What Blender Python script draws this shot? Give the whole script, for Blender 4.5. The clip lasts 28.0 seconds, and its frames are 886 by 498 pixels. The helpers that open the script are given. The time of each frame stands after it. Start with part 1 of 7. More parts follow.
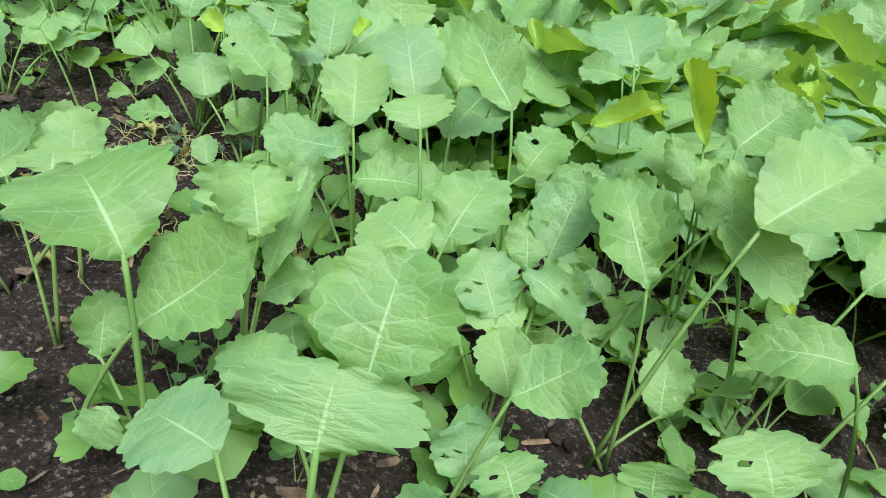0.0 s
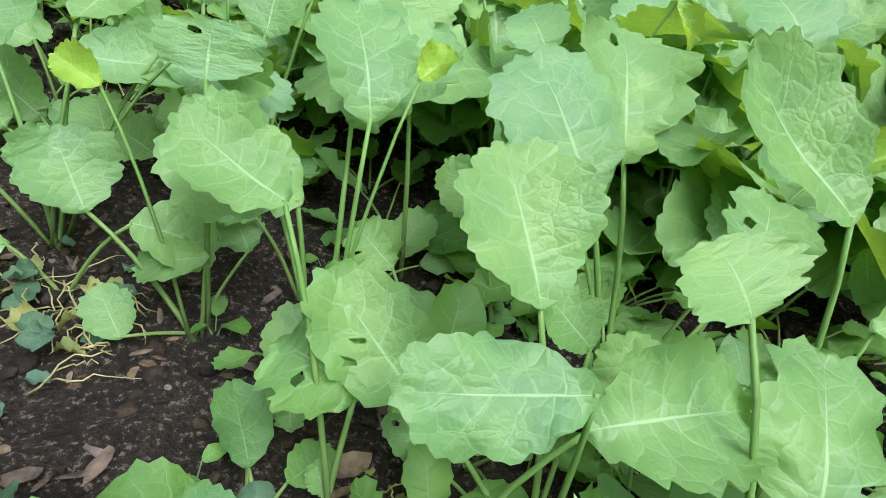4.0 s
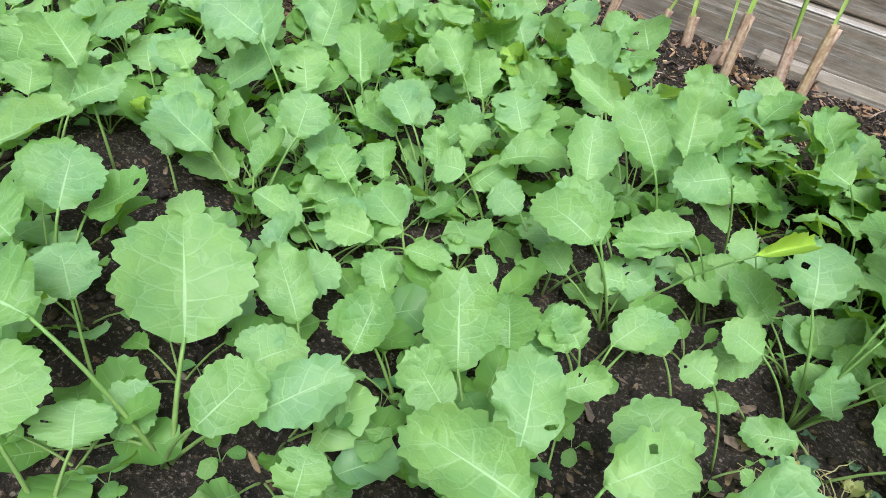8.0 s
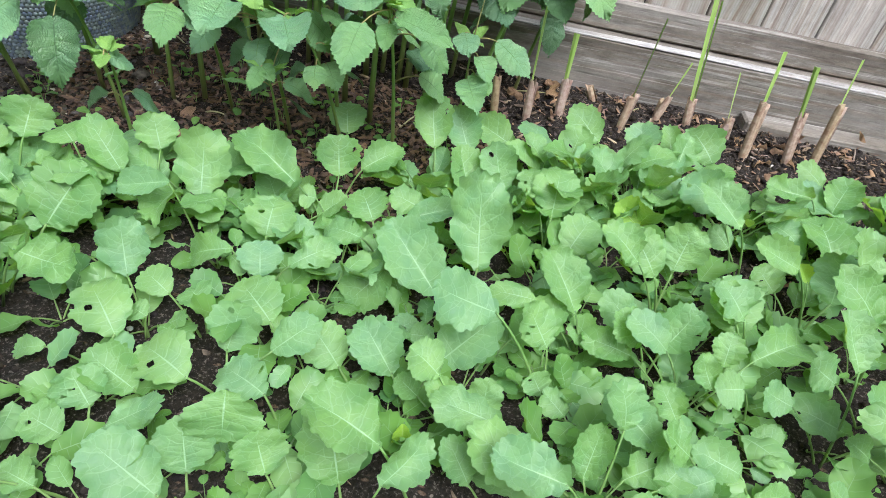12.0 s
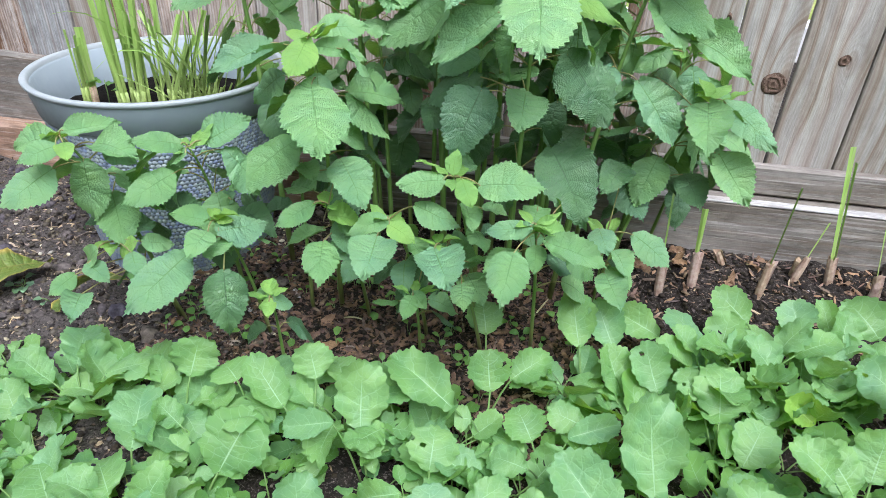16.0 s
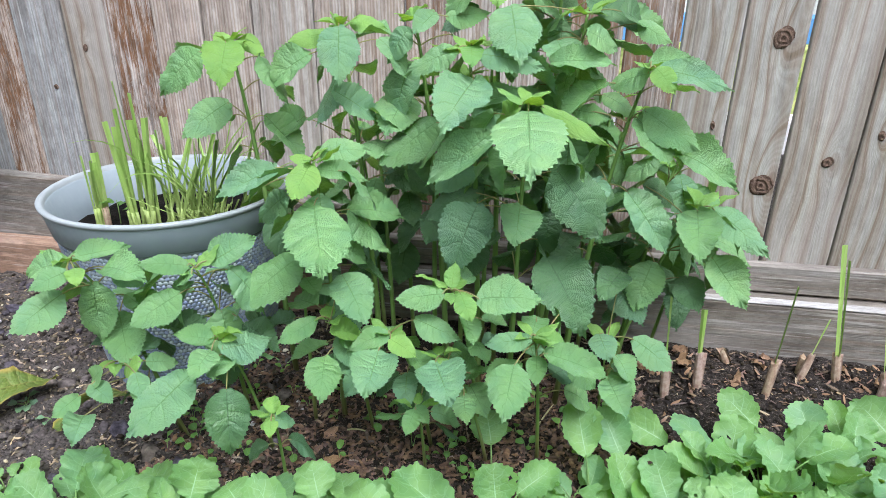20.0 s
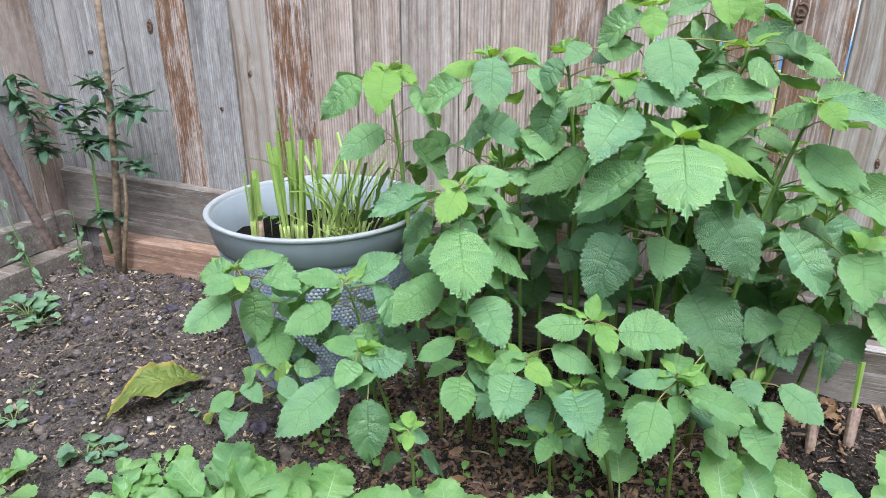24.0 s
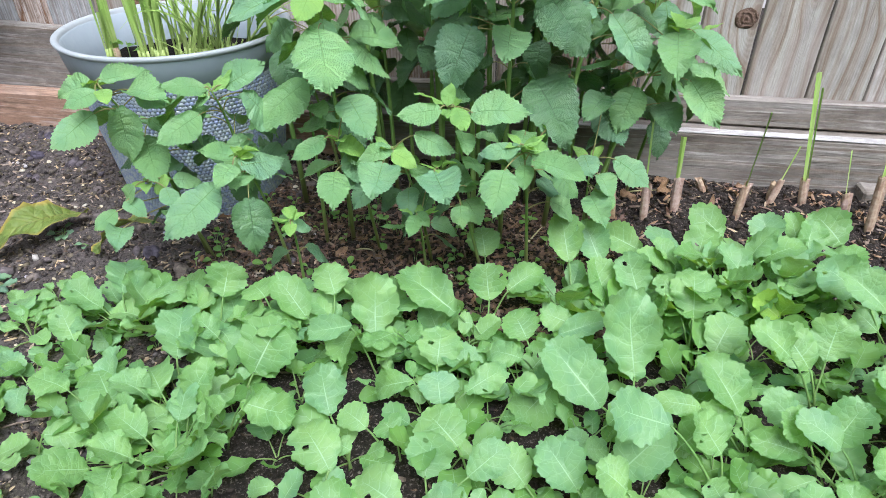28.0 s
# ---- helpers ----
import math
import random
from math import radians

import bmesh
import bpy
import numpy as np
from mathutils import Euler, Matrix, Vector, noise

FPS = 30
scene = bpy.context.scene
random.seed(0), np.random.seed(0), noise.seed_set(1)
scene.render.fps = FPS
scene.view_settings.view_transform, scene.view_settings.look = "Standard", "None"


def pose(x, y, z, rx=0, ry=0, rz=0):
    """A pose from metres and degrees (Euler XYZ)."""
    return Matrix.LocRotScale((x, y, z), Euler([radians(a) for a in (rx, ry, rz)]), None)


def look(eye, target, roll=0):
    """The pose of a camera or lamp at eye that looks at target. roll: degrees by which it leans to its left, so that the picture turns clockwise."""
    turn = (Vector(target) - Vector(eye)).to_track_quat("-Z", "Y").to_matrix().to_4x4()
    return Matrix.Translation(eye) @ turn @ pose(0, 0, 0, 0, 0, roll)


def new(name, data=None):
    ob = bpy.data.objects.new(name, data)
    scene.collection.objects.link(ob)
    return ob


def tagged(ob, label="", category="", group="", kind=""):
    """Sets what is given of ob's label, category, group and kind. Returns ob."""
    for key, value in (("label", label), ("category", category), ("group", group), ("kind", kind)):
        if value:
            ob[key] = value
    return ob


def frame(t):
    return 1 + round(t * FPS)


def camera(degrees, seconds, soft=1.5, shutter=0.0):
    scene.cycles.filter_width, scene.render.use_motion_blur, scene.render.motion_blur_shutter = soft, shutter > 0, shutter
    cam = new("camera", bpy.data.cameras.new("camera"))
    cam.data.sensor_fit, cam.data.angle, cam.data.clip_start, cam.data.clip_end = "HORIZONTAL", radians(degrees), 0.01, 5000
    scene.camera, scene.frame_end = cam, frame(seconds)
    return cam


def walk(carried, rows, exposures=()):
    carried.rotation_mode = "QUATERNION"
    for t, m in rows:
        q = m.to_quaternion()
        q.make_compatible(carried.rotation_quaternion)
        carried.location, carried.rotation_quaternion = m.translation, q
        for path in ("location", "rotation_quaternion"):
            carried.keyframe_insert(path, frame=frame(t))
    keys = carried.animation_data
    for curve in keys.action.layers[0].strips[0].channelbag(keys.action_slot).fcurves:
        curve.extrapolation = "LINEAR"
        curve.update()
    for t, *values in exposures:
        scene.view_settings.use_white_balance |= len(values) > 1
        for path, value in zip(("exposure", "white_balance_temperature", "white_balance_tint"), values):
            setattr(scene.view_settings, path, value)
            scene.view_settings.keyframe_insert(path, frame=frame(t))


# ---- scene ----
cam = camera(69.4, 28.0, soft=0.8)
PATH = [
    (0, (1.776, -1.772, 0.436), (1.208, -0.184, -0.639), 13.9),
    (0.5, (1.757, -1.759, 0.466), (1.393, -0.142, -0.653), 17.1),
    (1, (1.692, -1.746, 0.484), (1.471, -0.084, -0.607), 16.8),
    (1.5, (1.633, -1.615, 0.454), (1.557, 0.054, -0.646), 12.4),
    (2, (1.583, -1.522, 0.395), (1.666, 0.166, -0.675), 12.9),
    (2.5, (1.535, -1.459, 0.357), (1.782, 0.256, -0.642), 13.8),
    (4.5, (1.385, -1.54, 0.358), (1.209, 0.042, -0.852), 14.0),
    (5, (1.344, -1.598, 0.36), (0.99, -0.08, -0.892), 14.3),
    (5.5, (1.311, -1.629, 0.373), (0.85, -0.117, -0.852), 14.8),
    (6, (1.256, -1.668, 0.41), (0.671, -0.163, -0.77), 14.5),
    (6.5, (1.198, -1.713, 0.449), (0.526, -0.274, -0.766), 14.5),
    (7, (1.138, -1.772, 0.538), (0.524, -0.327, -0.701), 16.1),
    (7.5, (1.038, -1.763, 0.561), (0.463, -0.338, -0.719), 13.6),
    (8, (0.9, -1.746, 0.587), (0.292, -0.363, -0.724), 13.0),
    (8.5, (0.801, -1.739, 0.597), (0.274, -0.381, -0.774), 13.8),
    (9, (0.7, -1.715, 0.631), (0.275, -0.283, -0.7), 12.4),
    (9.5, (0.608, -1.727, 0.647), (0.316, -0.21, -0.622), 13.6),
    (10, (0.547, -1.764, 0.665), (0.253, -0.23, -0.584), 15.5),
    (10.5, (0.421, -1.733, 0.665), (0.217, -0.246, -0.657), 12.3),
    (11, (0.319, -1.683, 0.713), (0.139, -0.179, -0.593), 9.3),
    (11.5, (0.268, -1.677, 0.74), (0.144, -0.137, -0.53), 9.2),
    (12, (0.162, -1.694, 0.752), (0.167, -0.157, -0.529), 11.8),
    (12.5, (0.08, -1.699, 0.773), (0.117, -0.191, -0.54), 10.0),
    (14.5, (0.013, -1.662, 0.826), (-0.27, -0.214, -0.525), -1.7),
    (15, (0.027, -1.653, 0.843), (-0.139, -0.08, -0.382), 0.8),
    (15.5, (0.013, -1.618, 0.869), (-0.175, 0.022, -0.261), 4.6),
    (16, (-0.002, -1.591, 0.885), (-0.275, 0.092, -0.16), 2.4),
    (16.5, (-0.003, -1.574, 0.9), (-0.276, 0.184, -0.014), 0.7),
    (17, (-0.002, -1.562, 0.913), (-0.259, 0.27, 0.154), 0.1),
    (17.5, (-0.01, -1.56, 0.923), (-0.272, 0.295, 0.221), 2.1),
    (18, (-0.016, -1.551, 0.936), (-0.276, 0.325, 0.292), 0.7),
    (18.5, (-0.02, -1.558, 0.932), (-0.264, 0.293, 0.213), 1.2),
    (19, (-0.009, -1.562, 0.935), (-0.258, 0.285, 0.209), 1.1),
    (19.5, (0.004, -1.574, 0.929), (-0.292, 0.253, 0.172), -0.3),
    (20, (0.007, -1.589, 0.929), (-0.312, 0.217, 0.132), 0.5),
    (20.5, (0.004, -1.596, 0.926), (-0.373, 0.175, 0.078), 1.7),
    (22.5, (-0.012, -1.64, 0.944), (-0.492, 0.151, 0.195), 0.6),
    (23, (-0.026, -1.636, 0.943), (-0.56, 0.146, 0.209), 0.6),
    (23.5, (-0.037, -1.625, 0.942), (-0.643, 0.132, 0.206), -0.3),
    (24, (-0.048, -1.62, 0.94), (-0.694, 0.126, 0.21), -0.1),
    (24.5, (-0.051, -1.63, 0.925), (-0.702, 0.094, 0.147), 0.2),
    (25, (-0.038, -1.639, 0.913), (-0.703, 0.063, 0.1), -0.4),
    (25.5, (-0.029, -1.645, 0.894), (-0.683, 0.037, 0.032), -1.4),
    (26, (-0.021, -1.651, 0.893), (-0.627, 0.027, -0.013), -1.1),
    (26.5, (0.003, -1.677, 0.873), (-0.566, -0.021, -0.092), -1.7),
    (27, (0.024, -1.702, 0.866), (-0.424, -0.071, -0.201), -2.4),
    (27.5, (0.039, -1.725, 0.86), (-0.253, -0.079, -0.238), -0.2),
    (28, (0.039, -1.75, 0.875), (-0.248, -0.114, -0.238), -0.3),
]
# stops, white balance and tint along the way: the picture turns a little cooler as the view opens
EXPOSURES = [(0.0, 1.15, 6260, 11), (5.0, 1.12, 6130, 12), (8.0, 1.15, 6280, 10), (10.5, 1.15, 6130, 11), (12.5, 1.2, 5950, 13), (15.0, 1.2, 5820, 14), (19.0, 1.17, 5880, 13), (25.0, 1.15, 5880, 15), (28.0, 1.27, 5850, 15)]
walk(cam, [(t, look(eye, target, roll)) for t, eye, target, roll in PATH], EXPOSURES)

# world, sun and exposure: an overcast, shaded garden
world = bpy.data.worlds.new("overcast_sky")
scene.world = world
world.use_nodes = True
wn = world.node_tree.nodes
sky = wn.new("ShaderNodeTexSky")
sky.sky_type, sky.sun_disc = "NISHITA", False
sky.sun_elevation, sky.sun_rotation = radians(58), radians(150)
sky.air_density, sky.dust_density, sky.ozone_density = 1.0, 5.0, 1.0
soften = wn.new("ShaderNodeHueSaturation")
soften.inputs["Saturation"].default_value = 0.35
world.node_tree.links.new(sky.outputs[0], soften.inputs["Color"])
world.node_tree.links.new(soften.outputs[0], wn["Background"].inputs[0])
wn["Background"].inputs[1].default_value = 0.122
sun = new("sun", bpy.data.lights.new("sun", "SUN"))
sun.data.energy, sun.data.angle, sun.data.color = 1.5, radians(30), (1.0, 0.97, 0.92)
sun.matrix_world = look((1.5, -2.6, 6.0), (0, 0, 0))


# ---------------------------------------------------------------- materials
def shader(name):
    mat = bpy.data.materials.new(name)
    mat.use_nodes = True
    tree = mat.node_tree
    tree.nodes.clear()

    def mk(kind, **values):
        node = tree.nodes.new("ShaderNode" + kind)
        for key, value in values.items():
            if key == "operation":
                node.operation = value
            elif key == "blend_type":
                node.blend_type = value
            elif key == "data_type":
                node.data_type = value
            elif key == "feature":
                node.feature = value
            elif key == "bands_direction":
                node.bands_direction = value
            elif key == "wave_type":
                node.wave_type = value
            if key in ("operation", "blend_type", "data_type", "feature", "bands_direction", "wave_type"):
                continue
            slot = node.inputs[int(key[1:])] if key[0] == "i" and key[1:].isdigit() else node.inputs[key.replace("_", " ")]
            if isinstance(value, bpy.types.NodeSocket):
                tree.links.new(value, slot)
            else:
                slot.default_value = value
        return node

    return mat, mk, tree


def math_of(mk, op, a, b=0.0):
    return mk("Math", operation=op, i0=a, i1=b).outputs[0]


def ramp(mk, value, low, high, a=0.0, b=1.0):
    return mk("MapRange", Value=value, From_Min=low, From_Max=high, To_Min=a, To_Max=b).outputs[0]


def blend(mk, fac, a, b, how="MIX"):
    node = mk("Mix", data_type="RGBA", blend_type=how, i0=fac)
    for slot, value in ((node.inputs[6], a), (node.inputs[7], b)):
        if isinstance(value, bpy.types.NodeSocket):
            slot.id_data.links.new(value, slot)
        else:
            slot.default_value = (*value, 1) if len(value) == 3 else value
    return node.outputs[2]


def noise_at(mk, vector, scale, detail=4.0, rough=0.55, distort=0.0):
    return mk("TexNoise", Vector=vector, Scale=scale, Detail=detail, Roughness=rough, Distortion=distort)


def finish(mk, tree, colour, rough, bump=None, depth=0.2, dist=0.01, spec=0.4, metal=0.0, glow=None, share=0.0):
    bsdf = mk("BsdfPrincipled", Roughness=rough, Metallic=metal)
    bsdf.inputs["Specular IOR Level"].default_value = spec
    if isinstance(colour, bpy.types.NodeSocket):
        tree.links.new(colour, bsdf.inputs["Base Color"])
    else:
        bsdf.inputs["Base Color"].default_value = (*colour, 1)
    last = bsdf.outputs[0]
    normal = None
    if bump is not None:
        normal = mk("Bump", Strength=depth, Distance=dist, Height=bump).outputs[0]
        tree.links.new(normal, bsdf.inputs["Normal"])
    if glow is not None:
        thin = mk("BsdfTranslucent", Color=glow)
        last = mk("MixShader", i0=share, i1=last, i2=thin.outputs[0]).outputs[0]
    tree.links.new(last, mk("OutputMaterial").inputs[0])


def leaf_material(name, dark, light, cool, vein, through_colour, veins=7.0, slant=0.12, crinkle=0.5, share=0.35, rough=0.5, fine=9.0, relief=0.28, pucker_by=0.9, spec=0.35, rim=None, net_by=0.24, ribs=0.0):
    """A leaf with a pale tapering midrib, alternate side veins and a puckered blade; its hue shifts a little from leaf to leaf."""
    mat, mk, tree = shader(name)
    rnd = math_of(mk, "FRACT", math_of(mk, "ADD", mk("ObjectInfo").outputs["Random"], mk("NewGeometry").outputs["Random Per Island"]))
    uv = mk("UVMap").outputs[0]
    split = mk("SeparateXYZ", Vector=uv)
    own = mk("CombineXYZ", X=math_of(mk, "MULTIPLY", rnd, 31.0), Y=math_of(mk, "MULTIPLY", rnd, 17.0), Z=0.0).outputs[0]
    local = mk("VectorMath", operation="ADD", i0=mk("TexCoord").outputs["Object"], i1=own).outputs[0]
    wob = noise_at(mk, local, 3.2, 3.0)
    v = math_of(mk, "SUBTRACT", split.outputs[0], 0.5)
    x = math_of(mk, "ABSOLUTE", v)
    y = split.outputs[1]
    # the midrib is broad at the stalk and runs out to a thread at the tip
    rib_wide = ramp(mk, y, 0.0, 1.0, 0.032, 0.005)
    rib = math_of(mk, "MULTIPLY", ramp(mk, math_of(mk, "DIVIDE", x, rib_wide), 1.0, 0.45), ramp(mk, y, 0.80, 0.98, 1.0, 0.25))
    hand = math_of(mk, "MULTIPLY", math_of(mk, "GREATER_THAN", v, 0.0), 0.46)
    way = math_of(mk, "ADD", math_of(mk, "SUBTRACT", math_of(mk, "ADD", y, math_of(mk, "MULTIPLY", wob.outputs[0], 0.13)), math_of(mk, "MULTIPLY", math_of(mk, "MULTIPLY", x, x), slant)), math_of(mk, "DIVIDE", hand, veins))
    saw = math_of(mk, "ABSOLUTE", math_of(mk, "SUBTRACT", math_of(mk, "FRACT", math_of(mk, "MULTIPLY", way, veins)), 0.5))
    side_wide = ramp(mk, x, 0.0, 0.46, 0.085, 0.022)
    side = math_of(mk, "MULTIPLY", ramp(mk, math_of(mk, "DIVIDE", saw, side_wide), 1.0, 0.35), ramp(mk, x, 0.30, 0.49, 1.0, 0.15))
    bent = mk("VectorMath", operation="ADD", i0=local, i1=mk("VectorMath", operation="SCALE", i0=noise_at(mk, local, 9.0, 2.0).outputs["Color"], Scale=0.06).outputs[0]).outputs[0]
    cells = mk("TexVoronoi", feature="DISTANCE_TO_EDGE", Vector=bent, Scale=fine)
    net = ramp(mk, cells.outputs[0], 0.045, 0.0)
    small = mk("TexVoronoi", feature="DISTANCE_TO_EDGE", Vector=bent, Scale=fine * 2.7)
    lines = math_of(mk, "MAXIMUM", rib, math_of(mk, "MULTIPLY", side, ramp(mk, wob.outputs[0], 0.35, 0.65, 0.28, 0.62)))
    lines = math_of(mk, "MAXIMUM", lines, math_of(mk, "MULTIPLY", net, net_by))
    body = blend(mk, rnd, dark, light)
    body = blend(mk, ramp(mk, math_of(mk, "FRACT", math_of(mk, "MULTIPLY", rnd, 7.31)), 0.5, 1.0, 0.0, 0.9), body, cool)
    patch = noise_at(mk, mk("NewGeometry").outputs["Position"], 30.0, 3.0)
    body = blend(mk, 1.0, body, mk("CombineColor", i0=ramp(mk, patch.outputs[0], 0.3, 0.7, 0.80, 1.18), i1=ramp(mk, patch.outputs[0], 0.3, 0.7, 0.87, 1.11), i2=0.95).outputs[0], "MULTIPLY")
    broadly = noise_at(mk, local, 2.1, 2.0)
    body = blend(mk, ramp(mk, broadly.outputs[0], 0.45, 0.7, 0.0, 0.4), body, light)
    speck = noise_at(mk, local, 46.0, 3.0)
    body = blend(mk, ramp(mk, speck.outputs[0], 0.60, 0.74, 0.0, 0.35), body, light)
    body = blend(mk, ramp(mk, speck.outputs[0], 0.42, 0.30, 0.0, 0.30), body, dark)
    if rim:
        body = blend(mk, ramp(mk, math_of(mk, "ADD", x, math_of(mk, "MULTIPLY", wob.outputs[0], 0.20)), 0.50, 0.60), body, rim)
    body = blend(mk, lines, body, vein)
    pucker = noise_at(mk, local, 13.0, 3.0)
    height = math_of(mk, "ADD", math_of(mk, "MULTIPLY", ramp(mk, saw, 0.0, 0.30), crinkle), math_of(mk, "MULTIPLY", pucker.outputs[0], pucker_by))
    height = math_of(mk, "SUBTRACT", height, math_of(mk, "MULTIPLY", lines, 0.5))
    height = math_of(mk, "ADD", height, math_of(mk, "MULTIPLY", ramp(mk, cells.outputs[0], 0.0, 0.30), 0.75))
    height = math_of(mk, "ADD", height, math_of(mk, "MULTIPLY", ramp(mk, small.outputs[0], 0.0, 0.25), 0.22))
    if ribs:
        # fine cross veins, as in quilted cloth
        weave = mk("TexWave", wave_type="BANDS", bands_direction="X", Vector=mk("VectorMath", operation="ADD", i0=mk("CombineXYZ", X=math_of(mk, "MULTIPLY", x, 2.0), Y=0.0, Z=0.0).outputs[0], i1=mk("VectorMath", operation="SCALE", i0=wob.outputs["Color"], Scale=0.25).outputs[0]).outputs[0], Scale=ribs, Distortion=1.5, Detail=1.0)
        height = math_of(mk, "ADD", height, math_of(mk, "MULTIPLY", weave.outputs[1], 0.42))
        body = blend(mk, math_of(mk, "MULTIPLY", ramp(mk, weave.outputs[1], 0.35, 0.05), 0.17), body, dark)
        body = blend(mk, math_of(mk, "MULTIPLY", ramp(mk, weave.outputs[1], 0.65, 0.95), 0.22), body, light)
    finish(mk, tree, body, ramp(mk, pucker.outputs[0], 0.3, 0.7, rough - 0.06, rough + 0.1), height, relief, 0.006, spec, 0.0, (*through_colour, 1), share)
    return mat


def stalk_material(name, low, high, streak):
    mat, mk, tree = shader(name)
    where = mk("TexCoord").outputs["Object"]
    long = mk("Mapping", Vector=where, Scale=(60, 60, 6))
    n = noise_at(mk, long.outputs[0], 2.0, 3.0)
    z = mk("SeparateXYZ", Vector=where).outputs[2]
    c = blend(mk, ramp(mk, z, 0.0, 0.14), low, high)
    c = blend(mk, ramp(mk, n.outputs[0], 0.5, 0.7, 0.0, 0.5), c, streak)
    finish(mk, tree, c, 0.5, n.outputs[0], 0.2, 0.003, 0.35, 0.0, (*high, 1), 0.12)
    return mat


def wood_material(name, grey, brown, dark, rust=0.4, along="z", tint=0.5, worn=1.0, arcs=0.5, stripe=0.0, knots=()):
    """Weathered fence timber: long grain, wavering growth lines, stains that differ from board to board."""
    mat, mk, tree = shader(name)
    where = mk("TexCoord").outputs["Object"]
    rnd = mk("ObjectInfo").outputs["Random"]
    shift = mk("CombineXYZ", X=math_of(mk, "MULTIPLY", rnd, 7.0), Y=math_of(mk, "MULTIPLY", rnd, 3.0), Z=math_of(mk, "MULTIPLY", rnd, 19.0)).outputs[0]
    base = mk("VectorMath", operation="ADD", i0=where, i1=shift).outputs[0]
    stretch = (9.0, 9.0, 0.8) if along == "z" else (0.8, 9.0, 9.0)
    long = mk("Mapping", Vector=base, Scale=stretch).outputs[0]
    warp = noise_at(mk, mk("Mapping", Vector=base, Scale=(6, 6, 2.2) if along == "z" else (2.2, 6, 6)).outputs[0], 1.0, 2.0)
    rings = mk("TexWave", wave_type="BANDS", bands_direction="X" if along == "z" else "Z", Vector=long, Scale=0.85, Distortion=7.0, Detail=2.0, Detail_Scale=0.8)
    grain = noise_at(mk, mk("Mapping", Vector=base, Scale=(300, 300, 22) if along == "z" else (22, 300, 300)).outputs[0], 1.0, 4.0, 0.65)
    stain = noise_at(mk, mk("Mapping", Vector=base, Scale=(17, 17, 3.2) if along == "z" else (3.2, 17, 17)).outputs[0], 1.0, 8.0, 0.72)
    c = blend(mk, ramp(mk, rnd, 0.0, 1.0, 0.0, tint), grey, brown)
    c = blend(mk, ramp(mk, rings.outputs[1], 0.45, 0.95, 0.0, 0.6), c, brown)
    swirl = mk("TexWave", wave_type="BANDS", bands_direction="X" if along == "z" else "Z", Vector=mk("Mapping", Vector=base, Scale=(7.0, 7.0, 0.9) if along == "z" else (0.9, 7.0, 7.0)).outputs[0], Scale=1.5, Distortion=9.0, Detail=1.0, Detail_Scale=0.55)
    c = blend(mk, ramp(mk, swirl.outputs[1], 0.72, 0.97, 0.0, 0.55 * arcs), c, (0.20, 0.135, 0.095))
    if stripe:
        # raised growth lines, close together
        lines = mk("TexWave", wave_type="BANDS", bands_direction="X" if along == "z" else "Z", Vector=long, Scale=4.2, Distortion=5.0, Detail=2.0, Detail_Scale=0.6)
        c = blend(mk, ramp(mk, lines.outputs[1], 0.50, 0.90, 0.0, stripe), c, dark)
        c = blend(mk, ramp(mk, lines.outputs[1], 0.30, 0.05, 0.0, 0.5 * stripe), c, (0.56, 0.53, 0.50))
    if knots:
        # broad growth bands that part and flow round each knot
        spot = mk("SeparateXYZ", Vector=where)
        flow = math_of(mk, "ADD", spot.outputs[0], ramp(mk, warp.outputs[0], 0.2, 0.8, -0.022, 0.022))
        for kx, kz, rx, rz in knots:
            dx = math_of(mk, "DIVIDE", math_of(mk, "SUBTRACT", spot.outputs[0], kx), rx * 1.9)
            dz = math_of(mk, "DIVIDE", math_of(mk, "SUBTRACT", spot.outputs[2], kz), rz * 4.6)
            far = math_of(mk, "ADD", math_of(mk, "MULTIPLY", dx, dx), math_of(mk, "MULTIPLY", dz, dz))
            flow = math_of(mk, "ADD", flow, math_of(mk, "MULTIPLY", math_of(mk, "POWER", 2.72, math_of(mk, "MULTIPLY", far, -1.0)), rx * 3.2))
        swell = math_of(mk, "SINE", math_of(mk, "MULTIPLY", flow, 135.0))
        thread = math_of(mk, "SINE", math_of(mk, "MULTIPLY", flow, 930.0))
        c = blend(mk, ramp(mk, swell, 0.15, 0.95, 0.0, 0.75), c, brown)
        c = blend(mk, ramp(mk, swell, 0.86, 1.0, 0.0, 0.55), c, dark)
        c = blend(mk, ramp(mk, thread, 0.45, 1.0, 0.0, 0.16), c, dark)
        c = blend(mk, ramp(mk, thread, -0.45, -1.0, 0.0, 0.14), c, (0.52, 0.50, 0.47))
    swing = 0.14 + 0.2 * worn
    tone = noise_at(mk, mk("Mapping", Vector=base, Scale=(14, 14, 1.1) if along == "z" else (1.1, 14, 14)).outputs[0], 1.0, 3.0, 0.6)
    c = blend(mk, 1.0, c, mk("CombineColor", i0=ramp(mk, tone.outputs[0], 0.3, 0.7, 1 - swing, 1 + 0.85 * swing), i1=ramp(mk, tone.outputs[0], 0.3, 0.7, 1 - swing, 1 + 0.88 * swing), i2=ramp(mk, tone.outputs[0], 0.3, 0.7, 1 - swing, 1 + 0.92 * swing)).outputs[0], "MULTIPLY")
    scrape = math_of(mk, "MULTIPLY", ramp(mk, stain.outputs[0], 0.53 - 0.05 * (rust >= 1), 0.56 - 0.03 * (rust >= 1), 0.0, rust), ramp(mk, grain.outputs[0], 0.36, 0.50))
    c = blend(mk, scrape, c, dark)
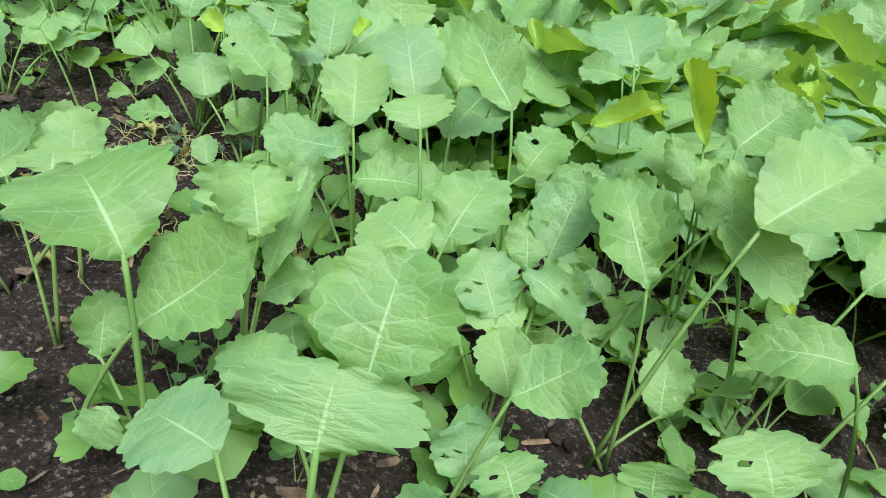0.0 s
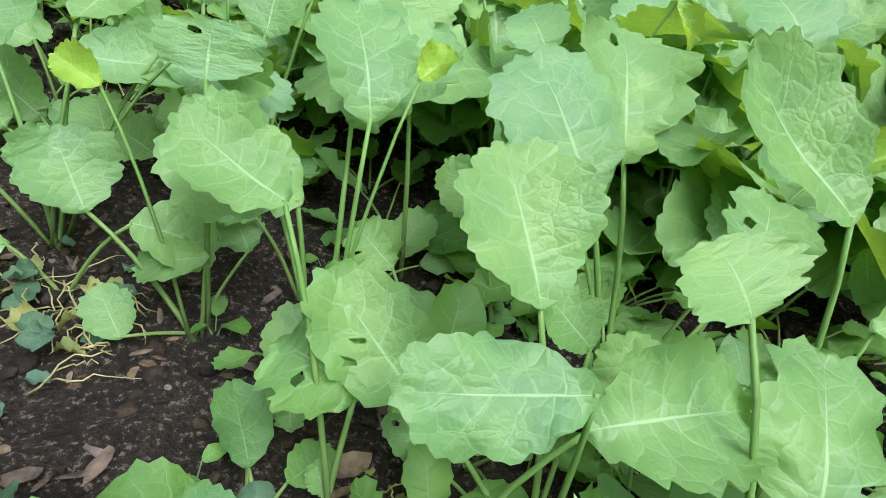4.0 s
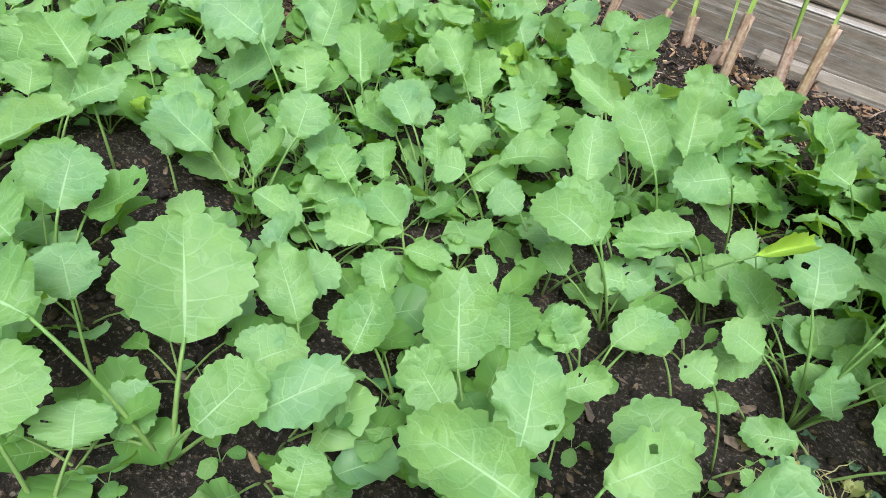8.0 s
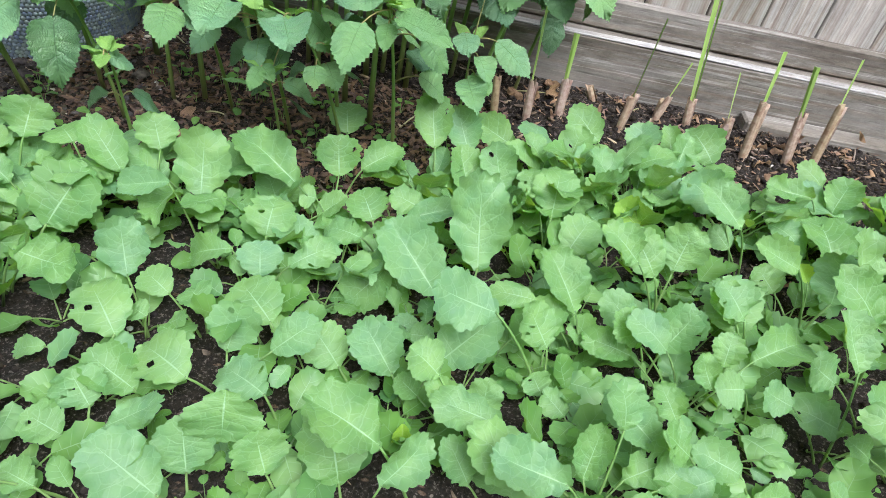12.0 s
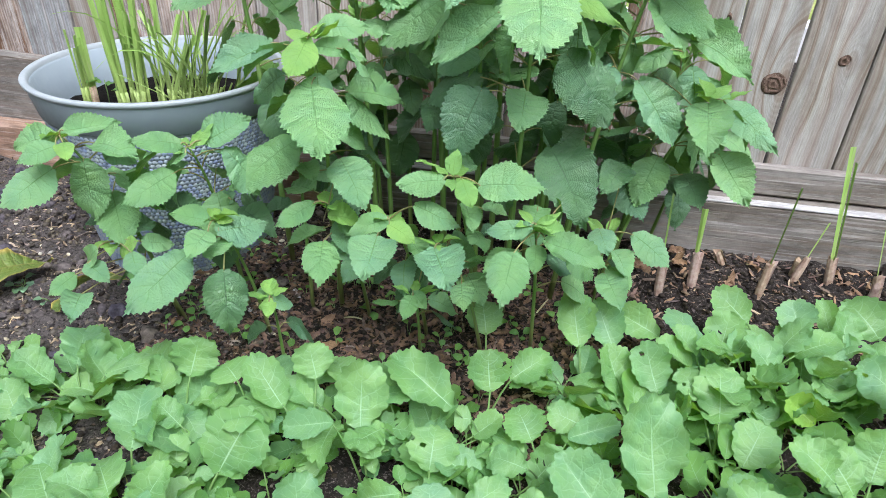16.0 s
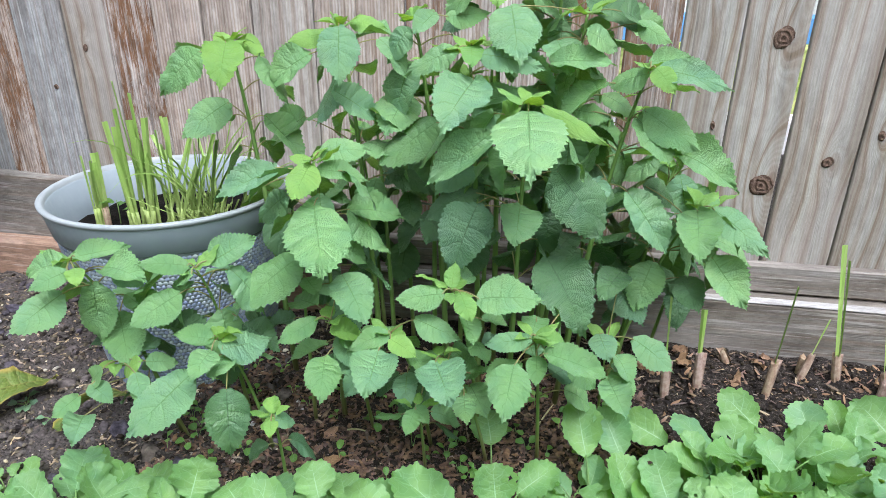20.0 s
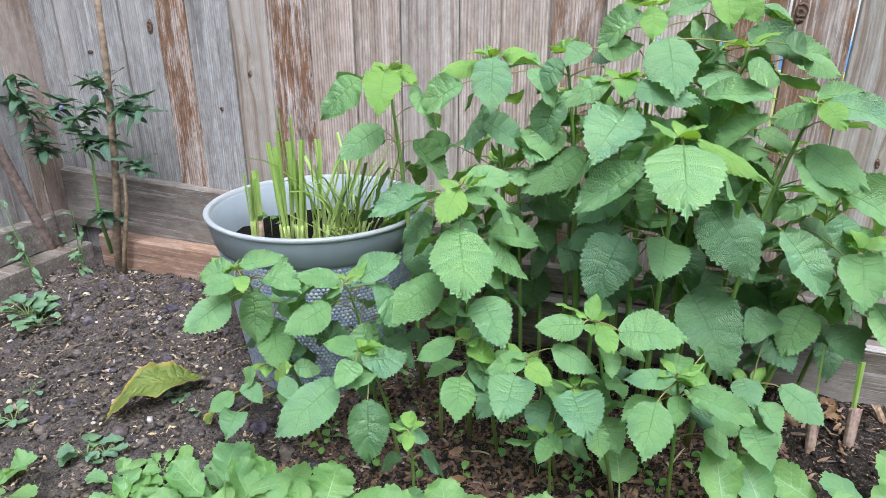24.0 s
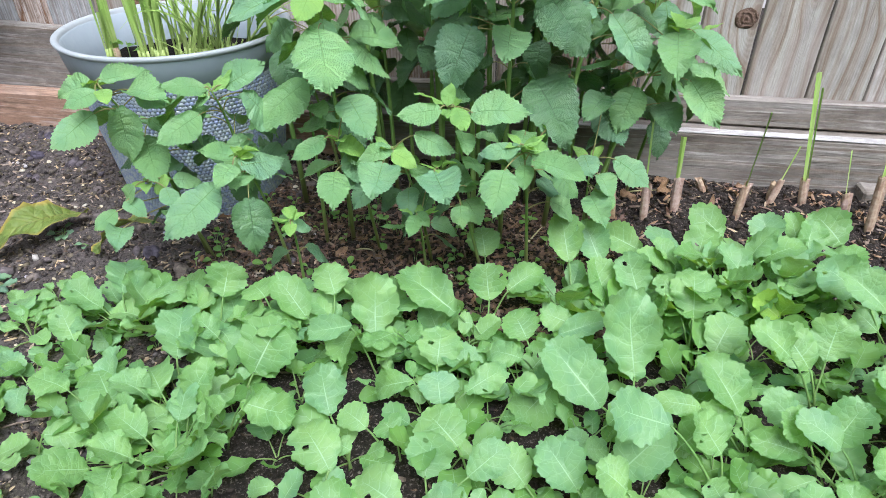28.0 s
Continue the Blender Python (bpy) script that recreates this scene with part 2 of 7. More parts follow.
    c = blend(mk, ramp(mk, grain.outputs[0], 0.38, 0.47, 0.60 * worn, 0.0), c, (0.085, 0.066, 0.056))
    streak = noise_at(mk, mk("Mapping", Vector=base, Scale=(130, 130, 3.0) if along == "z" else (3.0, 130, 130)).outputs[0], 1.0, 3.0, 0.6)
    c = blend(mk, ramp(mk, streak.outputs[0], 0.61, 0.64, 0.0, 0.6 * worn), c, (0.10, 0.09, 0.075))
    c = blend(mk, ramp(mk, streak.outputs[0], 0.41, 0.36, 0.0, 0.6 * worn), c, (0.60, 0.58, 0.56))
    fleck = noise_at(mk, mk("Mapping", Vector=base, Scale=(55, 55, 22) if along == "z" else (22, 55, 55)).outputs[0], 1.0, 6.0, 0.7)
    low, high = 0.88 - 0.24 * worn, 1.10 + 0.20 * worn
    c = blend(mk, 1.0, c, mk("CombineColor", i0=ramp(mk, fleck.outputs[0], 0.35, 0.65, low, high), i1=ramp(mk, fleck.outputs[0], 0.35, 0.65, low - 0.01, high), i2=ramp(mk, fleck.outputs[0], 0.35, 0.65, low - 0.02, high)).outputs[0], "MULTIPLY")
    c = blend(mk, ramp(mk, warp.outputs[0], 0.5, 0.7, 0.0, 0.3), c, (0.50, 0.47, 0.455))
    h = math_of(mk, "ADD", grain.outputs[0], math_of(mk, "MULTIPLY", rings.outputs[1], 0.4))
    h = math_of(mk, "SUBTRACT", h, math_of(mk, "MULTIPLY", ramp(mk, streak.outputs[0], 0.58, 0.72), 0.8))
    finish(mk, tree, c, 0.82, h, 0.5, 0.004, 0.25)
    return mat


def knot_material():
    """A knot: uneven dark rings round a cracked heart."""
    mat, mk, tree = shader("dark_wood_knot")
    p = mk("TexCoord").outputs["Object"]
    bent = mk("VectorMath", operation="ADD", i0=p, i1=mk("VectorMath", operation="SCALE", i0=noise_at(mk, p, 90.0, 3.0).outputs["Color"], Scale=0.008).outputs[0]).outputs[0]
    ring = mk("TexWave", wave_type="RINGS", Vector=mk("Mapping", Vector=bent, Rotation=(0, 0, 1.5708)).outputs[0], Scale=24.0, Distortion=7.0, Detail=2.0)
    grit = noise_at(mk, p, 260.0, 4.0, 0.7)
    c = blend(mk, ring.outputs[1], (0.085, 0.052, 0.036), (0.155, 0.102, 0.074))
    c = blend(mk, ramp(mk, grit.outputs[0], 0.55, 0.70, 0.0, 0.5), c, (0.32, 0.27, 0.23))
    c = blend(mk, ramp(mk, grit.outputs[0], 0.45, 0.32, 0.0, 0.8), c, (0.03, 0.02, 0.015))
    finish(mk, tree, c, 0.8, math_of(mk, "ADD", ring.outputs[1], grit.outputs[0]), 0.8, 0.004, 0.25)
    return mat


def soil_material():
    mat, mk, tree = shader("dark_garden_soil")
    p = mk("TexCoord").outputs["Object"]
    big = noise_at(mk, p, 2.3, 4.0)
    mid = noise_at(mk, p, 34.0, 5.0, 0.65)
    crumb = noise_at(mk, p, 190.0, 4.0, 0.7)
    chip = mk("TexVoronoi", feature="F1", Vector=mk("Mapping", Vector=p, Scale=(60, 130, 60)).outputs[0], Scale=1.0, Randomness=1.0)
    c = blend(mk, ramp(mk, mid.outputs[0], 0.35, 0.68), (0.007, 0.006, 0.0055), (0.036, 0.028, 0.023))
    c = blend(mk, ramp(mk, big.outputs[0], 0.42, 0.62, 0.0, 0.5), c, (0.040, 0.032, 0.027))
    dry = ramp(mk, mk("SeparateXYZ", Vector=p).outputs[0], -0.45, -0.95)
    c = blend(mk, math_of(mk, "MULTIPLY", dry, ramp(mk, mid.outputs[0], 0.3, 0.6, 0.35, 0.9)), c, (0.118, 0.105, 0.099))
    pale = math_of(mk, "MULTIPLY", ramp(mk, chip.outputs["Color"], 0.80, 0.86), ramp(mk, chip.outputs[0], 0.42, 0.30))
    c = blend(mk, math_of(mk, "MULTIPLY", pale, 0.55), c, (0.24, 0.15, 0.10))
    c = blend(mk, ramp(mk, crumb.outputs[0], 0.56, 0.63, 0.0, 0.75), c, (0.19, 0.162, 0.145))
    c = blend(mk, ramp(mk, crumb.outputs[0], 0.46, 0.38, 0.0, 0.9), c, (0.008, 0.007, 0.0065))
    dust = mk("TexVoronoi", feature="F1", Vector=p, Scale=140.0)
    c = blend(mk, math_of(mk, "MULTIPLY", ramp(mk, dust.outputs["Color"], 0.86, 0.90), ramp(mk, dust.outputs[0], 0.40, 0.30, 0.0, 0.7)), c, (0.30, 0.26, 0.22))
    h = math_of(mk, "ADD", mid.outputs[0], math_of(mk, "MULTIPLY", crumb.outputs[0], 0.7))
    finish(mk, tree, c, ramp(mk, mid.outputs[0], 0.3, 0.7, 0.75, 0.95), h, 1.0, 0.012, 0.25)
    return mat


def mottled(name, a, b, scale, rough=0.7, bump=0.4, spec=0.3, share=0.0, dist=0.003):
    mat, mk, tree = shader(name)
    p = mk("TexCoord").outputs["Object"]
    n = noise_at(mk, p, scale, 5.0, 0.6)
    f = noise_at(mk, p, scale * 9, 3.0)
    rnd = mk("ObjectInfo").outputs["Random"]
    isle = mk("NewGeometry").outputs["Random Per Island"]
    c = blend(mk, ramp(mk, n.outputs[0], 0.35, 0.65), a, b)
    c = blend(mk, 1.0, c, mk("CombineColor", i0=ramp(mk, isle, 0, 1, 0.72, 1.2), i1=ramp(mk, isle, 0, 1, 0.74, 1.16), i2=ramp(mk, rnd, 0, 1, 0.8, 1.1)).outputs[0], "MULTIPLY")
    h = math_of(mk, "ADD", n.outputs[0], math_of(mk, "MULTIPLY", f.outputs[0], 0.4))
    finish(mk, tree, c, ramp(mk, f.outputs[0], 0.3, 0.7, rough - 0.08, min(1.0, rough + 0.1)), h, bump, dist, spec, 0.0, (*b, 1) if share else None, share)
    return mat


SOIL = soil_material()
MUSTARD = leaf_material("mustard_leaf", (0.132, 0.292, 0.092), (0.208, 0.385, 0.148), (0.158, 0.328, 0.178), (0.33, 0.53, 0.27), (0.38, 0.63, 0.05), veins=6.0, crinkle=0.35, share=0.33, rough=0.45, fine=6.5, relief=0.22, pucker_by=0.5, net_by=0.34, spec=0.42)
# young leaves, their green darkened to stand for shade under the plants
MUSTARD_YOUNG_SHADED = leaf_material("young_shaded_mustard_leaf", (0.09, 0.225, 0.050), (0.15, 0.315, 0.085), (0.09, 0.225, 0.10), (0.26, 0.42, 0.19), (0.30, 0.55, 0.02), veins=5.0, share=0.34, fine=6.0, relief=0.2)
# lime glow of leaves with light behind them, put into the base colour
MUSTARD_BACKLIT = leaf_material("backlit_lime_mustard_leaf", (0.25, 0.45, 0.05), (0.33, 0.54, 0.08), (0.23, 0.43, 0.09), (0.45, 0.60, 0.20), (0.50, 0.70, 0.03), veins=6.0, share=0.4, rough=0.48, fine=7.0, relief=0.22, net_by=0.4)
NETTLE = leaf_material("nettle_leaf", (0.140, 0.305, 0.112), (0.225, 0.425, 0.182), (0.150, 0.310, 0.205), (0.085, 0.205, 0.062), (0.22, 0.44, 0.03), veins=7.0, crinkle=1.3, share=0.25, rough=0.37, fine=16.0, relief=0.42, pucker_by=0.35, spec=0.65, ribs=5.0, net_by=0.12)
NETTLE_TOP = leaf_material("young_nettle_leaf", (0.18, 0.36, 0.085), (0.25, 0.45, 0.12), (0.17, 0.36, 0.12), (0.125, 0.26, 0.055), (0.32, 0.56, 0.03), veins=8.0, crinkle=1.3, share=0.32, rough=0.43, fine=15.0, relief=0.36, pucker_by=0.4, spec=0.4, ribs=4.5, net_by=0.12)
# older leaves; the shade inside the bush is put into their darker green
NETTLE_OLD_SHADED = leaf_material("old_shaded_nettle_leaf", (0.062, 0.150, 0.062), (0.105, 0.225, 0.095), (0.080, 0.180, 0.105), (0.04, 0.10, 0.042), (0.14, 0.30, 0.03), veins=7.0, crinkle=1.3, share=0.18, rough=0.40, fine=16.0, relief=0.42, pucker_by=0.35, spec=0.65, ribs=5.0, net_by=0.12)
BLUE_LEAF = leaf_material("blue_green_leaf", (0.045, 0.105, 0.065), (0.090, 0.175, 0.105), (0.075, 0.15, 0.125), (0.12, 0.24, 0.13), (0.11, 0.24, 0.06), veins=5.0, share=0.18)
WEED_LEAF = leaf_material("grey_green_weed_leaf", (0.12, 0.23, 0.13), (0.18, 0.32, 0.18), (0.15, 0.27, 0.20), (0.22, 0.35, 0.20), (0.18, 0.34, 0.06), veins=5.0, share=0.22)
FALLEN = leaf_material("fallen_leaf", (0.085, 0.150, 0.030), (0.15, 0.21, 0.045), (0.075, 0.095, 0.02), (0.22, 0.22, 0.06), (0.20, 0.20, 0.03), veins=12.0, crinkle=0.9, share=0.15, relief=0.5, pucker_by=0.4, rim=(0.34, 0.27, 0.06))
FADED = leaf_material("faded_leaf", (0.19, 0.26, 0.09), (0.36, 0.36, 0.15), (0.15, 0.23, 0.09), (0.50, 0.42, 0.16), (0.45, 0.38, 0.04), veins=11.0, share=0.25)
STALK = stalk_material("green_stalk", (0.18, 0.28, 0.09), (0.14, 0.29, 0.075), (0.24, 0.37, 0.14))
NETTLE_STEM = stalk_material("nettle_stem", (0.17, 0.15, 0.06), (0.16, 0.29, 0.07), (0.26, 0.34, 0.13))
PETIOLE = stalk_material("nettle_petiole", (0.28, 0.22, 0.10), (0.26, 0.26, 0.10), (0.30, 0.16, 0.08))
GRASS = stalk_material("lemongrass_blade", (0.36, 0.45, 0.14), (0.28, 0.45, 0.10), (0.47, 0.56, 0.25))
MULCH = mottled("brown_mulch", (0.055, 0.036, 0.024), (0.21, 0.135, 0.085), 60.0, 0.9, 0.5)
HUSK = mottled("dry_grass_husk", (0.26, 0.17, 0.125), (0.46, 0.37, 0.29), 70.0, 0.75, 0.3)
FENCE_WOOD = wood_material("weathered_fence_wood", (0.48, 0.445, 0.415), (0.41, 0.335, 0.275), (0.20, 0.13, 0.09), 0.35, "z", 0.6, 0.45, stripe=0.42)
FENCE_PALE = wood_material("pale_fence_wood", (0.47, 0.455, 0.43), (0.39, 0.34, 0.295), (0.20, 0.14, 0.10), 0.12, "z", 0.4, 0.35, 0.9, stripe=0.2)
FENCE_RUST = wood_material("rust_stained_fence_wood", (0.42, 0.39, 0.365), (0.35, 0.27, 0.215), (0.175, 0.095, 0.05), 1.0, "z", 0.7, 0.8, stripe=0.4)
FENCE_GREY = wood_material("grey_fence_wood", (0.315, 0.335, 0.345), (0.28, 0.285, 0.28), (0.15, 0.125, 0.105), 0.3, "z", 0.4, 0.5, stripe=0.22)
TIMBER_WOOD = wood_material("weathered_timber", (0.205, 0.198, 0.182), (0.19, 0.165, 0.135), (0.10, 0.078, 0.06), 0.4, "x", 0.5, 0.5)
TIMBER_RED = wood_material("reddish_timber", (0.33, 0.235, 0.175), (0.34, 0.215, 0.15), (0.20, 0.115, 0.075), 0.4, "x", 0.8, 0.5)
KNOT_WOOD = knot_material()
PALE_WOOD = wood_material("bleached_wood", (0.42, 0.42, 0.415), (0.36, 0.33, 0.30), (0.24, 0.19, 0.155), 0.4, "x", 0.4, 0.5)
POT = mottled("grey_plastic_pot", (0.25, 0.31, 0.35), (0.29, 0.35, 0.39), 9.0, 0.48, 0.06, 0.4)
# darker grey standing in for the shade between the pebbles
POT_GAP_SHADE = mottled("gap_shade_grey_plastic", (0.14, 0.175, 0.20), (0.18, 0.22, 0.245), 9.0, 0.5, 0.06, 0.4)
POT_RIM = mottled("pale_pot_rim", (0.29, 0.335, 0.365), (0.33, 0.375, 0.405), 14.0, 0.5, 0.08, 0.4)
POT_SOIL = mottled("wet_pot_soil", (0.003, 0.003, 0.003), (0.011, 0.0095, 0.009), 40.0, 0.95, 1.0, 0.1, dist=0.01)
CHIP = mottled("wood_chip", (0.05, 0.037, 0.030), (0.23, 0.175, 0.135), 60.0, 0.85, 0.4)
CHIP_PALE = mottled("pale_wood_chip", (0.18, 0.135, 0.10), (0.46, 0.38, 0.30), 60.0, 0.85, 0.4)
CLOD_DRY = mottled("dry_soil_clod", (0.040, 0.035, 0.033), (0.155, 0.137, 0.127), 60.0, 0.92, 0.9, 0.2)
CLOD = mottled("soil_clod", (0.010, 0.0085, 0.008), (0.05, 0.04, 0.035), 60.0, 0.92, 0.9, 0.2)
STONE = mottled("pale_pebble", (0.35, 0.32, 0.29), (0.62, 0.60, 0.57), 50.0, 0.7, 0.3)
DRY = mottled("dry_brown_leaf", (0.17, 0.10, 0.06), (0.37, 0.25, 0.16), 30.0, 0.75, 0.5, share=0.15)
STRAW = mottled("withered_stalk", (0.20, 0.22, 0.085), (0.42, 0.40, 0.24), 40.0, 0.75, 0.3)
TWIG = mottled("brown_twig", (0.15, 0.115, 0.09), (0.33, 0.265, 0.21), 45.0, 0.8, 0.6)
PURPLE = mottled("purple_petal", (0.20, 0.16, 0.55), (0.30, 0.25, 0.65), 60.0, 0.6, 0.1)


# ---------------------------------------------------------------- helpers for shapes
UP = Vector((0, 0, 1))


def mesh(name, verts, faces, mat, uvs=None, smooth=True):
    me = bpy.data.meshes.new(name)
    me.from_pydata(verts, [], faces)
    me.materials.append(mat)
    if uvs:
        layer = me.uv_layers.new(name="UVMap")
        idx = np.empty(len(me.loops), dtype=np.int32)
        me.loops.foreach_get("vertex_index", idx)
        layer.data.foreach_set("uv", np.asarray(uvs, dtype=np.float32)[idx].ravel())
    if smooth:
        me.polygons.foreach_set("use_smooth", [True] * len(me.polygons))
    me.update()
    return me


def thing(name, place, label, category, group="", kind=""):
    ob = new(name)
    ob.empty_display_size = 0.02
    ob.location = place
    return tagged(ob, label, category, group, kind)


def part(name, me, parent, m=None, label=""):
    ob = new(name, me)
    ob.parent = parent
    if m is not None:
        ob.matrix_local = m
    return tagged(ob, label) if label else ob


def tube(points, radii, sides=6, cap=True):
    pts = [Vector(p) for p in points]
    verts, faces = [], []
    side = None
    for i, p in enumerate(pts):
        d = (pts[min(i + 1, len(pts) - 1)] - pts[max(i - 1, 0)]).normalized()
        if side is None:
            side = d.cross(Vector((0.3, 0.9, 0.2))).normalized()
        side = (side - d * side.dot(d)).normalized()
        other = d.cross(side)
        for k in range(sides):
            a = 2 * math.pi * k / sides
            verts.append(p + (side * math.cos(a) + other * math.sin(a)) * radii[i])
    for i in range(len(pts) - 1):
        for k in range(sides):
            a, b = i * sides + k, i * sides + (k + 1) % sides
            faces.append((a, b, b + sides, a + sides))
    if cap:
        faces.append(tuple(reversed(range(sides))))
        faces.append(tuple(range((len(pts) - 1) * sides, len(pts) * sides)))
    return verts, faces


def joined(pieces):
    verts, faces = [], []
    for v, f in pieces:
        n = len(verts)
        verts.extend(v)
        faces.extend(tuple(i + n for i in face) for face in f)
    return verts, faces


def arc(a, b, lift, steps=6, pull=0.5):
    """A curve from a to b that leaves a upwards."""
    a, b = Vector(a), Vector(b)
    c = a.lerp(b, pull) + Vector((0, 0, lift))
    return [(a * (1 - t) ** 2 + c * 2 * t * (1 - t) + b * t * t) for t in (i / steps for i in range(steps + 1))]


def slab(sx, sy, sz, bevel=0.004, cuts=1, wobble=0.0, seed=0):
    """A board with softened edges, its lower corner at the origin."""
    bm = bmesh.new()
    bmesh.ops.create_cube(bm, size=1.0)
    bmesh.ops.scale(bm, vec=(sx, sy, sz), verts=bm.verts)
    bmesh.ops.translate(bm, vec=(sx / 2, sy / 2, sz / 2), verts=bm.verts)
    longest = max(range(3), key=lambda k: (sx, sy, sz)[k])
    if cuts > 1:
        ways = [e for e in bm.edges if abs((e.verts[0].co - e.verts[1].co)[longest]) > 0.5 * (sx, sy, sz)[longest]]
        bmesh.ops.subdivide_edges(bm, edges=ways, cuts=cuts, use_grid_fill=True)
    edges = [e for e in bm.edges if len(e.link_faces) == 2 and e.link_faces[0].normal.angle(e.link_faces[1].normal, 0) > 0.8]
    bmesh.ops.bevel(bm, geom=edges, offset=bevel, segments=1, affect="EDGES")
    if wobble:
        for v in bm.verts:
            v.co += noise.noise_vector(v.co * 3.1 + Vector((seed * 5.7, 0, 0))) * wobble
    verts = [v.co.copy() for v in bm.verts]
    bm.verts.index_update()
    faces = [tuple(v.index for v in f.verts) for f in bm.faces]
    bm.free()
    return verts, faces


def bits(count, spots, size, stretch, seed, thick=(0.4, 0.9), sub=1):
    """Many small irregular lumps as one mesh: spots() gives each place."""
    rng = random.Random(seed)
    bm = bmesh.new()
    bmesh.ops.create_icosphere(bm, subdivisions=sub, radius=1.0)
    bm.verts.index_update()
    base_v = [v.co.copy() for v in bm.verts]
    base_f = [tuple(v.index for v in f.verts) for f in bm.faces]
    bm.free()
    verts, faces = [], []
    for _ in range(count):
        p = spots(rng)
        s = size[0] + (size[1] - size[0]) * rng.random() ** 2.2
        m = Euler((rng.uniform(-0.5, 0.5), rng.uniform(-0.5, 0.5), rng.uniform(0, 6.3))).to_matrix()
        dims = Vector((s * rng.uniform(*stretch), s, s * rng.uniform(*thick)))
        n = len(verts)
        for v in base_v:
            q = v * rng.uniform(0.72, 1.15)
            verts.append(p + m @ Vector((q.x * dims.x, q.y * dims.y, q.z * dims.z)))
        faces.extend(tuple(i + n for i in f) for f in base_f)
    return verts, faces


def blade(seed, kind="mustard", ratio=0.74, teeth=13, lobe=0.4, nv=12, curl=0.3, cup=0.25, wave=0.05, holes=0, twist=0.0, fold=0.0, fine=3):
    """A leaf blade one unit long from the base at the origin to the tip along y, as vertices, faces and vein coordinates.
    Rows of vertices run out along the side veins from the midrib to the toothed margin."""
    rng = random.Random(seed)
    ph = [rng.uniform(0, 6.3) for _ in range(10)]
    half = nv // 2
    nu = fine * teeth
    broad_at = rng.uniform(0.48, 0.60) if kind == "mustard" else rng.uniform(0.34, 0.40)

    def outline(q, hand):
        """A point of the margin: q runs from the base to the tip."""
        p = ph[hand]
        if kind == "mustard":
            a = math.pi * q
            y = 0.5 - 0.5 * math.cos(a)
            # a wedge at the base, widest past the middle, a round top
            if y < broad_at:
                x = math.sin(0.5 * math.pi * y / broad_at) ** (0.56 + 0.2 * lobe)
            else:
                x = (1 - min(1.0, (y - broad_at) / (1 - broad_at)) ** 2.5) ** 0.52
            if q < 0.40:
                x *= 1 - lobe * (0.22 + 0.42 * math.cos(2 * math.pi * q / 0.16 + 0.6 * p)) * (1 - q / 0.40) ** 0.5
            ragged = 0.030 * math.sin(6.0 * math.pi * q + p) + 0.042 * math.sin(13.0 * math.pi * q + 2.1 * p) + 0.02 * math.sin(29.0 * q + 3 * p)
            tooth = (0.0, 1.0, 0.72)[int(round(q * nu)) % fine] if fine == 3 else (0.0, 1.0)[int(round(q * nu)) % fine]
            tooth *= (0.030 + 0.034 * abs(math.sin(9.7 * q + 5 * p))) * min(1.0, 6 * q)
            grow = 1 + ragged + tooth * 1.6
            return 0.5 * ratio * 1.05 * x * grow, y * (1 + 0.35 * ragged * y) + 0.55 * tooth * max(0.0, -math.cos(a))
        a = math.pi * q
        y = 0.5 - 0.5 * math.cos(a * (0.9 + 0.1 * q))
        y = min(1.0, y)
        x = math.sin(math.pi * min(1.0, y) ** (math.log(0.5) / math.log(broad_at))) ** 0.72 if 0 < y < 1 else 0.0
        if y > 0.50:
            x *= 1 - 0.20 * (y - 0.50) / 0.50
        if y > 0.74:
            x *= 1 - 0.36 * ((y - 0.74) / 0.26) ** 1.1
        if y > 0.84:
            x *= 1 - 0.62 * min(1.0, (y - 0.84) / 0.09) ** 1.2
        if q < 0.10:
            y -= 0.025 * math.sin(math.pi * q / 0.10)
        tooth = 1.0 if int(round(q * nu)) % 2 else 0.0
        tooth *= 0.043 * (1 if 0.05 < q < 0.85 else 0)
        return 0.5 * ratio * (x * (1 + 0.03 * math.sin(4 * q + p)) + tooth * 2.0), y + tooth * 0.35

    spine = [(0.0, 0.0)]
    for i in range(1, 201):
        t = i / 200
        bend = curl * (t ** 1.4) * 1.6 + 0.10 * math.sin(5 * t + ph[5])
        spine.append((spine[-1][0] + math.cos(bend) / 200, spine[-1][1] - math.sin(bend) / 200))
    verts, flat, uvs = [], [], []
    reach = 0.62 if kind == "mustard" else 0.70
    for i in range(nu + 1):
        q = i / nu
        mid = q ** 1.12 * (1 - (1 - reach) * 0.55 * math.sin(math.pi * q) ** 1.0)
        for j in range(nv + 1):
            v = (j - half) / half
            hand = 0 if v < 0 else 1
            av = abs(v)
            ox, oy = outline(q, hand)
            x = math.copysign(ox * av, v)
            y = mid + (oy - mid) * av ** 1.25
            t = min(1.0, max(0.0, y))
            sy, sz = spine[int(t * 200)]
            sy += y - t
            lift = cup * x * x * 2.2 + fold * abs(x) + twist * x * (y - 0.3)
            lift += wave * av ** 2.2 * (math.sin(9.5 * y + ph[2 + hand]) + 0.55 * math.sin(19.0 * y + ph[4 + hand]) + 0.25 * math.sin(37.0 * y + ph[6 + hand]))
            lift += 0.006 * math.sin(13 * x + ph[8]) * math.sin(11 * y + ph[9])
            verts.append((x, sy, sz + lift))
            flat.append((x, y))
            uvs.append((0.5 + 0.5 * v, q))
    # the widest part is exactly the given width and the blade one unit long
    across = 0.5 * ratio / max(abs(p[0]) for p in flat)
    along = 1 / max(p[1] for p in flat)
    verts = [(p[0] * across, p[1] * along, p[2]) for p in verts]
    flat = [(p[0] * across, p[1] * along) for p in flat]
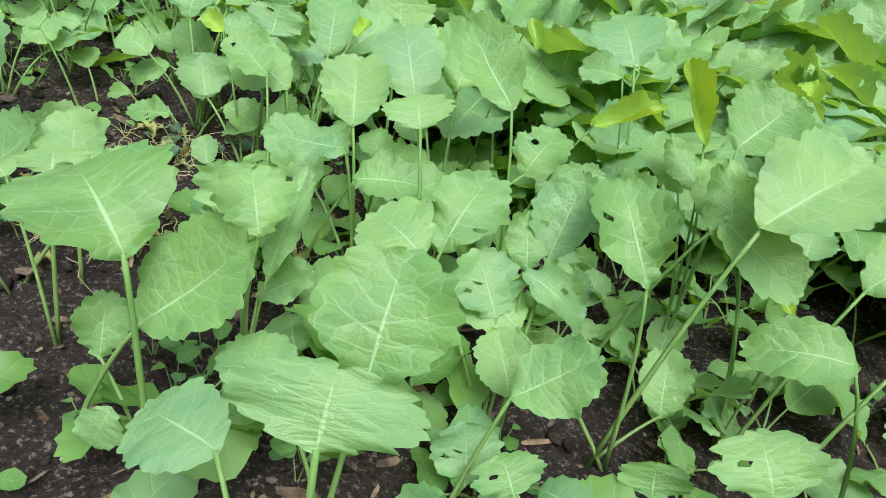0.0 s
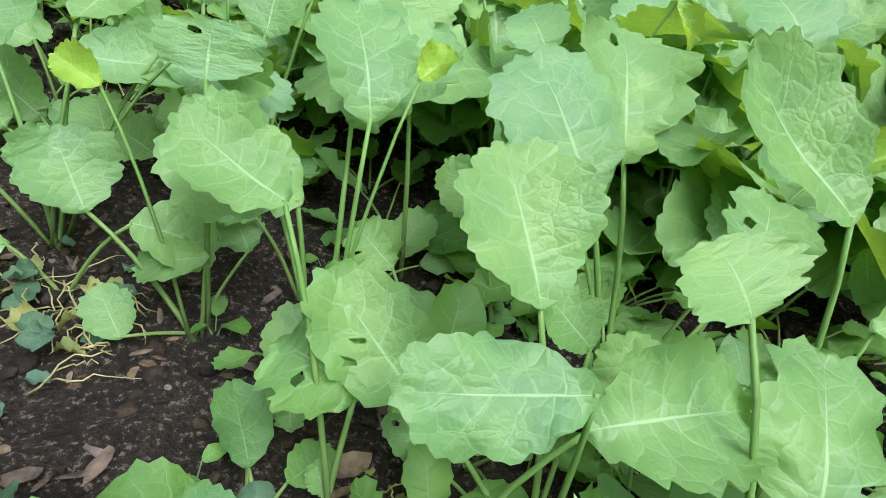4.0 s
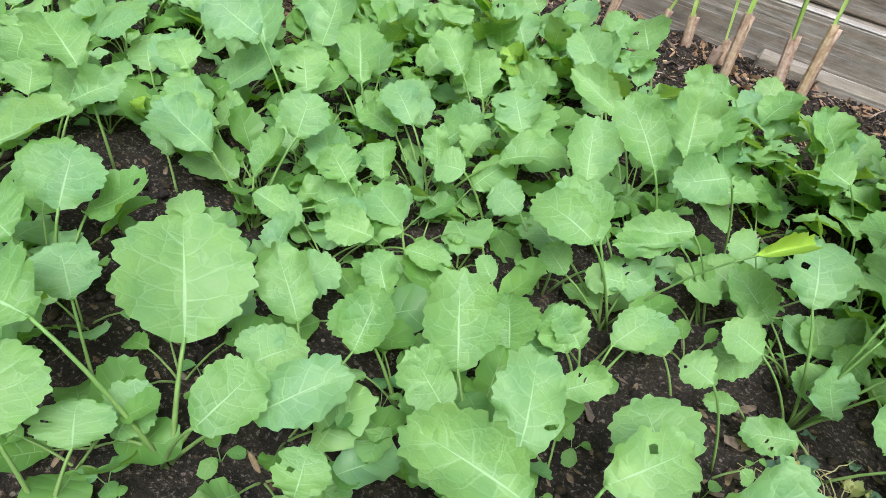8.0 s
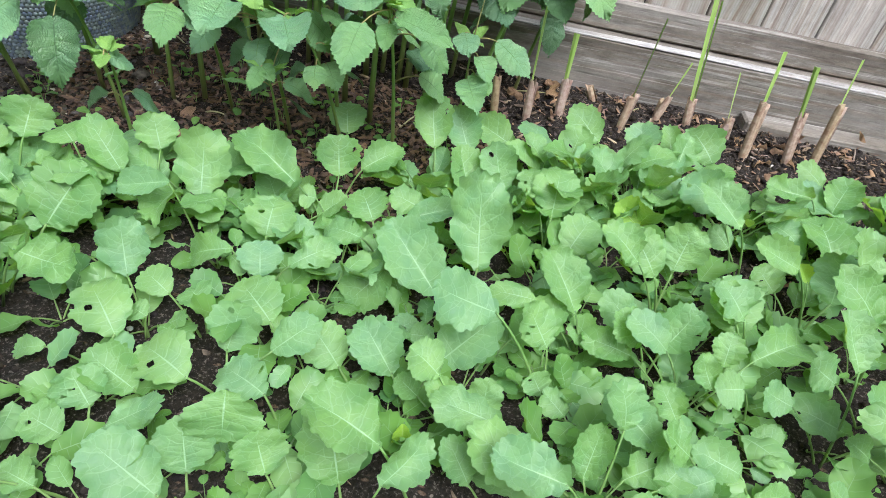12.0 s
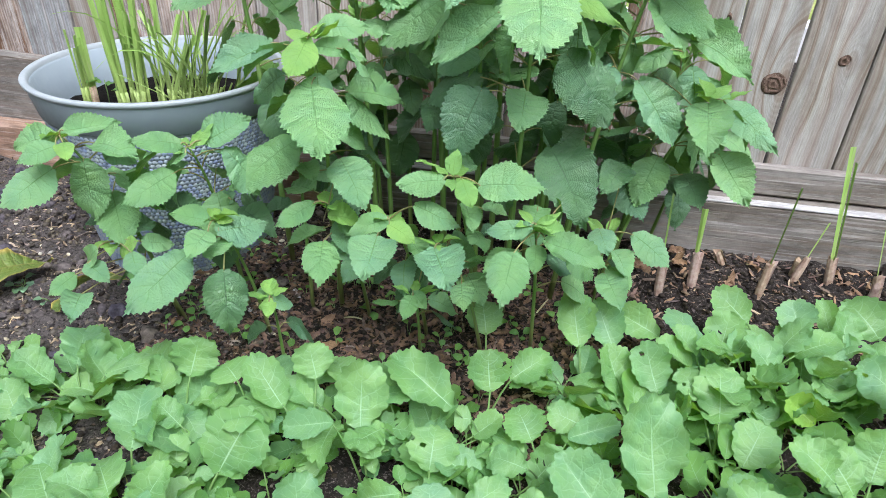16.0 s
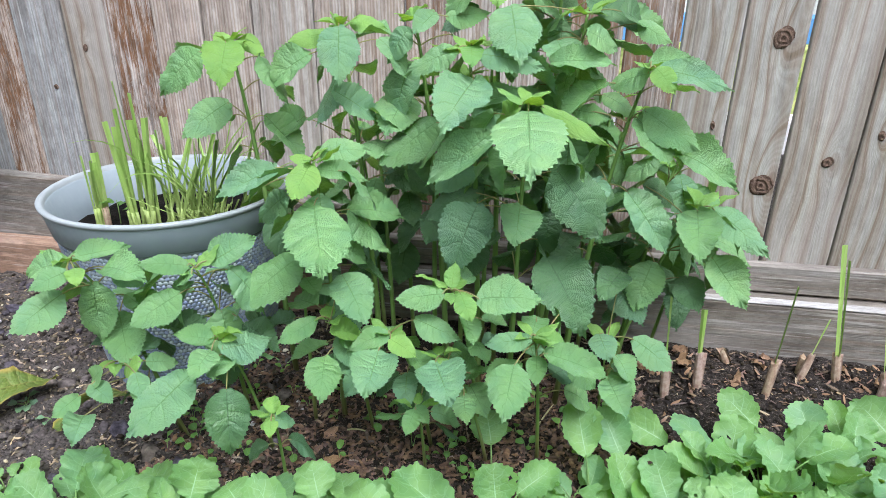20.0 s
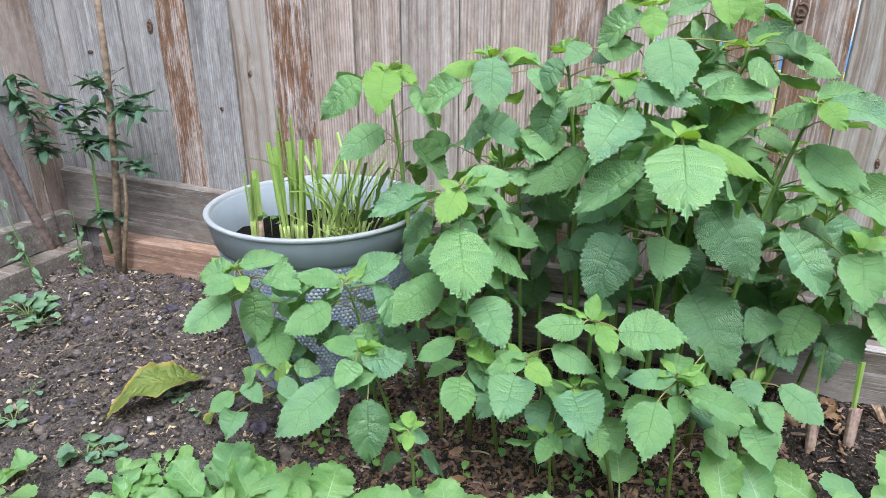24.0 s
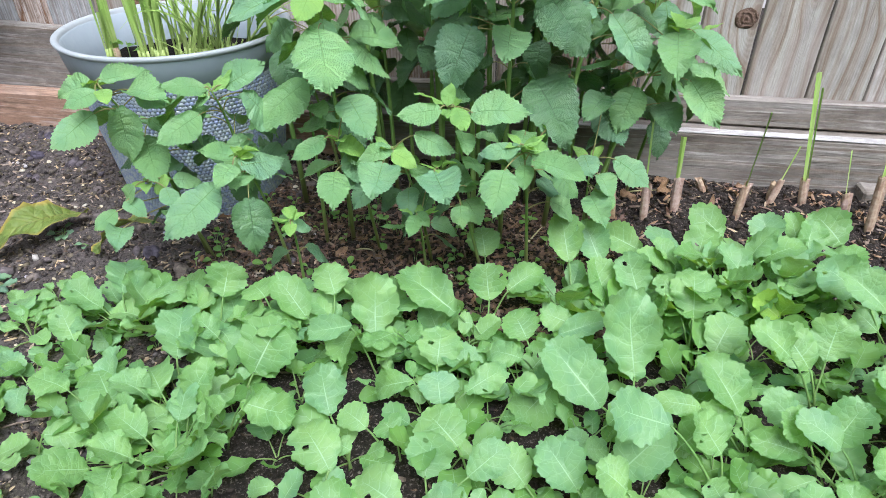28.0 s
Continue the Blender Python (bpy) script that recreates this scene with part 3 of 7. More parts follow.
    # holes and bites eaten by insects: faces inside a ragged ring go, their neighbours close up to its edge
    inside = set()
    faces = []
    for _ in range(holes):
        cy = rng.uniform(0.25, 0.92)
        cx = rng.uniform(-0.42, 0.42) * ratio * 1.2
        r0 = rng.choice((0.014, 0.018, 0.024, 0.03, 0.045))
        ra, rb = rng.uniform(0, 6.3), rng.uniform(0.8, 1.25)
        for n, (fx, fy) in enumerate(flat):
            dx, dy = fx - cx, (fy - cy) * rb
            d = math.hypot(dx, dy)
            ang = math.atan2(dy, dx)
            r = r0 * (1 + 0.22 * math.sin(2 * ang + ra) + 0.12 * math.sin(5 * ang + ra))
            if d < r and abs(fx) > 0.03:
                inside.add(n)
                if d > 1e-4:
                    q = verts[n]
                    verts[n] = (q[0] + dx / d * (r - d), q[1] + dy / d * (r - d) / rb, q[2])
    for i in range(nu):
        for j in range(nv):
            a = i * (nv + 1) + j
            quad = (a, a + 1, a + nv + 2, a + nv + 1)
            if sum(n in inside for n in quad) < 3:
                faces.append(quad)
    return verts, faces, uvs


def blade_mesh(name, mat, seed, **values):
    v, f, uv = blade(seed, **values)
    return mesh(name, v, f, mat, uv)


def between(base, tip, width, roll=0.0, ratio=0.74):
    """The matrix of a blade from base to tip, of that width, leaning by roll degrees about its midrib."""
    base, tip = Vector(base), Vector(tip)
    axis = tip - base
    size = axis.length
    axis = axis.normalized()
    side = axis.cross(UP)
    side = side.normalized() if side.length > 0.05 else Vector((1, 0, 0))
    face = side.cross(axis)
    a = radians(roll)
    side, face = side * math.cos(a) + face * math.sin(a), face * math.cos(a) - side * math.sin(a)
    m = Matrix((side, axis, face)).transposed().to_4x4() @ Matrix.Diagonal((width / ratio, size, size, 1))
    return Matrix.Translation(base) @ m


# ---------------------------------------------------------------- ground
def ground_height(x, y):
    """Level of the bed: rising a little towards the timbers along the fence, and lumpy."""
    rise = 0.055 * max(0.0, min(1.0, (y + 0.75) / 0.5))
    lump = 0.016 * noise.noise(Vector((x * 3.1, y * 3.1, 1.7))) + 0.010 * noise.noise(Vector((x * 9.3, y * 9.3, 4.1)))
    heap = 0.03 * max(0.0, min(1.0, (-1.25 - x) / 0.3)) * max(0.0, min(1.0, (y + 0.55) / 0.3))
    return rise + lump + heap


def graded(low, high, step, far):
    near = list(np.arange(low, high + step / 2, step))
    out, gap, q = [], step, high
    while q < far:
        gap *= 1.8
        q += gap
        out.append(q)
    back, gap, q = [], step, low
    while q > -far:
        gap *= 1.8
        q -= gap
        back.append(q)
    return back[::-1] + near + out


gx, gy = graded(-2.1, 2.7, 0.016, 3000), graded(-2.3, 0.05, 0.016, 3000)
gverts = []
for yy in gy:
    for xx in gx:
        if -2.2 < xx < 2.8 and -2.4 < yy < 0.1:
            h = ground_height(xx, yy) + (0.009 if xx > -0.5 else 0.014) * noise.noise(Vector((xx * 31, yy * 31, 2.2))) + 0.007 * noise.noise(Vector((xx * 70, yy * 75, 9.2)))
        else:
            h = 0.0
        gverts.append((xx, yy, h))
nx = len(gx)
gfaces = [(j * nx + i, j * nx + i + 1, (j + 1) * nx + i + 1, (j + 1) * nx + i) for j in range(len(gy) - 1) for i in range(nx - 1)]
ground = new("ground", mesh("ground", gverts, gfaces, SOIL))
tagged(ground, "dark crumbly garden soil with wood chips and bare patches", "soil", kind="structure")

# ---------------------------------------------------------------- fence and timbers
fence = thing("fence", (0, 0, 0), "weathered grey-brown vertical board fence with rusty stains", "fence", kind="structure")
EDGES = [-2.085, -1.984, -1.848, -1.717, -1.571, -1.458, -1.306, -1.18, -1.042, -0.905, -0.77, -0.607, -0.497, -0.373, -0.243, -0.117, 0.018, 0.145, 0.268, 0.40, 0.54, 0.698]
while EDGES[-1] < 3.3:
    EDGES.append(EDGES[-1] + 0.14)
fr = random.Random(5)
BOARDS = []
# knots: place along the fence, height, half width and half height
KNOTS = ((0.639, 0.525, 0.013, 0.014), (0.487, 0.80, 0.021, 0.027), (0.505, 0.46, 0.026, 0.030), (0.165, 0.912, 0.013, 0.027), (0.737, 0.593, 0.009, 0.011), (0.524, 0.934, 0.014, 0.026), (0.328, 0.926, 0.008, 0.014), (0.727, 0.844, 0.016, 0.024), (-1.366, 0.626, 0.006, 0.008), (-1.255, 0.732, 0.007, 0.010), (0.37, 0.60, 0.005, 0.012), (-1.60, 0.86, 0.012, 0.020), (0.80, 0.545, 0.010, 0.014), (-1.86, 0.78, 0.010, 0.0068))
for n in range(len(EDGES) - 1):
    wide = EDGES[n + 1] - EDGES[n]
    gap = {16: 0.005, 17: 0.002, 18: 0.005, 19: 0.006, 20: 0.005, 12: 0.004, 14: 0.003}.get(n, 0.0032)
    v, f = slab(wide - gap, 0.017, 1.75, 0.003, 9, 0.0015, n)
    lean = {17: 0.1, 18: 0.15, 19: -0.05, 20: 0.2}.get(n, fr.uniform(-0.12, 0.12))
    board = part("fence_board", mesh("fence_board", v, f, wood_material("knotty_fence_wood", (0.375, 0.370, 0.343), (0.262, 0.218, 0.170), (0.17, 0.115, 0.078), 0.06, "z", 0.4, 0.12, 0.1, knots=[(x - EDGES[n], z - 0.025, rx, rz) for x, z, rx, rz in KNOTS if EDGES[n] < x < EDGES[n + 1]]) if n in (6, 18, 19, 20, 21) else FENCE_RUST if n in (4, 7, 13, 16, 17) else FENCE_GREY if n in (0, 1, 2, 3, 5) else FENCE_PALE if n > 16 or n == 10 else FENCE_WOOD, smooth=False), fence, pose(EDGES[n] + gap / 2, fr.uniform(0.0, 0.006), 0.02 + fr.uniform(0, 0.01), 0, lean, 0))
    BOARDS.append(board)
side_fence = thing("side_fence", (-2.09, 0, 0), "weathered grey board fence meeting the back fence at the corner", "fence", kind="structure")
# boards past the twelfth are out of view, added to block low sky light
for n in range(30):
    v, f = slab(0.017, 0.137, 1.75, 0.003, 9, 0.0015, n + 40)
    part("fence_board", mesh("fence_board", v, f, FENCE_GREY if n % 3 else FENCE_WOOD, smooth=False), side_fence, pose(fr.uniform(-0.003, 0), -0.14 * (n + 1), 0.02, fr.uniform(-0.2, 0.2), 0, 0))


def timber(x0, x1, y_front, deep, z0, z1, label, seed, tilt=0.0, wood=None):
    v, f = slab(x1 - x0, deep, z1 - z0, 0.006, 24, 0.003, seed)
    ob = new("bed_timber", mesh("bed_timber", v, f, wood or TIMBER_WOOD, smooth=False))
    ob.matrix_world = pose(x0, y_front, z0, 0, tilt, 0)
    return tagged(ob, label, "timber", "timbers edging the bed", "structure")


timber(-0.52, 3.0, -0.030, 0.029, 0.191, 0.268, "grey weathered rail fixed along the foot of the fence", 1)
timber(-0.50, 3.0, -0.090, 0.088, -0.05, 0.188, "weathered plank with a pale worn top edge in the soil", 2)
timber(-2.06, -0.525, -0.042, 0.040, 0.185, 0.392, "wide weathered plank along the fence behind the pot", 3, 1.7)
timber(-1.87, -0.505, -0.105, 0.060, -0.05, 0.192, "reddish-brown lower plank with a sawn end", 4, 0.6, TIMBER_RED)
timber(0.85, 3.0, -0.16, 0.066, -0.05, 0.085, "low grey plank half sunk in the soil", 6)
worn = slab(3.45, 0.030, 0.004, 0.0015, 30, 0.0012, 9)
edge = new("worn_ledge", mesh("worn_ledge", *worn, PALE_WOOD, smooth=False))
edge.matrix_world = pose(-0.48, -0.0885, 0.1865)
tagged(edge, "pale bleached top of the lower plank", "timber", "timbers edging the bed", "structure")
for x, z0, z1, deep in ((-2.07, 0.14, 0.25, 0.05), (-2.07, -0.05, 0.14, 0.12)):
    v, f = slab(deep, 1.6, z1 - z0, 0.006, 12, 0.003, int(z0 * 100))
    ob = new("bed_timber", mesh("bed_timber", v, f, TIMBER_WOOD, smooth=False))
    ob.matrix_world = pose(x, -1.66, z0)
    tagged(ob, "grey weathered side plank along the corner of the bed", "timber", "timbers edging the bed", "structure")

# coloured slabs added for the bright neighbouring yard, glimpsed through the gaps between the boards
for wall_name, z0, z1, y, mat, text in (
    ("white_kerb", 0.0, 0.22, 2.20, mottled("white_backdrop_colour", (0.50, 0.51, 0.53), (0.80, 0.81, 0.82), 9.0), "low white slab added behind the fence as backdrop to the gaps"),
    ("grassy_bank", 0.0, 0.58, 2.40, mottled("yellow_green_backdrop_colour", (0.16, 0.26, 0.06), (0.52, 0.56, 0.26), 16.0), "yellow-green slab added behind the fence as backdrop to the gaps"),
    ("blue_tarpaulin", 0.0, 0.73, 2.64, mottled("blue_tarpaulin", (0.08, 0.24, 0.55), (0.16, 0.36, 0.70), 5.0), "blue slab added behind the fence as backdrop to the gaps"),
    ("pale_wall", 0.0, 1.9, 3.2, mottled("pale_backdrop_colour", (0.42, 0.46, 0.42), (0.72, 0.74, 0.74), 7.0), "tall pale slab added behind the fence as backdrop to the gaps"),
):
    v, f = slab(3.0, 0.16, z1 - z0, 0.02, 8, 0.006, 11)
    ob = new(wall_name, mesh(wall_name, v, f, mat, smooth=False))
    ob.matrix_world = pose(-0.4, y, z0 - 0.02)
    tagged(ob, text, "backdrop", kind="structure")

# plain unseen walls, added behind and beside the camera to block low sky light
for wall_name, m, size, text in (
    ("wall_south", pose(-2.1, -4.9, 0), (6.0, 0.15, 2.6), "plain unseen wall added behind the camera to block low sky light"),
    ("wall_east", pose(3.4, -4.9, 0), (0.12, 4.9, 1.8), "plain unseen wall added beside the camera to block low sky light"),
):
    v, f = slab(*size, 0.01, 6, 0.0, 7)
    ob = new(wall_name, mesh(wall_name, v, f, FENCE_GREY, smooth=False))
    ob.matrix_world = m
    tagged(ob, text, "wall", kind="structure")


# ---------------------------------------------------------------- mustard greens
MUSTARD_BLADES = [blade_mesh("leaf", MUSTARD, 100 + k, ratio=0.74, teeth=11 + k % 4, lobe=(0.2, 0.45, 0.65)[k % 3], curl=(0.0, 0.18, 0.35, -0.12, 0.55)[k % 5], cup=(0.3, -0.25, 0.55, 0.1)[k % 4], wave=(0.025, 0.042, 0.065)[k % 3], holes=(0, 2, 3, 0, 6, 1, 9, 0)[k % 8], twist=(0.0, 0.3, -0.3)[k % 3], fold=(0.0, 0.15, 0.0, 0.3)[k % 4]) for k in range(32)]
BACKLIT_BLADES = [blade_mesh("leaf", MUSTARD_BACKLIT, 180 + k, ratio=0.74, teeth=10, lobe=0.3, curl=(0.6, -0.3, 0.9)[k], cup=0.6, wave=0.05, twist=0.4, fold=0.25) for k in range(3)]
YOUNG_BLADES = [blade_mesh("leaf", MUSTARD_YOUNG_SHADED, 200 + k, ratio=0.74, teeth=7 + k % 3, lobe=(0.2, 0.5)[k % 2], nv=8, curl=(0.1, 0.4, -0.1)[k % 3], cup=0.3, wave=0.04, holes=(0, 0, 3)[k % 3], fine=2) for k in range(9)]
now = {"plant": None, "count": 0, "stems": [], "high": 0.0}
gr = random.Random(11)


def close_plant():
    """Writes the stalks of the plant in hand as one stem mesh and names what the plant looks like."""
    plant = now["plant"]
    if plant is None or not now["stems"]:
        return
    v, f = joined(now["stems"])
    part("stem", mesh("stem", v, f, STALK), plant)
    size = "tall" if now["high"] > 0.22 else "low" if now["high"] < 0.1 else "middling"
    few = len(now["stems"])
    look_of = "with a single broad leaf" if few == 1 else "with a few broad leaves" if few < 4 else "with many broad leaves"
    tagged(plant, f"{size} light-green mustard plant {look_of} in dark soil", "leafy greens", "mustard greens in the bed")


def greens(x, y):
    close_plant()
    now.update(plant=thing("mustard_plant", (x, y, ground_height(x, y) - 0.004), "", "", "mustard greens in the bed"), stems=[], high=0.0)


def leaf(bx, by, bz, tx, ty, tz, width, roll, age=""):
    now["count"] += 1
    plant = now["plant"]
    root = plant.location
    base = Vector((bx, by, bz)) - root
    tip = Vector((tx, ty, tz)) - root
    # lime leaves, coloured as if light came through them, are made smaller
    if age == "lime":
        tip, width = base.lerp(tip, 0.72), 0.6 * width
    pool = {"young": YOUNG_BLADES, "lime": BACKLIT_BLADES}.get(age, MUSTARD_BLADES)
    part("leaf", pool[(now["count"] * 7 + now["count"] // 5) % len(pool)], plant, between(base, tip, width, roll))
    thick = 0.0010 + 0.012 * width
    path = arc((gr.uniform(-0.008, 0.008), gr.uniform(-0.008, 0.008), 0), base + (tip - base) * 0.04, 0.25 * base.z, 5, 0.45)
    now["stems"].append(tube(path, [thick * (1.25 - 0.09 * i) for i in range(6)], 6))
    now["high"] = max(now["high"], tip.z)


# the greens of the bed: each plant's root, then its leaves (base, tip, width, lean)
greens(-0.583, -1.010)
leaf(-0.590, -0.987, 0.060, -0.622, -0.882, 0.112, 0.092, -10)
greens(-0.552, -1.089)
leaf(-0.569, -1.072, 0.060, -0.640, -1.004, 0.085, 0.077, 2)
greens(-0.629, -1.118)
leaf(-0.645, -1.103, 0.050, -0.726, -1.027, 0.072, 0.086, 0)
greens(-0.818, -0.962)
leaf(-0.833, -0.949, 0.029, -0.888, -0.900, 0.074, 0.066, 1)
greens(-0.979, -0.910)
leaf(-0.991, -0.894, 0.030, -1.034, -0.836, 0.054, 0.058, -7)
greens(-0.645, -1.237)
leaf(-0.640, -1.194, 0.027, -0.572, -1.121, 0.033, 0.069, -25)
leaf(-0.639, -1.256, 0.010, -0.615, -1.256, 0.062, 0.043, -72)
greens(-0.745, -1.182)
leaf(-0.731, -1.173, 0.044, -0.659, -1.129, 0.016, 0.062, -25)
greens(-0.425, -1.212)
leaf(-0.431, -1.211, 0.019, -0.419, -1.215, 0.081, 0.048, -126)
leaf(-0.384, -1.238, 0.081, -0.372, -1.252, 0.142, 0.048, 167)
greens(-0.504, -1.130)
leaf(-0.466, -1.133, 0.090, -0.419, -1.121, 0.122, 0.044, -30)
leaf(-0.495, -1.101, 0.090, -0.464, -1.075, 0.157, 0.060, -43)
greens(-0.181, -1.366)
leaf(-0.268, -1.400, 0.080, -0.284, -1.400, 0.164, 0.065, 27)
greens(0.857, -0.830)
leaf(0.893, -0.855, 0.090, 0.963, -0.836, 0.138, 0.052, -32)
leaf(0.879, -0.847, 0.090, 0.959, -0.867, 0.073, 0.035, -31)
greens(0.876, -0.767)
leaf(0.866, -0.740, 0.090, 0.833, -0.653, 0.173, 0.095, 11)
greens(1.089, -0.532)
leaf(1.061, -0.540, 0.090, 0.992, -0.560, 0.167, 0.080, 54)
greens(0.974, -0.448)
leaf(0.947, -0.440, 0.089, 0.884, -0.420, 0.135, 0.060, 38)
greens(1.645, -0.831)
leaf(1.654, -0.786, 0.201, 1.676, -0.671, 0.246, 0.095, -1)
greens(1.723, -0.707)
leaf(1.769, -0.716, 0.210, 1.831, -0.729, 0.276, 0.066, -50)
greens(1.832, -1.180)
leaf(1.781, -1.171, 0.249, 1.712, -1.129, 0.331, 0.037, 38, "lime")
leaf(1.807, -1.132, 0.245, 1.841, -1.087, 0.298, 0.088, -22)
leaf(1.797, -1.148, 0.196, 1.747, -1.125, 0.234, 0.037, 42)
leaf(1.777, -1.120, 0.180, 1.727, -1.096, 0.230, 0.051, 39)
leaf(1.889, -1.226, 0.047, 1.895, -1.241, 0.023, 0.034, -21)
greens(1.811, -1.346)
leaf(1.839, -1.289, 0.243, 1.899, -1.222, 0.320, 0.091, -20)
leaf(1.786, -1.333, 0.184, 1.726, -1.290, 0.254, 0.063, 37)
leaf(1.707, -1.348, 0.107, 1.634, -1.339, 0.144, 0.065, 30)
leaf(1.842, -1.300, 0.048, 1.825, -1.267, 0.102, 0.048, 20)
greens(1.726, -0.992)
leaf(1.669, -0.955, 0.244, 1.620, -0.919, 0.313, 0.098, 32)
leaf(1.670, -1.018, 0.245, 1.615, -1.021, 0.245, 0.043, 43)
leaf(1.764, -1.009, 0.124, 1.784, -1.033, 0.086, 0.048, -32)
greens(2.040, -0.605)
leaf(2.057, -0.547, 0.181, 2.084, -0.452, 0.309, 0.134, -2)
greens(1.809, -0.582)
leaf(1.802, -0.522, 0.191, 1.794, -0.450, 0.299, 0.116, 6)
greens(2.091, -0.191)
leaf(2.039, -0.161, 0.181, 1.945, -0.107, 0.289, 0.142, 48)
greens(1.656, -1.229)
leaf(1.611, -1.212, 0.233, 1.530, -1.179, 0.289, 0.065, 34)
leaf(1.660, -1.202, 0.169, 1.710, -1.183, 0.193, 0.035, -31)
leaf(1.716, -1.258, 0.057, 1.725, -1.272, 0.033, 0.034, -15)
greens(1.225, -1.050)
leaf(1.211, -1.038, 0.202, 1.173, -0.985, 0.288, 0.070, 22)
leaf(1.236, -0.978, 0.165, 1.236, -0.931, 0.225, 0.065, -1)
leaf(1.160, -1.024, 0.054, 1.118, -1.022, 0.076, 0.051, 38)
greens(1.559, -1.202)
leaf(1.517, -1.131, 0.198, 1.506, -1.073, 0.287, 0.082, -2)
leaf(1.495, -1.183, 0.196, 1.444, -1.142, 0.262, 0.083, 20)
leaf(1.486, -1.148, 0.185, 1.441, -1.113, 0.240, 0.058, 42)
leaf(1.620, -1.138, 0.139, 1.634, -1.094, 0.205, 0.068, -12)
leaf(1.554, -1.229, 0.083, 1.544, -1.195, 0.127, 0.048, 27)
leaf(1.545, -1.142, 0.082, 1.515, -1.128, 0.108, 0.056, 43)
greens(2.038, -0.887)
leaf(2.004, -0.838, 0.188, 1.962, -0.778, 0.282, 0.041, 41, "lime")
greens(1.854, -0.872)
leaf(1.873, -0.815, 0.210, 1.888, -0.769, 0.280, 0.066, -1, "lime")
greens(1.229, -0.966)
leaf(1.261, -0.890, 0.212, 1.251, -0.842, 0.278, 0.074, 9)
leaf(1.204, -0.968, 0.049, 1.159, -0.935, 0.101, 0.043, 25)
leaf(1.153, -0.956, 0.045, 1.118, -0.948, 0.065, 0.051, 34)
greens(2.013, -0.766)
leaf(1.966, -0.728, 0.195, 1.912, -0.685, 0.275, 0.075, 42)
greens(1.940, -1.014)
leaf(1.970, -0.963, 0.204, 2.000, -0.913, 0.266, 0.083, -11)
greens(1.361, -1.206)
leaf(1.366, -1.161, 0.198, 1.341, -1.117, 0.266, 0.066, -1)
leaf(1.387, -1.147, 0.225, 1.410, -1.125, 0.245, 0.037, -27, "lime")
leaf(1.343, -1.113, 0.171, 1.383, -1.048, 0.238, 0.088, -20)
leaf(1.340, -1.194, 0.156, 1.255, -1.192, 0.186, 0.072, 31)
leaf(1.314, -1.166, 0.144, 1.254, -1.149, 0.181, 0.052, 37)
leaf(1.340, -1.209, 0.027, 1.340, -1.175, 0.068, 0.041, -1)
leaf(1.358, -1.243, 0.020, 1.348, -1.220, 0.050, 0.035, 13)
greens(1.197, -0.965)
leaf(1.175, -0.909, 0.173, 1.149, -0.843, 0.261, 0.075, 17)
greens(1.910, -1.252)
leaf(1.841, -1.252, 0.191, 1.802, -1.210, 0.259, 0.047, 40)
leaf(1.947, -1.197, 0.188, 1.995, -1.149, 0.242, 0.064, -16)
leaf(1.841, -1.193, 0.189, 1.787, -1.168, 0.241, 0.061, 41)
leaf(1.903, -1.236, 0.160, 1.854, -1.219, 0.190, 0.031, 42, "lime")
greens(1.702, -1.647)
leaf(1.691, -1.624, 0.219, 1.684, -1.604, 0.251, 0.087, -3)
leaf(1.634, -1.616, 0.168, 1.580, -1.619, 0.182, 0.056, 15)
greens(1.550, -0.961)
leaf(1.569, -0.888, 0.179, 1.557, -0.841, 0.251, 0.091, 2)
leaf(1.470, -0.936, 0.195, 1.439, -0.910, 0.235, 0.062, 41)
greens(1.515, -1.286)
leaf(1.473, -1.265, 0.179, 1.442, -1.225, 0.242, 0.073, 8)
leaf(1.506, -1.255, 0.154, 1.479, -1.243, 0.174, 0.037, 23)
leaf(1.499, -1.311, 0.181, 1.416, -1.325, 0.166, 0.054, 31)
leaf(1.434, -1.261, 0.090, 1.363, -1.231, 0.147, 0.063, 36)
leaf(1.450, -1.250, 0.031, 1.414, -1.235, 0.059, 0.032, 33)
greens(1.389, -1.035)
leaf(1.356, -0.984, 0.188, 1.335, -0.950, 0.242, 0.097, 6)
greens(2.114, -0.992)
leaf(2.056, -0.978, 0.209, 2.007, -0.967, 0.241, 0.083, 52)
greens(0.872, -1.121)
leaf(0.973, -1.111, 0.196, 1.060, -1.036, 0.241, 0.039, -32, "lime")
leaf(0.818, -1.146, 0.143, 0.731, -1.148, 0.182, 0.068, 33)
leaf(0.821, -1.111, 0.123, 0.743, -1.096, 0.167, 0.074, 34)
leaf(0.799, -1.125, 0.062, 0.760, -1.117, 0.088, 0.045, 27)
leaf(0.786, -1.085, 0.057, 0.701, -1.062, 0.083, 0.066, 31)
leaf(0.870, -1.099, 0.075, 0.819, -1.120, 0.075, 0.045, 34)
greens(1.110, -1.106)
leaf(1.123, -1.059, 0.172, 1.162, -0.984, 0.240, 0.081, -15)
leaf(1.058, -1.064, 0.136, 1.032, -1.011, 0.210, 0.079, 13)
leaf(1.213, -1.089, 0.179, 1.282, -1.079, 0.171, 0.037, -43)
leaf(1.127, -1.073, 0.154, 1.212, -1.044, 0.147, 0.062, -35)
leaf(1.187, -1.063, 0.169, 1.286, -1.046, 0.141, 0.054, -39)
leaf(1.037, -1.118, 0.088, 0.983, -1.119, 0.102, 0.052, 33)
leaf(1.136, -1.114, 0.050, 1.101, -1.085, 0.096, 0.059, 15)
greens(1.603, -1.085)
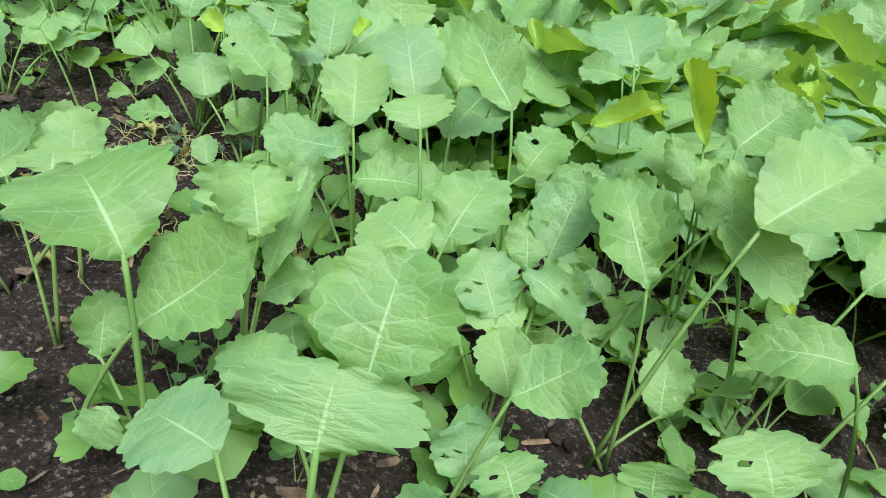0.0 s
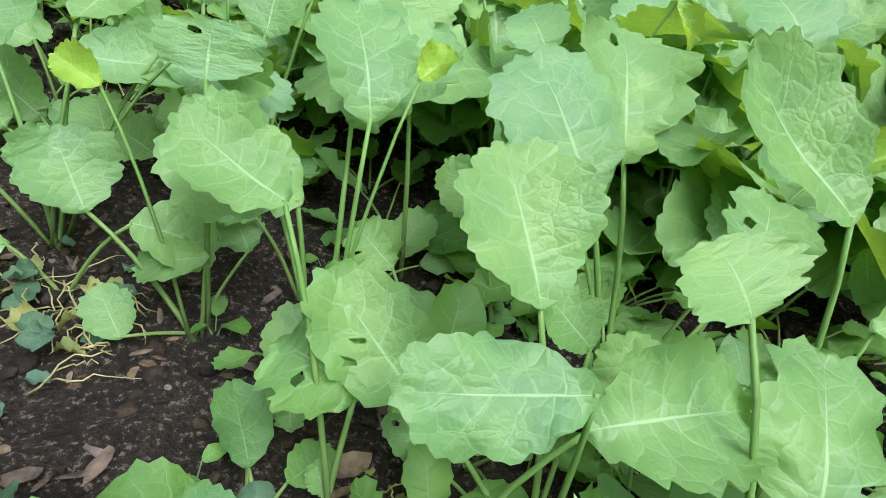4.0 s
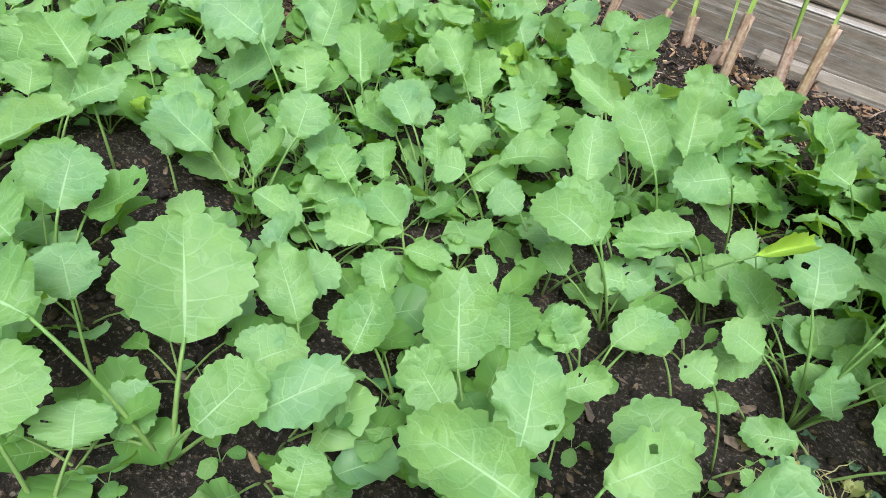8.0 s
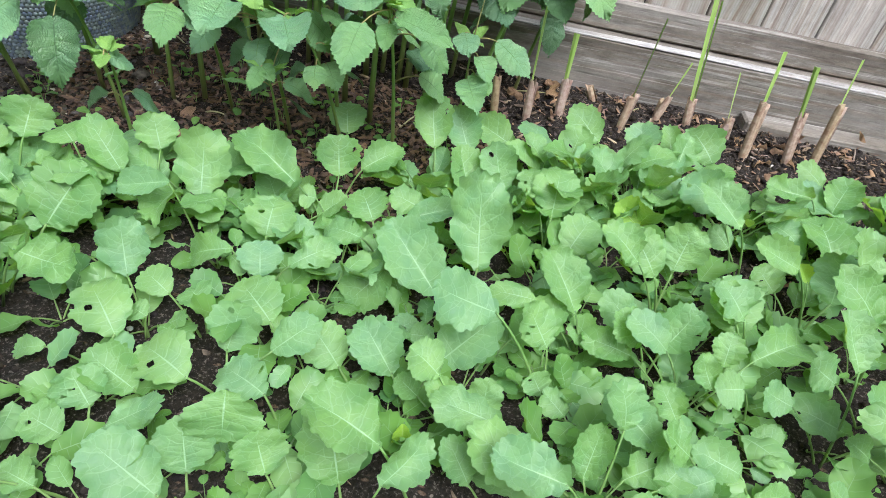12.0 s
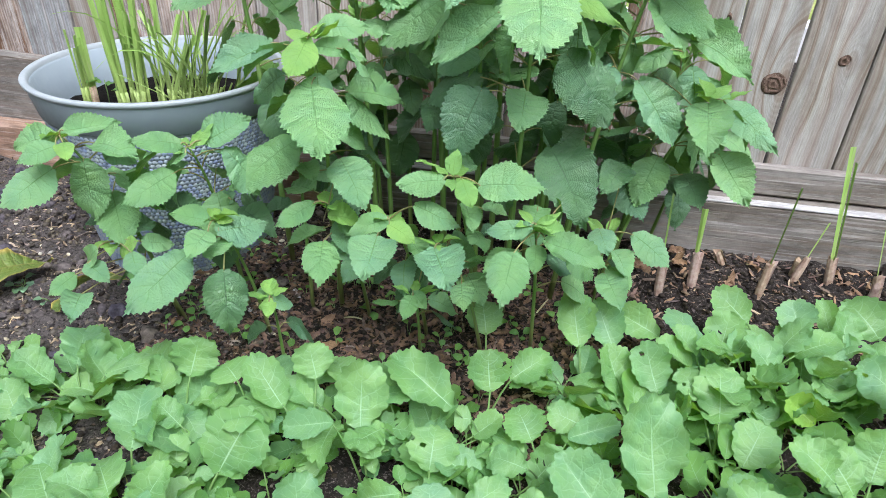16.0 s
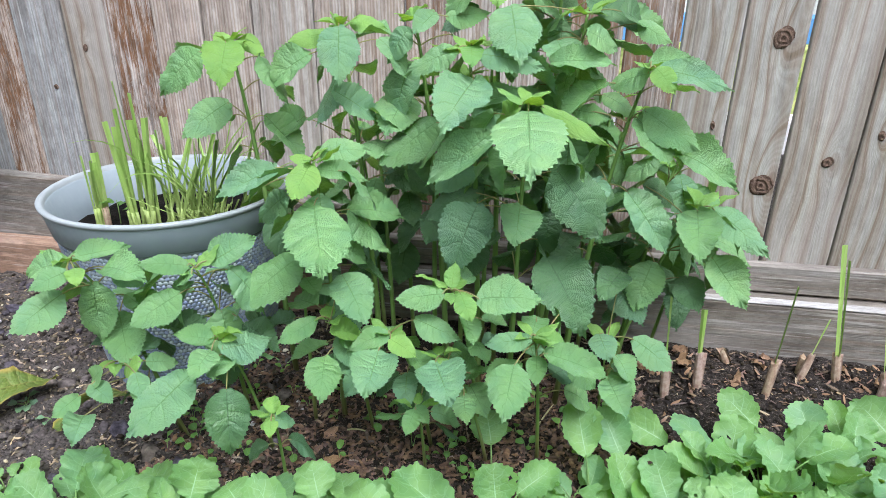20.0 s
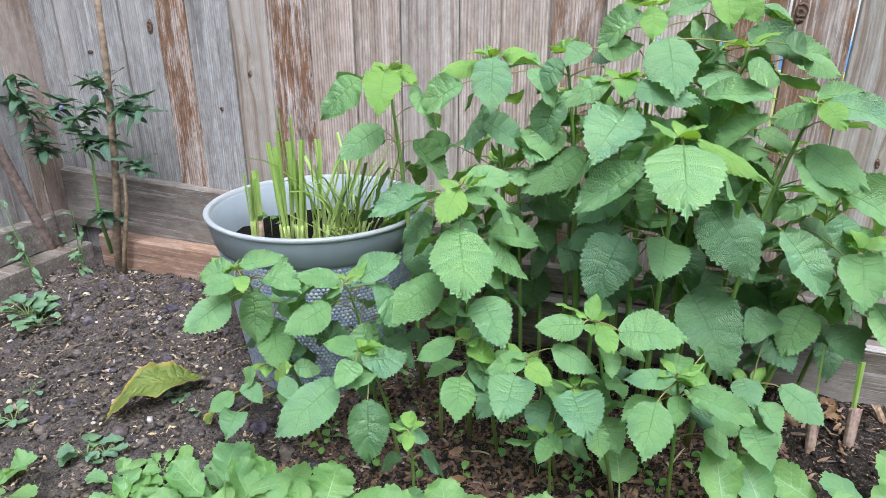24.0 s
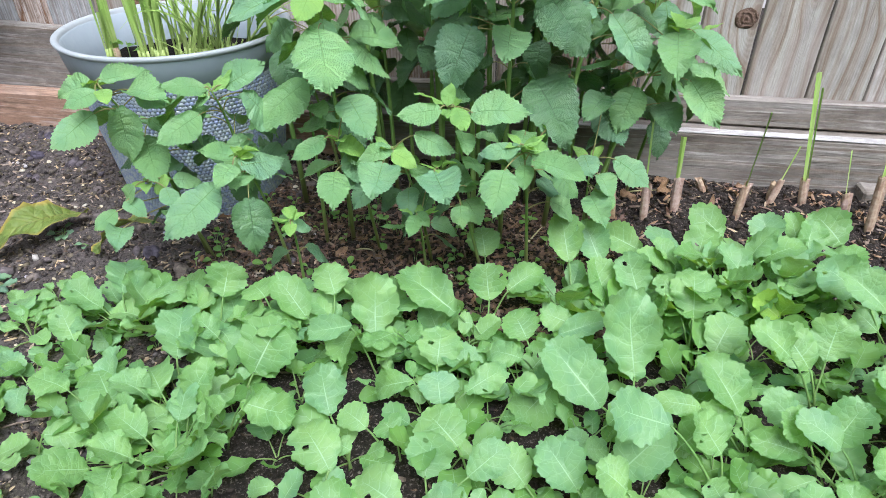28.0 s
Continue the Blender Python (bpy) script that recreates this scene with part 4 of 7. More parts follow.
leaf(1.660, -1.067, 0.196, 1.769, -1.034, 0.239, 0.053, -37, "lime")
greens(1.612, -1.339)
leaf(1.552, -1.281, 0.211, 1.533, -1.264, 0.239, 0.070, 19)
leaf(1.611, -1.316, 0.122, 1.616, -1.260, 0.207, 0.075, -4)
leaf(1.690, -1.331, 0.150, 1.765, -1.334, 0.140, 0.041, -26)
greens(1.489, -0.975)
leaf(1.540, -1.007, 0.273, 1.576, -1.029, 0.237, 0.032, -33, "lime")
greens(1.522, -1.566)
leaf(1.500, -1.552, 0.183, 1.426, -1.531, 0.237, 0.109, 11)
leaf(1.472, -1.557, 0.085, 1.455, -1.533, 0.125, 0.038, -10)
leaf(1.507, -1.577, 0.078, 1.504, -1.596, 0.052, 0.036, 27)
greens(1.204, -0.835)
leaf(1.248, -0.794, 0.202, 1.283, -0.760, 0.228, 0.052, -33, "lime")
greens(0.877, -0.939)
leaf(0.828, -0.950, 0.148, 0.751, -0.913, 0.226, 0.080, 28)
leaf(0.851, -0.856, 0.135, 0.821, -0.789, 0.226, 0.077, 6)
greens(1.720, -1.385)
leaf(1.703, -1.307, 0.157, 1.702, -1.262, 0.225, 0.061, 8)
leaf(1.692, -1.319, 0.144, 1.671, -1.293, 0.186, 0.041, 24)
leaf(1.622, -1.383, 0.158, 1.563, -1.371, 0.180, 0.073, 23)
leaf(1.688, -1.354, 0.110, 1.647, -1.328, 0.153, 0.063, 25)
leaf(1.726, -1.400, 0.084, 1.695, -1.377, 0.126, 0.050, 22)
greens(1.350, -0.786)
leaf(1.366, -0.736, 0.167, 1.362, -0.693, 0.223, 0.079, 9)
leaf(1.289, -0.756, 0.095, 1.235, -0.726, 0.155, 0.076, 42)
greens(1.666, -1.554)
leaf(1.656, -1.515, 0.144, 1.642, -1.464, 0.222, 0.098, -3)
leaf(1.615, -1.531, 0.106, 1.551, -1.519, 0.144, 0.055, 17)
greens(1.934, -1.320)
leaf(1.973, -1.274, 0.169, 2.010, -1.230, 0.221, 0.064, -10)
greens(0.774, -1.096)
leaf(0.766, -1.046, 0.142, 0.737, -0.995, 0.215, 0.071, 3)
leaf(0.702, -1.069, 0.074, 0.651, -1.059, 0.086, 0.058, 30)
leaf(0.824, -1.105, 0.076, 0.901, -1.077, 0.074, 0.057, -29)
greens(1.262, -1.163)
leaf(1.248, -1.116, 0.178, 1.243, -1.094, 0.212, 0.077, -17)
leaf(1.190, -1.137, 0.167, 1.146, -1.133, 0.183, 0.044, 38, "lime")
leaf(1.182, -1.158, 0.082, 1.148, -1.134, 0.128, 0.071, 7)
leaf(1.277, -1.106, 0.040, 1.252, -1.088, 0.070, 0.041, 25)
leaf(1.268, -1.157, 0.069, 1.208, -1.178, 0.061, 0.033, 34)
leaf(1.222, -1.197, 0.012, 1.196, -1.177, 0.038, 0.036, 18)
greens(0.714, -0.737)
leaf(0.671, -0.744, 0.142, 0.592, -0.707, 0.208, 0.074, 34)
leaf(0.660, -0.681, 0.123, 0.581, -0.635, 0.177, 0.096, 41)
leaf(0.683, -0.717, 0.076, 0.644, -0.693, 0.104, 0.054, 40)
greens(1.396, -1.291)
leaf(1.345, -1.237, 0.183, 1.282, -1.224, 0.207, 0.055, 23)
leaf(1.399, -1.267, 0.091, 1.346, -1.251, 0.119, 0.071, 18)
leaf(1.392, -1.285, 0.027, 1.382, -1.274, 0.043, 0.017, 23)
leaf(1.394, -1.300, 0.030, 1.436, -1.298, 0.020, 0.026, -26)
leaf(1.364, -1.304, 0.024, 1.335, -1.318, 0.016, 0.030, 22)
leaf(1.392, -1.322, 0.027, 1.419, -1.328, 0.013, 0.026, -27)
greens(0.217, -0.985)
leaf(0.226, -0.923, 0.077, 0.201, -0.818, 0.203, 0.101, 9)
leaf(0.168, -0.988, 0.071, 0.073, -0.923, 0.149, 0.102, 24)
greens(0.925, -1.466)
leaf(0.899, -1.491, 0.168, 0.793, -1.506, 0.201, 0.068, 22)
leaf(0.870, -1.429, 0.112, 0.850, -1.367, 0.192, 0.073, -8)
leaf(0.939, -1.421, 0.138, 0.999, -1.358, 0.182, 0.066, -25)
leaf(1.027, -1.435, 0.130, 1.084, -1.438, 0.100, 0.042, -24)
leaf(0.944, -1.491, 0.082, 0.983, -1.505, 0.048, 0.045, -15)
greens(1.502, -1.445)
leaf(1.513, -1.445, 0.154, 1.480, -1.419, 0.196, 0.066, 7)
leaf(1.505, -1.423, 0.097, 1.496, -1.364, 0.184, 0.029, -15)
leaf(1.450, -1.406, 0.127, 1.427, -1.382, 0.163, 0.065, 31)
leaf(1.463, -1.396, 0.101, 1.427, -1.379, 0.137, 0.073, 13)
leaf(1.476, -1.399, 0.048, 1.517, -1.366, 0.082, 0.043, -33)
greens(0.801, -0.855)
leaf(0.736, -0.851, 0.156, 0.645, -0.848, 0.194, 0.059, 40)
leaf(0.821, -0.846, 0.095, 0.833, -0.787, 0.165, 0.106, 16)
leaf(0.780, -0.821, 0.113, 0.747, -0.793, 0.147, 0.040, 41, "lime")
leaf(0.751, -0.804, 0.064, 0.712, -0.776, 0.096, 0.070, 40)
greens(0.592, -1.569)
leaf(0.560, -1.505, 0.093, 0.504, -1.443, 0.191, 0.129, -12)
leaf(0.498, -1.594, 0.159, 0.413, -1.614, 0.171, 0.093, 14)
leaf(0.639, -1.565, 0.101, 0.662, -1.512, 0.150, 0.062, -37)
leaf(0.655, -1.521, 0.081, 0.712, -1.454, 0.130, 0.061, -34)
leaf(0.621, -1.486, 0.091, 0.653, -1.444, 0.119, 0.060, -20)
leaf(0.559, -1.588, 0.035, 0.557, -1.548, 0.075, 0.056, -16)
greens(1.923, -1.175)
leaf(1.912, -1.116, 0.160, 1.908, -1.095, 0.190, 0.053, 16)
greens(0.350, -1.112)
leaf(0.253, -1.090, 0.160, 0.156, -1.098, 0.190, 0.087, 30)
leaf(0.335, -1.080, 0.100, 0.295, -1.045, 0.150, 0.074, 8)
leaf(0.341, -1.119, 0.049, 0.319, -1.101, 0.071, 0.047, 25)
greens(1.462, -1.583)
leaf(1.497, -1.545, 0.123, 1.550, -1.487, 0.190, 0.078, -35)
greens(1.084, -1.460)
leaf(1.067, -1.404, 0.099, 1.045, -1.337, 0.186, 0.092, -20)
leaf(1.045, -1.474, 0.120, 0.982, -1.506, 0.113, 0.068, 20)
leaf(1.080, -1.441, 0.085, 1.079, -1.425, 0.105, 0.036, -28)
greens(1.756, -1.240)
leaf(1.816, -1.248, 0.225, 1.895, -1.258, 0.185, 0.055, -43)
greens(0.408, -1.014)
leaf(0.376, -1.004, 0.106, 0.321, -0.947, 0.184, 0.074, 8)
leaf(0.373, -0.950, 0.094, 0.327, -0.906, 0.146, 0.063, 28)
leaf(0.313, -1.006, 0.119, 0.239, -1.004, 0.121, 0.043, 29)
leaf(0.426, -1.016, 0.054, 0.374, -0.989, 0.086, 0.051, 30)
greens(0.719, -0.519)
leaf(0.681, -0.487, 0.118, 0.620, -0.434, 0.182, 0.101, 40)
greens(0.193, -1.310)
leaf(0.142, -1.301, 0.130, 0.050, -1.286, 0.180, 0.078, 14)
greens(0.127, -0.658)
leaf(0.110, -0.616, 0.100, 0.083, -0.550, 0.180, 0.079, 12)
greens(0.968, -1.564)
leaf(0.909, -1.572, 0.167, 0.810, -1.604, 0.178, 0.077, 19)
leaf(0.926, -1.572, 0.094, 0.884, -1.571, 0.116, 0.044, 13)
greens(-0.226, -0.923)
leaf(-0.239, -0.893, 0.084, -0.254, -0.817, 0.176, 0.090, -8)
leaf(-0.272, -0.920, 0.128, -0.355, -0.933, 0.112, 0.054, 33)
greens(1.447, -1.314)
leaf(1.502, -1.300, 0.146, 1.591, -1.277, 0.174, 0.070, -31)
greens(0.348, -0.792)
leaf(0.344, -0.751, 0.086, 0.346, -0.678, 0.174, 0.094, 5)
leaf(0.315, -0.712, 0.097, 0.281, -0.673, 0.143, 0.054, 27)
leaf(0.377, -0.811, 0.058, 0.412, -0.758, 0.122, 0.081, -11)
greens(2.070, -1.365)
leaf(2.031, -1.335, 0.116, 1.991, -1.304, 0.174, 0.069, 44)
greens(0.542, -0.878)
leaf(0.482, -0.871, 0.119, 0.412, -0.845, 0.171, 0.069, 28)
leaf(0.520, -0.862, 0.090, 0.466, -0.812, 0.150, 0.077, 34)
leaf(0.561, -0.819, 0.077, 0.585, -0.764, 0.143, 0.084, 1)
greens(0.410, -1.270)
leaf(0.426, -1.206, 0.119, 0.416, -1.166, 0.171, 0.069, -23)
leaf(0.361, -1.284, 0.103, 0.258, -1.277, 0.127, 0.068, 23)
leaf(0.389, -1.247, 0.061, 0.402, -1.199, 0.119, 0.050, 5)
leaf(0.339, -1.272, 0.084, 0.233, -1.245, 0.116, 0.081, 22)
leaf(0.485, -1.238, 0.057, 0.527, -1.200, 0.093, 0.057, -16)
leaf(0.444, -1.228, 0.049, 0.524, -1.193, 0.091, 0.059, -13)
leaf(0.429, -1.283, 0.077, 0.500, -1.277, 0.073, 0.046, -22)
greens(0.663, -0.991)
leaf(0.636, -0.958, 0.120, 0.588, -0.925, 0.170, 0.078, 25)
leaf(0.630, -0.963, 0.093, 0.611, -0.901, 0.167, 0.097, 27)
leaf(0.629, -0.958, 0.107, 0.585, -0.927, 0.163, 0.066, 16)
greens(2.005, -1.277)
leaf(1.946, -1.290, 0.170, 1.863, -1.309, 0.170, 0.059, 32)
greens(0.588, -0.534)
leaf(0.535, -0.500, 0.112, 0.514, -0.454, 0.168, 0.077, 25)
leaf(0.603, -0.483, 0.097, 0.580, -0.429, 0.163, 0.050, 26)
greens(1.721, -1.484)
leaf(1.732, -1.448, 0.128, 1.778, -1.411, 0.167, 0.061, -22)
leaf(1.728, -1.464, 0.047, 1.708, -1.443, 0.083, 0.057, 16)
greens(0.893, -1.577)
leaf(0.922, -1.525, 0.134, 1.003, -1.465, 0.165, 0.067, -23)
leaf(0.857, -1.644, 0.144, 0.810, -1.663, 0.146, 0.055, 15)
leaf(0.869, -1.513, 0.093, 0.851, -1.482, 0.137, 0.059, -5)
greens(1.357, -1.509)
leaf(1.332, -1.480, 0.146, 1.318, -1.467, 0.164, 0.060, 14)
leaf(1.290, -1.491, 0.129, 1.265, -1.487, 0.141, 0.039, 14)
greens(0.482, -0.511)
leaf(0.439, -0.488, 0.116, 0.366, -0.448, 0.164, 0.073, 38)
greens(0.342, -1.504)
leaf(0.339, -1.474, 0.107, 0.315, -1.427, 0.163, 0.084, -17)
leaf(0.350, -1.528, 0.109, 0.268, -1.527, 0.141, 0.079, 11)
leaf(0.292, -1.469, 0.071, 0.259, -1.413, 0.139, 0.088, 1)
leaf(0.331, -1.442, 0.081, 0.391, -1.391, 0.129, 0.068, -17)
greens(1.950, -1.450)
leaf(1.909, -1.418, 0.127, 1.885, -1.399, 0.163, 0.077, 35)
greens(-0.036, -0.823)
leaf(-0.095, -0.826, 0.099, -0.219, -0.774, 0.161, 0.084, 25)
leaf(-0.042, -0.763, 0.092, -0.058, -0.716, 0.148, 0.082, 3)
leaf(-0.066, -0.822, 0.080, -0.096, -0.823, 0.080, 0.049, 32)
greens(-0.323, -0.880)
leaf(-0.372, -0.883, 0.101, -0.449, -0.834, 0.159, 0.066, 13)
leaf(-0.339, -0.814, 0.107, -0.366, -0.775, 0.153, 0.073, 3)
greens(0.178, -1.490)
leaf(0.171, -1.458, 0.091, 0.253, -1.387, 0.159, 0.056, -23)
leaf(0.139, -1.452, 0.093, 0.095, -1.400, 0.157, 0.073, -2)
leaf(0.195, -1.443, 0.096, 0.157, -1.398, 0.154, 0.070, -12)
leaf(0.135, -1.510, 0.109, 0.019, -1.498, 0.141, 0.082, 10)
greens(0.558, -1.068)
leaf(0.505, -1.050, 0.112, 0.445, -1.027, 0.158, 0.060, 24)
leaf(0.635, -1.028, 0.105, 0.726, -0.987, 0.155, 0.072, -15)
leaf(0.592, -1.045, 0.099, 0.598, -1.010, 0.141, 0.050, 13)
leaf(0.477, -1.029, 0.092, 0.435, -1.006, 0.138, 0.064, 13)
leaf(0.572, -1.085, 0.091, 0.545, -1.052, 0.129, 0.041, 32)
leaf(0.470, -1.034, 0.073, 0.390, -1.021, 0.087, 0.052, 29)
greens(-0.561, -0.896)
leaf(-0.556, -0.851, 0.102, -0.552, -0.805, 0.158, 0.086, -27)
greens(0.201, -0.619)
leaf(0.177, -0.585, 0.085, 0.135, -0.526, 0.155, 0.081, 21)
greens(1.265, -1.490)
leaf(1.205, -1.500, 0.135, 1.167, -1.493, 0.155, 0.029, 9)
leaf(1.304, -1.417, 0.089, 1.307, -1.381, 0.133, 0.057, -7)
leaf(1.195, -1.513, 0.096, 1.168, -1.521, 0.094, 0.030, 15)
greens(0.569, -1.670)
leaf(0.527, -1.660, 0.098, 0.488, -1.620, 0.152, 0.083, -10)
leaf(0.557, -1.623, 0.060, 0.537, -1.599, 0.090, 0.070, -7)
greens(1.521, -0.888)
leaf(1.463, -0.905, 0.159, 1.361, -0.935, 0.151, 0.033, 42)
greens(1.310, -1.450)
leaf(1.277, -1.423, 0.091, 1.232, -1.385, 0.149, 0.065, 11)
greens(1.026, -1.359)
leaf(0.987, -1.348, 0.101, 0.936, -1.320, 0.149, 0.091, 31)
leaf(1.042, -1.332, 0.012, 1.104, -1.272, 0.062, 0.065, -35)
greens(0.822, -1.379)
leaf(0.771, -1.346, 0.065, 0.727, -1.291, 0.148, 0.088, 0)
leaf(0.798, -1.411, 0.086, 0.734, -1.397, 0.124, 0.056, 21)
leaf(0.866, -1.317, 0.084, 0.907, -1.281, 0.106, 0.037, -29)
greens(0.274, -0.716)
leaf(0.254, -0.683, 0.074, 0.219, -0.624, 0.146, 0.077, 20)
greens(1.128, -0.693)
leaf(1.077, -0.699, 0.126, 1.021, -0.706, 0.144, 0.083, 44)
greens(0.966, -0.874)
leaf(0.918, -0.909, 0.166, 0.855, -0.955, 0.144, 0.072, 37)
greens(0.497, -1.563)
leaf(0.456, -1.541, 0.106, 0.415, -1.519, 0.144, 0.064, 1)
greens(-0.422, -0.882)
leaf(-0.464, -0.856, 0.117, -0.499, -0.834, 0.143, 0.076, 12)
greens(1.640, -1.018)
leaf(1.681, -0.996, 0.107, 1.728, -0.970, 0.143, 0.050, -31)
greens(-0.454, -1.030)
leaf(-0.437, -1.000, 0.058, -0.398, -0.930, 0.142, 0.112, -35)
greens(1.040, -1.237)
leaf(0.992, -1.244, 0.128, 0.955, -1.241, 0.142, 0.046, 25)
leaf(1.064, -1.231, 0.029, 1.082, -1.233, 0.021, 0.021, -23)
greens(0.740, -1.638)
leaf(0.753, -1.634, 0.102, 0.785, -1.587, 0.141, 0.049, -30)
leaf(0.742, -1.560, 0.098, 0.735, -1.533, 0.132, 0.050, -21)
greens(0.242, -1.199)
leaf(0.193, -1.172, 0.110, 0.149, -1.158, 0.140, 0.064, 15)
leaf(0.239, -1.204, 0.060, 0.177, -1.170, 0.100, 0.045, 22)
leaf(0.258, -1.178, 0.048, 0.258, -1.142, 0.092, 0.054, 5)
leaf(0.171, -1.166, 0.052, 0.136, -1.152, 0.068, 0.039, 22)
greens(2.084, -1.061)
leaf(2.057, -1.115, 0.193, 2.035, -1.158, 0.137, 0.082, 1)
greens(1.006, -0.548)
leaf(0.974, -0.522, 0.085, 0.925, -0.481, 0.135, 0.061, 45)
greens(-0.047, -0.740)
leaf(-0.011, -0.719, 0.086, 0.057, -0.680, 0.134, 0.064, -33)
greens(-0.099, -1.013)
leaf(-0.056, -1.009, 0.087, 0.011, -0.971, 0.133, 0.049, -30)
leaf(-0.116, -0.936, 0.070, -0.114, -0.886, 0.130, 0.086, -12)
leaf(-0.094, -1.023, 0.068, -0.106, -0.986, 0.112, 0.072, -1)
leaf(-0.145, -0.996, 0.088, -0.227, -1.010, 0.072, 0.053, 30)
greens(0.118, -1.350)
leaf(0.148, -1.330, 0.097, 0.196, -1.275, 0.133, 0.052, -39)
leaf(0.101, -1.309, 0.044, 0.068, -1.248, 0.116, 0.087, 7)
greens(-0.220, -1.119)
leaf(-0.268, -1.076, 0.068, -0.298, -1.022, 0.132, 0.072, -3)
leaf(-0.221, -1.121, 0.046, -0.247, -1.114, 0.054, 0.039, 17)
greens(0.919, -0.560)
leaf(0.867, -0.558, 0.128, 0.763, -0.554, 0.132, 0.059, 37)
greens(0.666, -1.455)
leaf(0.680, -1.405, 0.079, 0.672, -1.355, 0.131, 0.060, -4)
leaf(0.610, -1.405, 0.069, 0.550, -1.376, 0.131, 0.067, 6)
leaf(0.631, -1.478, 0.091, 0.608, -1.462, 0.119, 0.045, -1)
greens(0.560, -1.204)
leaf(0.516, -1.209, 0.099, 0.474, -1.199, 0.131, 0.061, 17)
leaf(0.484, -1.187, 0.077, 0.411, -1.148, 0.123, 0.060, 29)
leaf(0.523, -1.138, 0.070, 0.489, -1.104, 0.110, 0.047, 31)
leaf(0.555, -1.218, 0.080, 0.497, -1.250, 0.070, 0.051, 29)
leaf(0.616, -1.220, 0.056, 0.678, -1.199, 0.054, 0.041, -28)
greens(-0.059, -0.615)
leaf(-0.071, -0.580, 0.069, -0.088, -0.528, 0.131, 0.082, 4)
greens(0.307, -0.552)
leaf(0.266, -0.539, 0.092, 0.173, -0.508, 0.128, 0.072, 36)
greens(0.972, -1.008)
leaf(0.909, -1.035, 0.145, 0.835, -1.083, 0.125, 0.052, 26)
leaf(0.902, -1.059, 0.136, 0.830, -1.104, 0.119, 0.036, 35)
leaf(0.936, -1.008, 0.064, 0.879, -1.030, 0.066, 0.041, 35)
leaf(1.051, -1.003, 0.066, 1.111, -1.002, 0.044, 0.051, -36)
greens(1.141, -1.499)
leaf(1.167, -1.473, 0.064, 1.230, -1.408, 0.125, 0.073, -27)
greens(1.484, -1.073)
leaf(1.448, -1.052, 0.086, 1.409, -1.030, 0.124, 0.050, 39)
greens(0.353, -1.224)
leaf(0.279, -1.211, 0.087, 0.190, -1.210, 0.123, 0.061, 23)
leaf(0.356, -1.241, 0.037, 0.250, -1.258, 0.068, 0.067, 25)
greens(0.159, -1.162)
leaf(0.189, -1.107, 0.058, 0.263, -1.054, 0.122, 0.081, -20)
leaf(0.132, -1.149, 0.063, 0.075, -1.103, 0.117, 0.077, 18)
leaf(0.160, -1.225, 0.071, 0.165, -1.260, 0.029, 0.044, -3, "lime")
greens(-0.078, -1.200)
leaf(-0.029, -1.163, 0.079, 0.024, -1.127, 0.121, 0.058, -26)
leaf(-0.097, -1.149, 0.042, -0.089, -1.101, 0.098, 0.079, -16)
leaf(-0.119, -1.219, 0.063, -0.198, -1.189, 0.097, 0.080, 14)
leaf(-0.053, -1.252, 0.105, -0.046, -1.294, 0.055, 0.100, 7)
greens(0.508, -1.011)
leaf(0.522, -0.999, 0.062, 0.570, -0.952, 0.118, 0.071, -9)
leaf(0.486, -0.980, 0.069, 0.420, -0.945, 0.111, 0.063, 33)
greens(0.255, -1.061)
leaf(0.286, -1.043, 0.064, 0.359, -0.999, 0.116, 0.068, -20)
greens(-0.443, -1.116)
leaf(-0.392, -1.120, 0.125, -0.297, -1.128, 0.115, 0.061, -21)
greens(0.064, -0.880)
leaf(0.094, -0.834, 0.085, 0.176, -0.810, 0.115, 0.050, -32)
leaf(0.038, -0.839, 0.068, 0.006, -0.803, 0.112, 0.079, 17)
leaf(0.034, -0.918, 0.093, -0.036, -0.905, 0.107, 0.056, 28)
greens(-0.250, -1.192)
leaf(-0.240, -1.167, 0.049, -0.299, -1.115, 0.111, 0.083, 5)
leaf(-0.316, -1.201, 0.045, -0.367, -1.209, 0.035, 0.034, 24)
greens(0.551, -0.710)
leaf(0.517, -0.695, 0.070, 0.439, -0.661, 0.110, 0.098, 37, "lime")
greens(0.723, -1.387)
leaf(0.683, -1.381, 0.081, 0.640, -1.373, 0.109, 0.069, 16)
greens(0.883, -1.233)
leaf(0.889, -1.205, 0.071, 0.918, -1.159, 0.109, 0.049, -25)
leaf(0.851, -1.235, 0.055, 0.809, -1.218, 0.094, 0.055, 21)
leaf(0.905, -1.185, 0.058, 0.939, -1.137, 0.092, 0.056, -11)
leaf(0.862, -1.223, 0.060, 0.820, -1.210, 0.090, 0.048, 29)
greens(0.888, -0.638)
leaf(0.855, -0.620, 0.071, 0.800, -0.587, 0.109, 0.080, 43)
greens(0.161, -0.819)
leaf(0.119, -0.810, 0.092, 0.055, -0.797, 0.108, 0.060, 31)
greens(0.843, -1.666)
leaf(0.825, -1.677, 0.083, 0.788, -1.671, 0.107, 0.046, 3)
leaf(0.850, -1.627, 0.068, 0.887, -1.599, 0.082, 0.036, -19)
greens(0.657, -1.067)
leaf(0.613, -1.081, 0.103, 0.572, -1.095, 0.107, 0.057, 36)
greens(1.432, -1.150)
leaf(1.393, -1.138, 0.083, 1.358, -1.127, 0.107, 0.043, 38)
greens(-0.024, -1.115)
leaf(-0.052, -1.096, 0.056, -0.114, -1.056, 0.104, 0.089, 16)
greens(1.028, -0.948)
leaf(0.993, -0.931, 0.089, 0.954, -0.937, 0.101, 0.049, 39)
